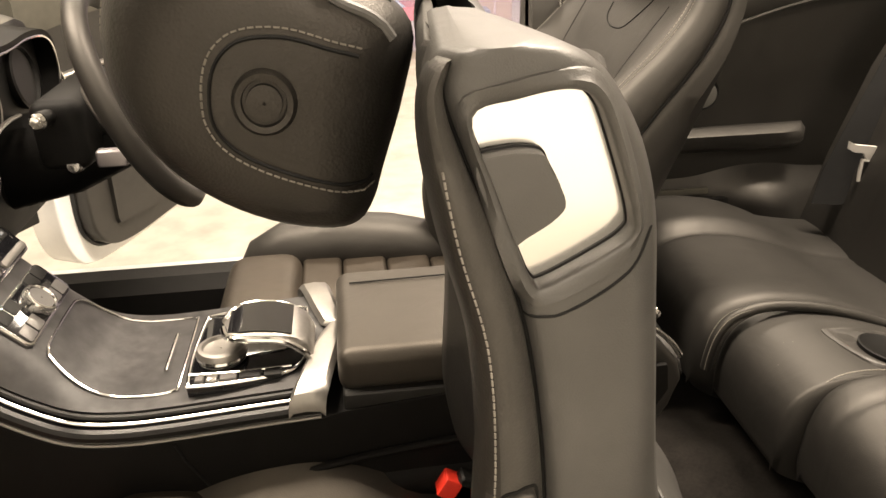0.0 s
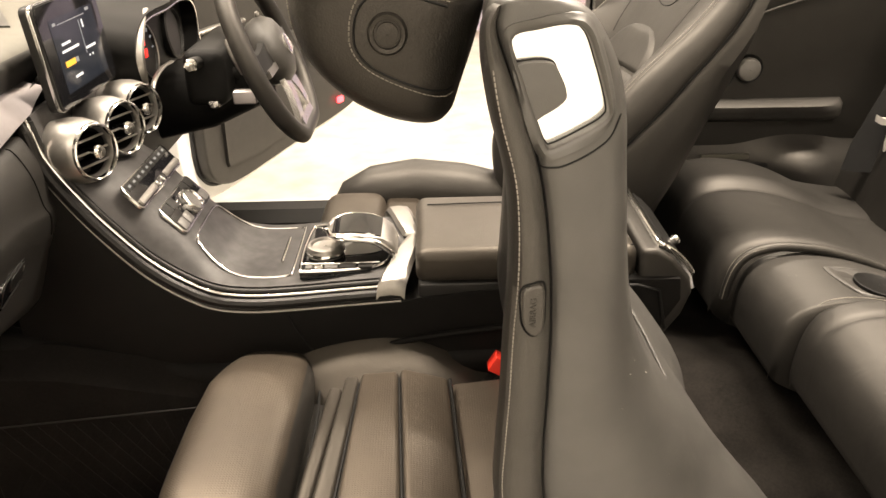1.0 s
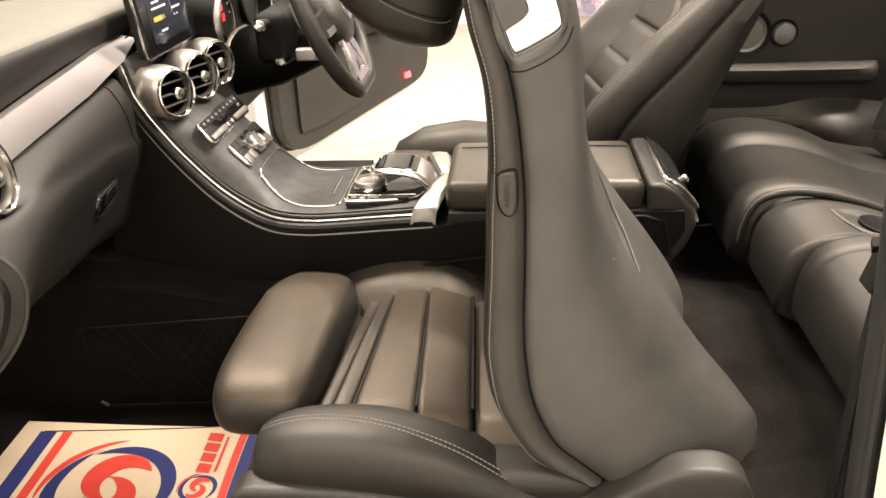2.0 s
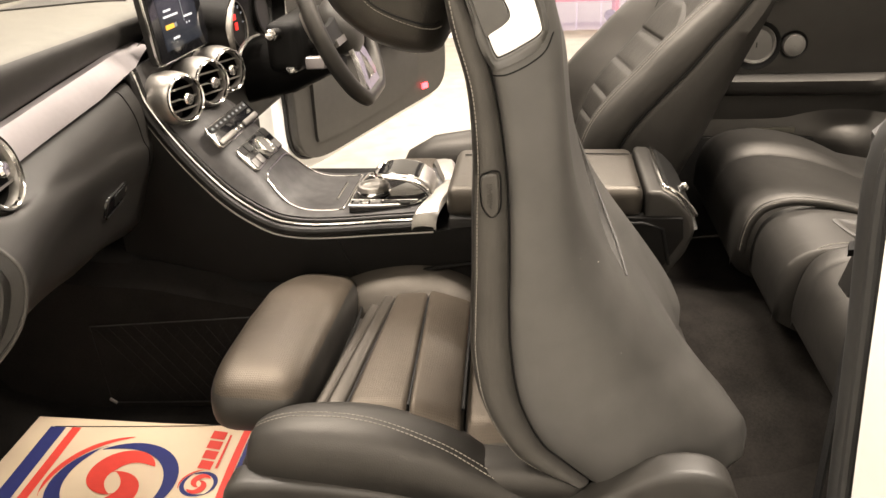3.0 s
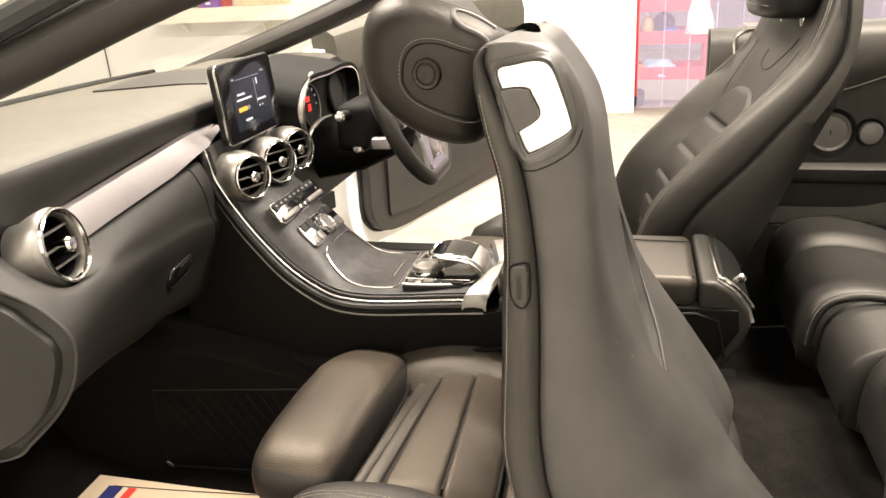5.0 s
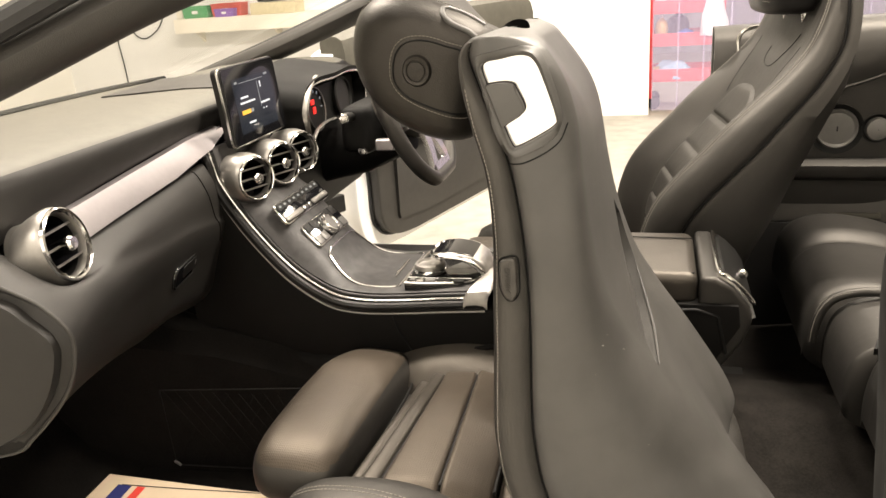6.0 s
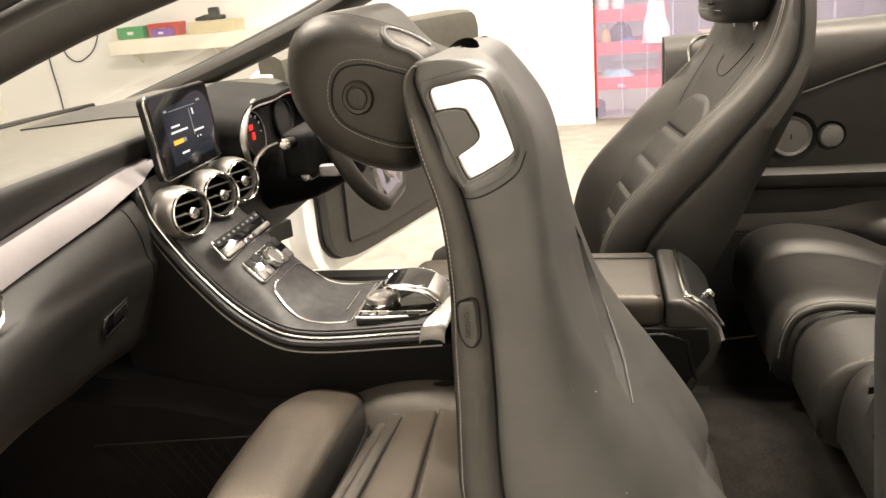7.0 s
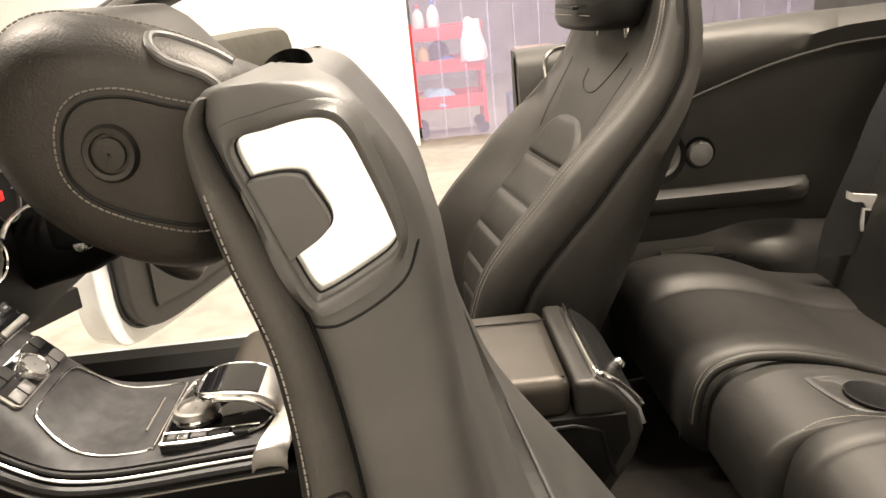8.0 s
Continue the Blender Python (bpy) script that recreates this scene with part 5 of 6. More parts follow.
# headrest
EGG = [(0.380, 1.150), (0.381, 1.114), (0.397, 1.079), (0.428, 1.049), (0.467, 1.029), (0.508, 1.021), (0.530, 1.029), (0.541, 1.056), (0.557, 1.105), (0.563, 1.146), (0.532, 1.172), (0.470, 1.194), (0.425, 1.199), (0.393, 1.183)]
egg = smooth_line([(a, 0, b) for a, b in EGG], 56, True)
ex, ez = 0.462, 1.112
hr = []
for y, k in ((-0.592, 0.10), (-0.5905, 0.45), (-0.586, 0.68), (-0.576, 0.84), (-0.558, 0.945), (-0.530, 1.0), (-0.50, 1.0), (-0.47, 1.0), (-0.44, 1.0), (-0.38, 1.0), (-0.30, 1.0), (-0.272, 0.945), (-0.254, 0.84), (-0.244, 0.6), (-0.240, 0.1)):
    hr.append([(ex + (p.x - ex) * k, y, ez + (p.z - ez) * k - 0.040 * ease((y + 0.555) / 0.14) * ease((p.x - 0.44) / 0.07) * ease((p.z - 1.06) / 0.08)) for p in egg])
head_bm = loft(hr)
head_tree = BVHTree.FromBMesh(head_bm)
head = part("headrest", head_bm, HEAD_LEATHER, seat, "rounded leather headrest with a round side button", 60)
TEAR = [(0.444, 1.115), (0.449, 1.134), (0.463, 1.146), (0.486, 1.147), (0.510, 1.140), (0.538, 1.128), (0.546, 1.095), (0.534, 1.066), (0.518, 1.062), (0.484, 1.073), (0.458, 1.086), (0.446, 1.100)]
tear = smooth_line([(a, 0, b) for a, b in TEAR], 60, True)


def side_y(x, z):
    hit = head_tree.ray_cast(Vector((x, -0.9, z)), Vector((0, 1, 0)))[0]
    return hit.y if hit else -0.53


tline = [tear[(k + 26) % 60] for k in range(60)]
tline = [Vector((p.x, side_y(p.x, p.z) - 0.0003, p.z)) for p in tline if p.x < 0.532]
part("panel_seam", tube(tline, 0.0012, 6), DEEP, head)
wide = [Vector((0.49 + (p.x - 0.49) * 1.09, 0, 1.107 + (p.z - 1.107) * 1.12)) for p in tear]
wide = [Vector((p.x, side_y(p.x, p.z) - 0.0006, p.z)) for p in wide]
part("panel_stitching", stitches([wide[(k + 26) % 60] for k in range(60) if wide[(k + 26) % 60].x < 0.535], 0.0046, 0.0034, 0.0010), DARK_THREAD, head)
HB = pose(0.474, -0.590, 1.114, 90, 0, 0)
part("side_button", lathe([(0.0185, -0.002), (0.018, 0.003), (0.016, 0.0055), (0.0128, 0.0048), (0.0115, -0.0015), (0.0106, -0.0015), (0.0098, 0.0042), (0.001, 0.0052)], HB, 36, cap=False), HEAD_LEATHER, head, "round black push button")
part("edge_stitching", stitches([Vector((ex + (p.x - ex) * 0.992, -0.540, ez + (p.z - ez) * 0.992)) for p in egg[38:] + egg[:20]], 0.0046, 0.0034, 0.0010), THREAD, head)
vm = [head_tree.ray_cast(Vector((p.x, p.y, 1.3)), Vector((0, 0, -1)))[0] or p for p in smooth_line([(0.548, -0.574, 1.15), (0.520, -0.577, 1.165), (0.508, -0.573, 1.17), (0.503, -0.562, 1.18), (0.507, -0.549, 1.18), (0.520, -0.544, 1.18), (0.550, -0.543, 1.16)], 36)]
part("neck_vent_rim", tube(vm, 0.0034, 10), SHELL, head, "raised neck vent rim")

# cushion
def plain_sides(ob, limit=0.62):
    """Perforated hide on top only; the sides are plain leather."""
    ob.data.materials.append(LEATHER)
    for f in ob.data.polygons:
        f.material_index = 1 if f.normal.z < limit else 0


def slant(bm):
    """The cross seams of the cushion fan out a little from the outer side, where the panels tuck in."""
    for cut_y in (-0.575, -0.59, -0.605):
        bmesh.ops.bisect_plane(bm, geom=bm.verts[:] + bm.edges[:] + bm.faces[:], plane_co=(0, cut_y, 0), plane_no=(0, 1, 0))
    for v in bm.verts:
        u = (v.co.x - 0.33) / 0.15
        v.co.x += (0.085 * (1 - ease(u)) - 0.04 * ease(u)) * (v.co.y + 0.60)
        v.co.z -= 14.0 * max(0.0, -0.575 - v.co.y) ** 2
    return bm


pad_bm = pillow(0.160, 0.322, -0.606, -0.176, 0.482, 0.594, 30, 0.44)
for v in pad_bm.verts:
    far = ease((v.co.y + 0.34) / 0.17)
    v.co.x += 0.030 * far * (0.322 - v.co.x) / 0.162 + 0.01 * (v.co.y + 0.60)
    v.co.z -= 0.014 * far + 0.10 * max(0.0, v.co.x - 0.25) * (v.co.z > 0.53)
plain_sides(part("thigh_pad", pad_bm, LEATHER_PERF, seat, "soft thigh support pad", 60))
part("pad_welt", tube(smooth_line([(0.300, -0.602, 0.530), (0.316, -0.590, 0.530), (0.328, -0.54, 0.532), (0.336, -0.35, 0.534), (0.330, -0.24, 0.53)], 40), 0.0022, 8), DEEP, seat)
for k, (a, b, zt, r, tl) in enumerate(((0.318, 0.342, 0.538, 0.008, 0.0), (0.3445, 0.3745, 0.552, 0.007, -0.05), (0.3780, 0.4680, 0.560, 0.010, 0.04), (0.4705, 0.5470, 0.556, 0.010, -0.30), (0.5490, 0.655, 0.540, 0.010, 0.10))):
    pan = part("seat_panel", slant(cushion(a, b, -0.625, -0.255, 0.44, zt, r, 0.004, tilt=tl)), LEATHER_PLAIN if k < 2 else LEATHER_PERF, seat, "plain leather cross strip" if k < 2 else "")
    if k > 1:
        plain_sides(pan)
    # Dark tube along the joint draws the shade in the gap between panels.
    part("panel_gap_shade", tube([(x, y, zt - 0.0065) for x, y in ((b + (0.085 * (1 - ease((b - 0.33) / 0.15)) - 0.04 * ease((b - 0.33) / 0.15)) * (y + 0.60), y) for y in (-0.585, -0.5, -0.4, -0.3, -0.27))], 0.0030, 6), DEEP, pan)
def bolster(side):
    rings = []
    for x, y, z, w, h in interp(((0.2425, 0.0, 0.540, 0.006, 0.012), (0.247, 0.0, 0.546, 0.026, 0.034), (0.262, 0.0, 0.556, 0.045, 0.055), (0.32, 0.0, 0.566, 0.058, 0.066), (0.42, 0.002, 0.566, 0.062, 0.068), (0.52, 0.004, 0.545, 0.060, 0.062), (0.60, 0.006, 0.510, 0.056, 0.056), (0.68, 0.006, 0.480, 0.05, 0.045)), 44):
        cy = SCY + side * (0.218 + y)
        rings.append([(x, cy + w * math.copysign(abs(math.cos(q)) ** 0.8, math.cos(q)), z - 0.056 + h * math.copysign(abs(math.sin(q)) ** 0.8, math.sin(q)) * 0.9) for q in [2 * math.pi * k / 36 for k in range(36)]])
    return loft(rings)


near_bm = bolster(-1)
near_tree = BVHTree.FromBMesh(near_bm)
nb = part("side_bolster", near_bm, LEATHER, seat, "raised leather side bolster", 60)
# the inner bolster is a tall leather wing sloping down to the panels
RIDGE = ((0.236, 0.512, 0.03), (0.244, 0.532, 0.05), (0.262, 0.550, 0.07), (0.30, 0.569, 0.09), (0.34, 0.584, 0.10), (0.39, 0.594, 0.105), (0.44, 0.597, 0.11), (0.485, 0.590, 0.115), (0.53, 0.570, 0.115), (0.58, 0.538, 0.11), (0.63, 0.50, 0.10), (0.68, 0.47, 0.09))
wing, wing_edge = [], []
for x, z, w in interp(RIDGE, 46):
    y = -0.188
    wing.append([(x, y + 0.030, 0.40), (x, y + 0.034, z - 0.045), (x, y + 0.029, z - 0.020), (x, y + 0.016, z - 0.004), (x, y + 0.002, z), (x, y - 0.010, z - 0.003), (x, y - 0.025, z - 0.012), (x, y - 0.5 * w, z - 0.27 * w), (x, y - 0.8 * w, z - 0.50 * w), (x, y - 1.0 * w, z - 0.80 * w), (x, y - 1.05 * w, 0.42)])
    wing_edge.append(Vector((x, y + 0.004, z + 0.0004)))
fb = part("side_bolster", loft(wing), LEATHER_PLAIN, seat, "tall inner leather side bolster", 60)
part("bolster_stitching", stitches(wing_edge[5:42], 0.0052, 0.0038, 0.0011), THREAD, fb)
for off in (0.0, 0.008):
    part("bolster_stitching", stitches([near_tree.ray_cast(Vector((p.x, p.y, 0.7)), Vector((0, 0, -1)))[0] or p for p in smooth_line([(0.262, SCY - 0.213 - off, 0.55), (0.32, SCY - 0.214 - off, 0.57), (0.42, SCY - 0.222 - off, 0.57), (0.52, SCY - 0.236 - off, 0.55), (0.60, SCY - 0.248 - off, 0.50), (0.65, SCY - 0.252 - off, 0.47)], 50)], 0.0065, 0.0046, 0.0013), THREAD, nb)
part("cushion_frame", cushion(0.235, 0.72, SCY - 0.262, SCY + 0.26, 0.36, 0.515, 0.03, 0.0), LEATHER, seat)
part("side_valance", prism([(p.x, p.z) for p in smooth_line([(0.225, 0, 0.485), (0.30, 0, 0.505), (0.45, 0, 0.495), (0.60, 0, 0.465), (0.70, 0, 0.485), (0.80, 0, 0.545), (0.875, 0, 0.545), (0.905, 0, 0.49), (0.90, 0, 0.38), (0.60, 0, 0.36), (0.25, 0, 0.36)], 54, True)], -0.705, -0.655, "y", 0.014, 4), SOFT, seat, "black plastic seat side valance")
part("recliner_cover", pillow(0.70, 0.905, -0.672, -0.18, 0.36, 0.535), SOFT, seat, "rounded recliner cover", 60)
for ry in (-0.60, -0.23):
    part("seat_rail", box(0.55, ry, 0.295, 0.75, 0.05, 0.045, 0.006), HARD, seat)
part("seat_foot", box(0.55, SCY, 0.335, 0.5, 0.36, 0.06, 0.01), HARD, seat)
buckle = thing("belt_buckle", (0.66, -0.165, 0.45), "black belt buckle with a bright red release button", "belt buckle")
part("buckle_case", box(0.616, -0.222, 0.515, 0.05, 0.024, 0.07, 0.006, m=pose(0, 0, 0, 0, -60, 0)), HARD, buckle)
part("red_button", box(0.592, -0.222, 0.530, 0.028, 0.024, 0.046, 0.002, m=pose(0, 0, 0, 0, -60, 0)), RED, buckle)
part("buckle_stem", tube([(0.70, -0.18, 0.36), (0.67, -0.19, 0.44), (0.63, -0.220, 0.50)], 0.012, 10, 0.6), HARD, buckle)

head.location += Vector((0.0, 0.030, 0.006))
# the upper half of the backrest is drawn out a little
for ob in seat.children_recursive:
    for v in ob.data.vertices:
        v.co.z += 0.055 * max(0.0, v.co.z - 0.92)
# the seat has run forward on its rails, as it does when the backrest is tipped
SEAT_SHIFT = Vector((-0.027, 0.065, -0.035))
seat.location += SEAT_SHIFT
buckle.location += Vector((0.002, 0.055, -0.018))

# ---- driver seat ----
dseat = thing("car_seat", (0.75, 0.40, 0.27), "black leather driver seat with upright ribbed backrest", "car seat", "front seats")
DCY = 0.40
# heights with: crest of the side bolster, side seam behind it, depth of the centre, rear, half width
DB = [(0.46, 0.690, 0.062, 0.050, 0.860, 0.215), (0.54, 0.672, 0.066, 0.056, 0.883, 0.228), (0.62, 0.667, 0.069, 0.062, 0.911, 0.235), (0.68, 0.680, 0.076, 0.066, 0.940, 0.236), (0.73, 0.703, 0.085, 0.066, 0.961, 0.236), (0.78, 0.742, 0.091, 0.064, 0.982, 0.235), (0.83, 0.790, 0.090, 0.062, 1.005, 0.233), (0.88, 0.836, 0.085, 0.055, 1.028, 0.230), (0.93, 0.888, 0.076, 0.034, 1.051, 0.226), (0.97, 0.930, 0.064, 0.018, 1.064, 0.222), (1.02, 0.972, 0.050, 0.008, 1.074, 0.214), (1.07, 0.996, 0.036, 0.003, 1.080, 0.204), (1.12, 1.012, 0.024, 0.001, 1.083, 0.190), (1.17, 1.026, 0.018, 0.001, 1.083, 0.170), (1.21, 1.040, 0.014, 0.001, 1.078, 0.140)]


def skew(y):
    return -0.15 * (y - DCY)


dr = interp(DB, 72)
rings = []
for z, xb, ds, dip, xr, w in dr:
    xs = xb + ds
    half = [(xr, 0.0), (xr, w * 0.5), (xr - 0.006, w * 0.72), (xr - 0.022, w * 0.88), (xr - 0.05, w * 0.965), (xs + 0.45 * (xr - xs), w), (xs + 0.016, w * 1.0), (xs + 0.008, w * 0.995), (xs + 0.003, w * 0.982), (xs, w * 0.955),
            (xs - 0.003, w * 0.982), (xs - 0.008, w * 0.998), (xs - 0.018, w * 1.01), (xb + 0.45 * ds, w * 1.005), (xb + 0.22 * ds, w * 0.985), (xb + 0.07 * ds, w * 0.945), (xb + 0.001, w * 0.905), (xb + 0.0008, w * 0.885), (xb + 0.0024, w * 0.872), (xb + 0.0002, w * 0.860),
            (xb - 0.002, w * 0.82), (xb + 0.02 * dip, w * 0.77), (xb + 0.22 * dip, w * 0.70), (xb + 0.52 * dip, w * 0.61), (xb + 0.80 * dip, w * 0.54), (xb + 0.95 * dip, w * 0.48), (xb + dip, w * 0.42), (xb + dip, w * 0.2), (xb + dip, 0.0)]
    rings.append([(x + skew(DCY - y), DCY - y, z) for x, y in half] + [(x + skew(DCY + y), DCY + y, z) for x, y in reversed(half[1:-1])])
db_bm = loft(rings)
db_tree = BVHTree.FromBMesh(db_bm)
db = part("backrest", db_bm, LEATHER, dseat, "leather backrest with deep side bolsters", 70)


def on_back(y, z, lift=0.0):
    h = db_tree.ray_cast(Vector((0.2, y, z)), Vector((1, 0, 0)))[0]
    return Vector(((h.x if h else 0.95) - lift, y, z))


part("bolster_stitching", stitches([on_back(DCY - w * 0.897, z, 0.0004) for z, xb, ds, dip, xr, w in dr[6:66]], 0.0048, 0.0034, 0.0010), THREAD, db)
part("bolster_stitching", stitches([on_back(DCY - w * 0.852, z, 0.0004) for z, xb, ds, dip, xr, w in dr[6:66]], 0.006, 0.0044, 0.0011), THREAD, db)
part("bolster_stitching", stitches([on_back(DCY + w * 0.852, z, 0.0004) for z, xb, ds, dip, xr, w in dr[6:66]], 0.006, 0.0044, 0.0011), THREAD, db)


def rib_patch(z0, z1, wide):
    """One upholstered rib: soft in the middle, sunk at its edges."""
    rows_, n, m_ = [], 12, 18
    for i in range(n + 1):
        u = i / n
        z = z0 + (z1 - z0) * u
        hw = max(0.002, wide(u))
        row = []
        for j in range(m_ + 1):
            s = 2 * j / m_ - 1
            y = DCY + s * hw
            e = min(u / 0.14, (1 - u) / 0.14, 1.0)
            f = min((1 - abs(s)) / 0.10, 1.0)
            soft = math.sqrt(max(0, 1 - (1 - e) ** 2)) * math.sqrt(max(0, 1 - (1 - f) ** 2))
            row.append(on_back(y, z, -0.004 + 0.0105 * soft + 0.002 * math.sin(math.pi * u) * (1 - s * s)))
        rows_.append(row)
    return sheet(rows_, 0.008)


for z0, z1 in ((0.545, 0.605), (0.605, 0.667), (0.667, 0.729), (0.729, 0.791), (0.791, 0.853)):
    part("back_panel", rib_patch(z0, z1, lambda u: 0.108), LEATHER, db, "", 70)
part("back_panel", rib_patch(0.853, 0.934, lambda u: 0.108 * math.sqrt(max(0.0, 1 - (max(0.0, u - 0.15) / 0.85) ** 2))), LEATHER, db, "", 70)
for sy in (-1, 1):
    part("bolster_seam", tube([(xb + ds + skew(DCY + sy * w * 0.972), DCY + sy * w * 0.972, z) for z, xb, ds, dip, xr, w in dr[6:68]], 0.0026, 8), DEEP, db)
part("flap_seam", tube([on_back(p.y, p.z, 0.0) for p in smooth_line([(0, 0.440, 1.006), (0, 0.434, 0.988), (0, 0.415, 0.976), (0, 0.385, 0.972), (0, 0.360, 0.978), (0, 0.338, 1.005), (0, 0.312, 1.04)], 30)], 0.0014, 6), DEEP, db)
for sy in (-1, 1):
    part("inner_crease", tube([on_back(DCY + sy * (0.112 + 0.02 * k / 11), 0.90 + 0.12 * k / 11, -0.0004) for k in range(12)], 0.0012, 6), DEEP, db)
dh = []
for z, k in ((1.078, 0.62), (1.084, 0.82), (1.098, 0.95), (1.14, 1.0), (1.21, 1.0), (1.25, 0.92), (1.27, 0.7), (1.275, 0.3)):
    dh.append([(0.995 + 0.055 * k * math.copysign(abs(math.cos(q)) ** 0.7, math.cos(q)) + 0.15 * (z - 1.10) - 0.02 + skew(DCY + 0.13 * math.sin(q)), DCY + 0.13 * k * math.copysign(abs(math.sin(q)) ** 0.6, math.sin(q)), z) for q in [2 * math.pi * j / 36 for j in range(36)]])
dhead = part("headrest", loft(dh), DARK_LEATHER, dseat, "black leather headrest", 60)
for k in range(2):
    part("headrest_slot", box(0.922, 0.40 + 0.02 * k, 1.118 + k * 0.016, 0.01, 0.15, 0.006, 0.002, m=pose(0, 0, 0, 0, 0, 0)), DEEP, dhead)
part("headrest_stitching", stitches([Vector((0.922 + skew(0.30 + 0.01 * k), 0.30 + 0.01 * k, 1.105)) for k in range(21)], 0.006, 0.0044, 0.0012), THREAD, dhead)
for y in (-0.060, 0.060):
    part("headrest_post", tube([(1.005 + skew(DCY + y), DCY + y, 1.03), (1.000 + skew(DCY + y), DCY + y, 1.10)], 0.007, 12), CHROME, dseat)
part("belt_guide", tube(smooth_line([(0.915, 0.588, 0.965), (0.912, 0.59, 1.005), (0.922, 0.59, 1.026), (0.95, 0.59, 1.034), (0.985, 0.59, 1.03)], 24), 0.0045, 10), CHROME, dseat, "chrome belt guide loop")
part("thigh_pad", pillow(0.235, 0.385, DCY - 0.175, DCY + 0.175, 0.43, 0.535), LEATHER_PERF, dseat, "", 60)
for k, (a, b, zt) in enumerate(((0.38, 0.46, 0.508), (0.46, 0.55, 0.503), (0.55, 0.64, 0.497), (0.64, 0.74, 0.49))):
    part("seat_panel", cushion(a + 0.001, b - 0.001, DCY - 0.16, DCY + 0.16, 0.43, zt, 0.010, 0.004), LEATHER_PERF, dseat)
for side in (-1, 1):
    rings = []
    for x, z, w, h in ((0.25, 0.490, 0.02, 0.03), (0.27, 0.502, 0.045, 0.06), (0.34, 0.528, 0.062, 0.075), (0.45, 0.540, 0.066, 0.08), (0.57, 0.530, 0.064, 0.075), (0.70, 0.505, 0.058, 0.065), (0.80, 0.48, 0.05, 0.05)):
        cy = DCY + side * 0.212
        rings.append([(x, cy + w * math.cos(q), z - 0.03 + h * math.sin(q) * 0.9) for q in [2 * math.pi * k / 20 for k in range(20)]])
    part("side_bolster", loft(rings), LEATHER, dseat, "", 60)
part("cushion_frame", cushion(0.245, 0.86, DCY - 0.255, DCY + 0.255, 0.34, 0.465, 0.03, 0.0), LEATHER, dseat)
for ry in (0.22, 0.58):
    part("seat_rail", box(0.55, ry, 0.295, 0.75, 0.05, 0.08, 0.006), HARD, dseat)

# ---- rear seats ----
rear = thing("rear_bench", (1.3, 0, 0.3), "black leather rear seats with a moulded centre tray", "car seat")


def groove(y, at, deep, wide):
    return -deep * math.exp(-((y - at) / wide) ** 2)


# front to back: height of the top, height of the underside, how far the sides have closed in
REAR = [(1.014, 0.492, 0.470, 0.86), (1.015, 0.515, 0.455, 0.90), (1.020, 0.542, 0.445, 0.94), (1.030, 0.566, 0.438, 0.97), (1.046, 0.584, 0.430, 0.99), (1.071, 0.596, 0.418, 1.00), (1.106, 0.602, 0.400, 1.00), (1.146, 0.601, 0.360, 1.00), (1.206, 0.591, 0.320, 1.00), (1.276, 0.568, 0.300, 1.00), (1.343, 0.541, 0.300, 1.00), (1.433, 0.522, 0.300, 1.00), (1.533, 0.509, 0.300, 1.00)]


def rear_cushion(y0, y1, shape, back=0.0, name="seat_cushion"):
    rings = []
    yc, hw = (y0 + y1) / 2, (y1 - y0) / 2
    for x, zt, zb, k in interp(REAR, 40):
        ring = []
        for j in range(61):
            s = 2 * j / 60 - 1
            y = yc + hw * k * s
            edge = 0.035 * (max(0.0, abs(s) - 0.86) / 0.14) ** 2.2
            full = max(0.0, min(1.0, (zt - 0.50) / 0.08))
            ring.append((x + back, y, zt - edge + shape(y, x) * full))
        ring += [(x + back, yc + hw * k, min(zt - 0.05, zb + 0.04)), (x + back, yc + hw * k * 0.96, zb), (x + back, yc - hw * k * 0.96, zb), (x + back, yc - hw * k, min(zt - 0.05, zb + 0.04))]
        rings.append(ring)
    bm = loft(rings)
    return part(name, bm, REAR_LEATHER, rear, "", 70)


def right_shape(y, x):
    u = ease((y - 0.33) / 0.05)
    return 0.016 * u - 0.030 * ease((y - 0.47) / 0.10) * (x > 0) + groove(y, 0.338, 0.007, 0.006) - 0.006 * math.sin(math.pi * max(0.0, min(1.0, (y - 0.09) / 0.25)))


def left_shape(y, x):
    return groove(y, -0.185, 0.006, 0.005) + groove(y, -0.42, 0.006, 0.006) - 0.006 * math.sin(math.pi * max(0.0, min(1.0, (-y - 0.19) / 0.23))) + 0.012 * ease((-y - 0.42) / 0.05)


rear_cushion(0.062, 0.575, right_shape)
rear_cushion(-0.575, -0.118, left_shape, 0.055)
def mid_top(y, x):
    return -0.012 - 0.010 * max(0.0, 1 - ((x - 1.26) / 0.13) ** 2) * max(0.0, 1 - ((y + 0.055) / 0.075) ** 2)


rear_cushion(-0.140, 0.075, mid_top, 0.028, "centre_cushion")


def rear_top(x, back=0.0):
    r = min(interp(REAR, 120), key=lambda q: abs(q[0] + back - x))
    return r[1]


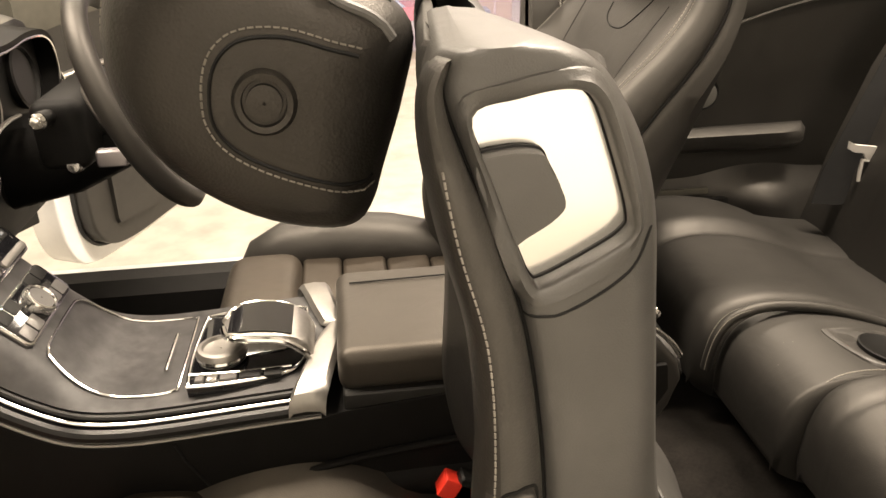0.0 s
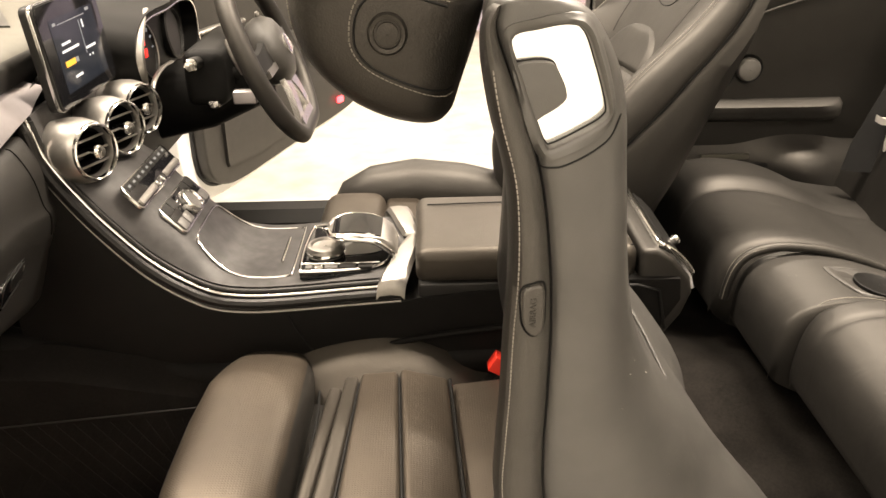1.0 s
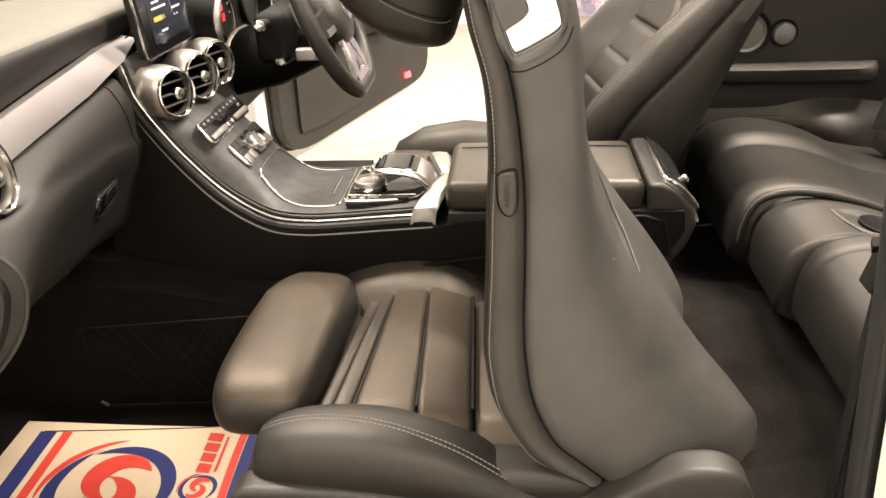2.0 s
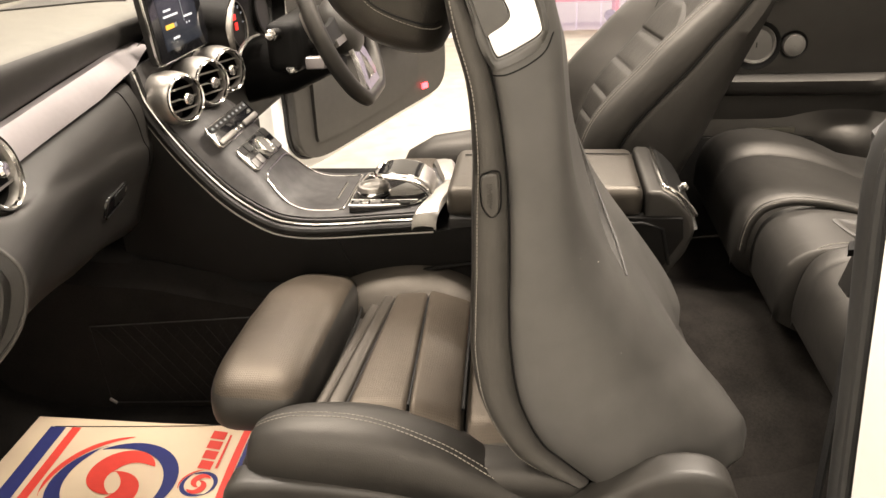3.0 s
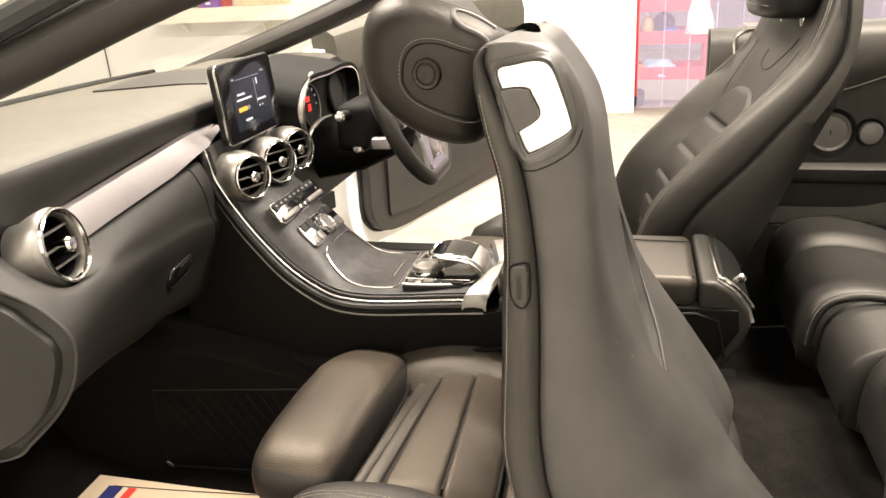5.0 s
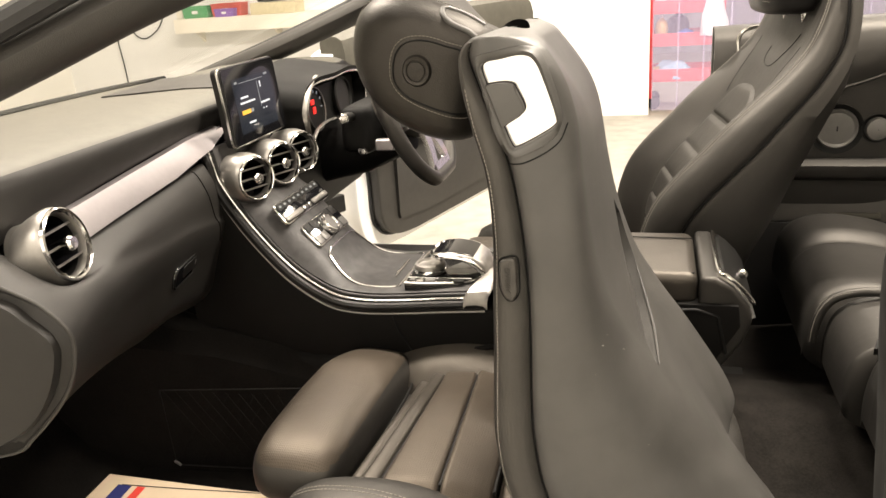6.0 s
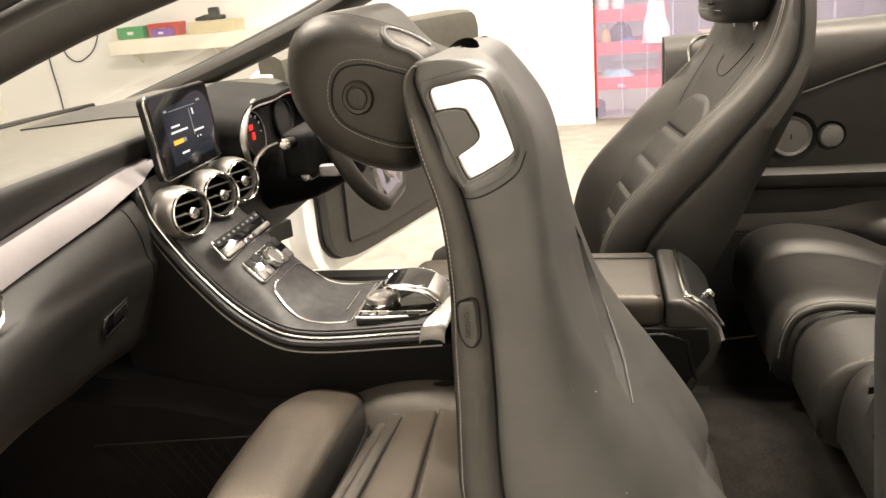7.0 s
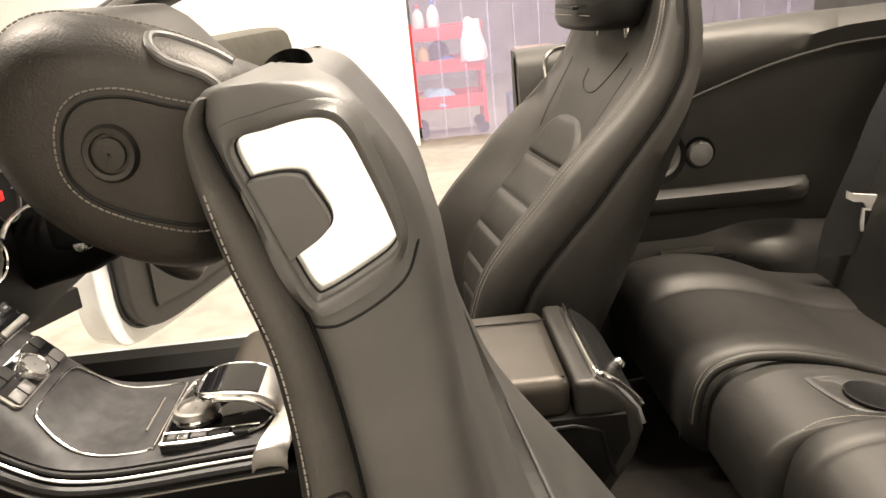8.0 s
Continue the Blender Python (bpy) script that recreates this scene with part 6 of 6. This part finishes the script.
pl = [(x + 0.026, y, z - 0.004 - 0.014 * max(0.0, min(1.0, (x - 1.18) / 0.15))) for x, y, z in ((0.998, 0.058, 0.50), (1.000, 0.055, 0.53), (1.008, 0.054, 0.562), (1.024, 0.054, 0.586), (1.05, 0.053, 0.600), (1.09, 0.052, 0.606), (1.15, 0.048, 0.601), (1.22, 0.042, 0.587), (1.30, 0.036, 0.566), (1.40, 0.03, 0.546), (1.5, 0.03, 0.53))]
part("cushion_piping", tube(smooth_line(pl, 50), 0.0085, 12), REAR_LEATHER, rear)
for off in (-0.0065, 0.0065):
    part("piping_stitching", stitches(smooth_line([(x - 0.0055, y + off, z + 0.0035) for x, y, z in pl[:6]], 30), 0.0046, 0.0034, 0.0009), THREAD, rear)
lp = [(x + 0.024, y, z - 0.003) for x, y, z in ((1.050, -0.122, 0.50), (1.053, -0.122, 0.54), (1.064, -0.122, 0.568), (1.084, -0.121, 0.586), (1.11, -0.120, 0.594), (1.15, -0.119, 0.594), (1.20, -0.118, 0.585))]
part("cushion_stitching", stitches(smooth_line([(x - 0.002, y - 0.004, z + 0.004) for x, y, z in lp], 40), 0.0055, 0.0042, 0.0013), THREAD, rear)
TRAY = smooth_line([(1.160, -0.016, 0), (1.185, -0.002, 0), (1.25, 0.000, 0), (1.33, -0.002, 0), (1.40, -0.03, 0), (1.40, -0.085, 0), (1.33, -0.108, 0), (1.24, -0.108, 0), (1.185, -0.098, 0)], 44, True)
def tray_z(x):
    return rear_top(x, 0.028) - 0.0125


part("cup_tray", loft([[(p.x + (1.275 - p.x) * k, p.y + (-0.054 - p.y) * k, tray_z(p.x + (1.275 - p.x) * k) + dz) for p in TRAY] for k, dz in ((-0.02, -0.006), (0.0, 0.0015), (0.05, 0.003), (0.10, 0.0015), (0.2, -0.003), (0.6, -0.005), (0.95, -0.005))]), SOFT, rear, "black plastic cup tray", 60)
# Flat black discs: the darkness of the cup wells is put into the colour.
for wx in (1.238, 1.324):
    part("cup_well_shade", lathe([(0.041, -0.006), (0.0425, 0.002), (0.040, 0.0032), (0.037, 0.0016), (0.001, 0.0012)], pose(wx, -0.056, tray_z(wx) + 0.001, 0, 10, 0), 32, cap=False), BLACK, rear)
for y0, y1 in ((0.06, 0.56), (-0.56, -0.06)):
    part("seat_back", loft([[(x, y0 + k, z), (x - 0.03, (y0 + y1) / 2, z + 0.004), (x, y1 - k, z), (x + 0.18, y1 - k, z - 0.03), (x + 0.18, y0 + k, z - 0.03)] for x, z, k in ((1.46, 0.50, 0.0), (1.50, 0.66, 0.0), (1.56, 0.84, 0.0), (1.61, 0.98, 0.02), (1.64, 1.02, 0.06))]), LEATHER, rear, "", 60)
bolt = part("belt_anchor", lathe([(0.030, -0.02), (0.032, 0.008), (0.020, 0.017), (0.001, 0.018)], pose(1.470, 0.362, 0.512, 35, -30, 0), 20), HARD, rear)
part("anchor_bolt", lathe([(0.007, 0.017), (0.007, 0.022), (0.001, 0.0225)], pose(1.470, 0.362, 0.512, 35, -30, 0), 12), CHROME, bolt)

# ---- rear side trim, driver's side ----
trim = thing("rear_side_trim", (1.3, 0.62, 0.3), "black rear side trim panel with speaker and arm ledge", "trim panel")
# Added panel that keeps light from leaking in onto the rear carpet.
part("light_block_trim", box(1.06, 0.602, 0.40, 0.62, 0.016, 0.32, 0.004), TRIM, trim)
part("panel", sheet([[(x, y + 0.02 * max(0, x - 1.35), z) for x in (0.86, 1.0, 1.15, 1.3, 1.45, 1.6, 1.8)] for y, z in ((0.66, 0.36), (0.64, 0.52), (0.628, 0.60), (0.622, 0.70), (0.622, 0.80), (0.626, 0.90), (0.630, 0.96), (0.636, 1.02))], 0.03, True), REAR_LEATHER, trim)
part("belt_line_pad", loft([[(x, 0.60, zb), (x, 0.592, zb + 0.04), (x, 0.60, zt - 0.03), (x, 0.63, zt), (x, 0.70, zt), (x, 0.72, zb)] for x, zb, zt in interp(((0.86, 0.835, 1.03), (1.05, 0.860, 1.035), (1.17, 0.890, 1.04), (1.25, 0.917, 1.042), (1.37, 0.953, 1.045), (1.48, 0.975, 1.047), (1.56, 0.983, 1.047), (1.80, 0.990, 1.05)), 30)]), REAR_LEATHER, trim, "padded leather belt line", 60)
part("belt_line_piping", tube([(x, 0.597, zb + 0.004) for x, zb, zt in interp(((0.86, 0.835, 0), (1.05, 0.860, 0), (1.17, 0.890, 0), (1.25, 0.917, 0), (1.37, 0.953, 0), (1.48, 0.975, 0), (1.56, 0.983, 0), (1.80, 0.990, 0)), 30)], 0.0035, 8), LEATHER, trim)
part("ledge", loft([[(x, 0.63, z - 0.025), (x, 0.598 + k, z - 0.030), (x, 0.578 + k, z - 0.014), (x, 0.578 + k, z + 0.010), (x, 0.598 + k, z + 0.020), (x, 0.63, z + 0.020)] for x, z, k in ((1.00, 0.696, 0.015), (1.03, 0.696, 0.003), (1.20, 0.695, 0.0), (1.40, 0.694, 0.001), (1.445, 0.694, 0.006), (1.460, 0.694, 0.016), (1.468, 0.694, 0.03))]), REAR_LEATHER, trim, "arm ledge", 60)
for rx, rr in ((1.146, 0.060), (1.234, 0.034)):
    part("speaker_recess", lathe([(rr, -0.004), (rr, 0.0025), (rr * 0.9, 0.0015), (rr * 0.8, -0.002)], pose(rx, 0.6205, 0.786, 90, 0, 0), 36, cap=False), DEEP, trim)
sp = part("speaker", lathe([(0.046, -0.004), (0.0475, 0.004), (0.045, 0.0085), (0.041, 0.0075), (0.038, 0.0055), (0.001, 0.0075)], pose(1.146, 0.6205, 0.788, 90, 0, 0), 36, cap=False), GRILLE, trim, "round silver speaker grille")
part("speaker_mark", box(1.146, 0.6125, 0.788, 0.003, 0.002, 0.012), HARD, sp)
part("tweeter", lathe([(0.027, -0.004), (0.028, 0.006), (0.024, 0.012), (0.012, 0.014), (0.001, 0.0145)], pose(1.234, 0.6205, 0.785, 90, 0, 0), 30, cap=False), GRILLE, trim, "small round silver tweeter")
part("vent_slot", box(1.200, 0.597, 0.578, 0.118, 0.008, 0.014, 0.003), SOFT_TOP, trim)
swell = []
for k in range(15):
    z = 0.44 + 0.20 * k / 14
    swell.append([(0.98 + 0.66 * j / 32, 0.640 - 0.03 * (z < 0.64) * ease((0.64 - z) / 0.10) - 0.055 * math.exp(-((0.98 + 0.66 * j / 32 - 1.40 + 0.5 * (z - 0.55)) / 0.085) ** 2) * ease((0.645 - z) / 0.09), z) for j in range(33)])
part("wheel_arch_swell", sheet(swell, 0.01, True), REAR_LEATHER, trim, "", 70)

belt = thing("rear_seat_belt", (1.45, 0.56, 0.6), "black rear seat belt with a silver tongue", "seat belt")
part("webbing", sheet([[(x, y, z), (x + 0.04, y - 0.012, z - 0.002), (x + 0.08, y - 0.02, z)] for x, y, z in ((1.60, 0.60, 1.00), (1.545, 0.575, 0.90), (1.484, 0.555, 0.78), (1.445, 0.545, 0.70), (1.412, 0.54, 0.62), (1.395, 0.53, 0.560))], 0.003), BELT, belt)
part("tongue_top", loft([[(1.432 + 0.092 * k / 8, 0.500 + dy, 0.684 - 0.014 * k / 8 + dz + (0.005 if k in (0, 8) else 0.0)) for dy, dz in ((-0.004, -0.008), (0.004, -0.008), (0.004, 0.007), (-0.004, 0.007))] for k in range(9)]), TONGUE, belt, "pale plastic belt tongue")
part("tongue_neck", prism([(1.462, 0.675), (1.494, 0.670), (1.486, 0.655), (1.472, 0.657)], 0.497, 0.503, "y", 0.001), TONGUE, belt)
part("tongue_loop", tube([(x, 0.500, z) for x, z in ((1.466, 0.656), (1.490, 0.653), (1.491, 0.630), (1.490, 0.612), (1.466, 0.615), (1.465, 0.634))], 0.0042, 8, closed=True), TONGUE, belt)
belt.location += Vector((0.012, -0.085, 0.036))
fbelt = thing("front_seat_belt", (0.97, -0.6, 0.5), "black passenger seat belt hanging beside the door jamb", "seat belt")
part("webbing", sheet([[(x, y, z), (x + 0.006, y + 0.024, z), (x + 0.012, y + 0.046, z)] for x, y, z in ((1.020, -0.655, 0.96), (1.010, -0.655, 0.86), (1.006, -0.655, 0.70), (1.008, -0.650, 0.45))], 0.003), BELT, fbelt)
part("belt_hook", loft([[(0.976, -0.672, z), (1.012, -0.668, z + 0.003), (1.012, -0.648, z + 0.003), (0.984, -0.650, z)] for z in (0.847, 0.854)]), BLACK, fbelt)
part("belt_tongue", box(0, 0, 0, 0.008, 0.030, 0.045, 0.003, m=pose(0.994, -0.652, 0.818, 0, 14, 0)), HARD, fbelt)

fbelt.location += Vector((-0.044, 0.0, -0.014))

# ---- open driver door ----
DM = Matrix.Translation((-0.40, 0.74, 0)) @ Matrix.Rotation(math.atan2(1.04, 0.53), 4, "Z")


def in_door(bm):
    bmesh.ops.transform(bm, matrix=DM, verts=bm.verts)
    return bm


outl = [(p.x, p.z) for p in smooth_line([(0.315, 0, 0.62), (0.320, 0, 0.42), (0.345, 0, 0.325), (0.40, 0, 0.292), (0.52, 0, 0.290), (0.70, 0, 0.308), (0.95, 0, 0.334), (1.18, 0, 0.356), (1.27, 0, 0.385), (1.315, 0, 0.46), (1.325, 0, 0.62), (1.325, 0, 0.85), (1.31, 0, 0.97), (1.22, 0, 1.02), (0.60, 0, 1.01), (0.30, 0, 0.985), (0.265, 0, 0.90)], 80, True)]
door = part("driver_door", in_door(prism(outl, -0.01, 0.09, "y", 0.02, 4)), PAINT, car, "open white painted driver door")
inn = [(p.x, p.z) for p in smooth_line([(0.372, 0, 0.60), (0.376, 0, 0.43), (0.395, 0, 0.372), (0.44, 0, 0.338), (0.53, 0, 0.330), (0.70, 0, 0.346), (0.95, 0, 0.372), (1.16, 0, 0.394), (1.235, 0, 0.420), (1.270, 0, 0.48), (1.275, 0, 0.62), (1.275, 0, 0.85), (1.265, 0, 0.95), (1.20, 0, 0.985), (0.60, 0, 0.985), (0.35, 0, 0.96), (0.31, 0, 0.88)], 80, True)]
part("door_trim", in_door(prism(inn, -0.060, -0.012, "y", 0.02, 4)), SOFT, door, "black inner door trim")
for hz in (0.48, 0.80):
    part("door_hinge", in_door(box(0.14, 0.035, hz, 0.30, 0.03, 0.06, 0.006)), HARD, door)
part("door_rubber", in_door(tube([(a, -0.014, b) for a, b in [(0.7 + (u - 0.7) * 1.012, 0.66 + (w - 0.66) * 1.016) for u, w in inn]], 0.006, 8, closed=True)), RUBBER, door)
part("door_top_roll", in_door(loft([[(u, -0.062, zt - 0.13), (u, -0.066, zt - 0.05), (u, -0.056, zt - 0.012), (u, -0.03, zt), (u, 0.03, zt), (u, 0.05, zt - 0.02), (u, 0.05, zt - 0.13)] for u, zt in ((0.28, 1.03), (0.5, 1.06), (0.9, 1.085), (1.22, 1.09), (1.28, 1.085), (1.30, 1.07))])), SOFT_TOP, door, "padded door top")
part("door_pocket", in_door(loft([[(u, -0.05, z0), (u, -0.072, z0 + 0.008), (u, -0.076, z1), (u, -0.05, z1 + 0.02)] for u, z0, z1 in ((0.455, 0.40, 0.60), (0.46, 0.385, 0.62), (0.6, 0.382, 0.63), (0.95, 0.425, 0.63), (1.06, 0.47, 0.62))])), SOFT, door, "", 60)
part("door_armrest", in_door(loft([[(u, -0.07, z - 0.05), (u, -0.125, z - 0.03), (u, -0.13, z), (u, -0.07, z + 0.02)] for u, z in ((0.36, 0.70), (0.5, 0.715), (0.85, 0.72), (1.0, 0.71))])), LEATHER, door, "", 60)
part("door_handle_trim", in_door(tube([(0.36, -0.06, 0.80), (0.45, -0.085, 0.815), (0.60, -0.07, 0.81)], 0.012, 10, 0.6)), SILVER, door)
GLOW = material("door_warning_light", (0.6, 0.02, 0.03), 0.3, emit=(1.0, 0.05, 0.06, 6.0))
part("door_light", in_door(box(1.105, -0.066, 0.440, 0.032, 0.012, 0.022, 0.004)), GLOW, door, "red glowing door warning light")

# ---- storage net in the passenger footwell ----
net = thing("storage_net", (-0.1, -0.215, 0.4), "black mesh storage net on the footwell side", "net")
part("net_frame", tube([(-0.22, -0.222, 0.455), (0.12, -0.205, 0.475), (0.12, -0.21, 0.29), (-0.21, -0.226, 0.285)], 0.0014, 8, closed=True), TRIM, net)
for k in range(12):
    u = k / 12 * 0.33
    part("net_cord", tube([(-0.215 + u, -0.221 + u * 0.05, 0.456), (-0.215 + min(u + 0.12, 0.33), -0.216, 0.288)], 0.0006, 5), CARPET, net)
    part("net_cord", tube([(-0.215 + u, -0.221 + u * 0.05, 0.288), (-0.215 + min(u + 0.12, 0.33), -0.216, 0.456)], 0.0006, 5), CARPET, net)
part("net_hook", box(-0.205, -0.230, 0.292, 0.016, 0.003, 0.006, 0.001, m=pose(0, 0, 0, 0, 35, 0)), SILVER, net)

# ---- printed paper mat ----
PAPER = material("cream_kraft_paper", (0.62, 0.50, 0.36), 0.75, vary=0.06, grain=12)
INK_B = material("blue_print", (0.016, 0.022, 0.125), 0.7, vary=0.08)
INK_R = material("red_print", (0.62, 0.05, 0.035), 0.7, vary=0.08)
mat = thing("paper_floor_mat", (-0.1, -0.5, 0.262), "cream paper floor mat printed in red and blue", "floor mat")
MZ = 0.281
def mat_z(x, y):
    return MZ + 0.003 * math.sin(9 * x + 4 * y) + 0.002 * math.sin(17 * y)


part("sheet", sheet([[(x, y, mat_z(x, y)) for y in [-0.76 + 0.0215 * j for j in range(21)]] for x in [-0.328 + 0.0270 * i for i in range(20)]], 0.0008), PAPER, mat)


def band(x0, x1, y0, y1, m, bend=0.0, n=8):
    left = [(x0 + bend * (k / n) ** 2, y0 + (y1 - y0) * k / n) for k in range(n + 1)]
    right = [(x1 + bend * (k / n) ** 2, y0 + (y1 - y0) * k / n) for k in range(n + 1)]
    for (a, b), (c, d) in zip(zip(left, left[1:]), zip(right, right[1:])):
        yield [a, b, d, c]


def print_cells(name, cells, m, lift=0.0012):
    bm = bmesh.new()
    for cell in cells:
        bm.faces.new([bm.verts.new((x, y, mat_z(x, y) + lift)) for x, y in cell])
    bmesh.ops.remove_doubles(bm, verts=bm.verts, dist=1e-5)
    part(name, bm, m, mat)


def arc_cells(cx, cy, a0, a1, wide0, wide1, r, n=26):
    """A crescent: its width grows from nothing to full and back."""
    out = []
    for k in range(n):
        q = []
        for j in (k, k + 1):
            u = j / n
            a = radians(a0 + (a1 - a0) * u)
            w = wide0 + (wide1 - wide0) * math.sin(math.pi * min(1, u * 1.05)) ** 0.7
            q.append(((cx + (r - w) * math.cos(a), cy + (r - w) * math.sin(a)), (cx + r * math.cos(a), cy + r * math.sin(a))))
        out.append([q[0][0], q[0][1], q[1][1], q[1][0]])
    return out


def swirl(cx, cy, r):
    """A round mark: blue and red crescents turning about one centre."""
    print_cells("blue_crescent", arc_cells(cx + r * 0.04, cy, 128, -62, 0.001, r * 0.25, r), INK_B)
    print_cells("blue_crescent", arc_cells(cx - r * 0.04, cy, 308, 118, 0.001, r * 0.25, r), INK_B)
    print_cells("red_hook", arc_cells(cx + r * 0.02, cy + r * 0.26, 20, 285, r * 0.02, r * 0.42, r * 0.54), INK_R, 0.0016)
    print_cells("red_hook", arc_cells(cx - r * 0.02, cy - r * 0.26, 200, 465, r * 0.02, r * 0.42, r * 0.54), INK_R, 0.0016)
    print_cells("red_tail", arc_cells(cx - r * 0.05, cy + r * 0.05, 95, 205, 0.001, r * 0.12, r * 1.10), INK_R, 0.0014)


print_cells("blue_band", band(-0.288, -0.257, -0.358, -0.74, INK_B, 0.035), INK_B)
print_cells("red_band", band(-0.245, -0.227, -0.357, -0.74, INK_R, 0.030), INK_R)
print_cells("red_band", band(0.088, 0.102, -0.345, -0.74, INK_R, 0.050), INK_R)
print_cells("blue_band", band(0.104, 0.142, -0.345, -0.74, INK_B, 0.045), INK_B)
swirl(-0.095, -0.495, 0.106)
swirl(0.056, -0.486, 0.031)
swirl(0.063, -0.560, 0.031)
# word mark kept as plain bars
for k in range(4):
    y0 = -0.446 + k * 0.026
    print_cells("word_bar", [[(0.037 - 0.002 * k, y0), (0.062 - 0.001 * k, y0 - 0.004), (0.062 - 0.001 * k, y0 + 0.017), (0.037 - 0.002 * k, y0 + 0.021)]], INK_R)
print_cells("word_line", [[(0.069, -0.446), (0.074, -0.446), (0.070, -0.358), (0.066, -0.358)]], INK_R)
part("fold_line", tube([(x, -0.357 + (x + 0.27) * 0.085, mat_z(x, -0.34) + 0.001) for x in (-0.28, -0.15, 0.0, 0.1, 0.17)], 0.0008, 5), RUBBER, mat)
mat.location += Vector((-0.006, 0.052, 0.0))


# ---- pale dust on the seat shell and the rear seat ----
SPECK = material("pale_dust", (0.12, 0.11, 0.095), 0.9, vary=0.3)
rnd = random.Random(11)
specks = bmesh.new()
SPOTS = [(0.704, -0.639, 0.829), (0.699, -0.646, 0.818), (0.722, -0.623, 0.803), (0.753, -0.641, 0.686), (0.691, -0.658, 0.786), (1.097, -0.021, 0.583), (1.072, -0.056, 0.570), (1.108, -0.026, 0.586), (1.181, 0.112, 0.594)]
for x, y, z in SPOTS:
    if x < 0.9:
        x, y, z = shell_tree.ray_cast(Vector((x, -0.9, z)), Vector((0, 1, 0)))[0] + SEAT_SHIFT
    r = rnd.uniform(0.0006, 0.0012)
    bmesh.ops.create_icosphere(specks, subdivisions=1, radius=r, matrix=Matrix.Translation((x, y, z)) @ Matrix.Diagonal((1.0, 1.6, 0.7, 1)))
solo("dust_specks", specks, SPECK, "pale dust specks on the seat shell and rear seat", "dust", "stuff")
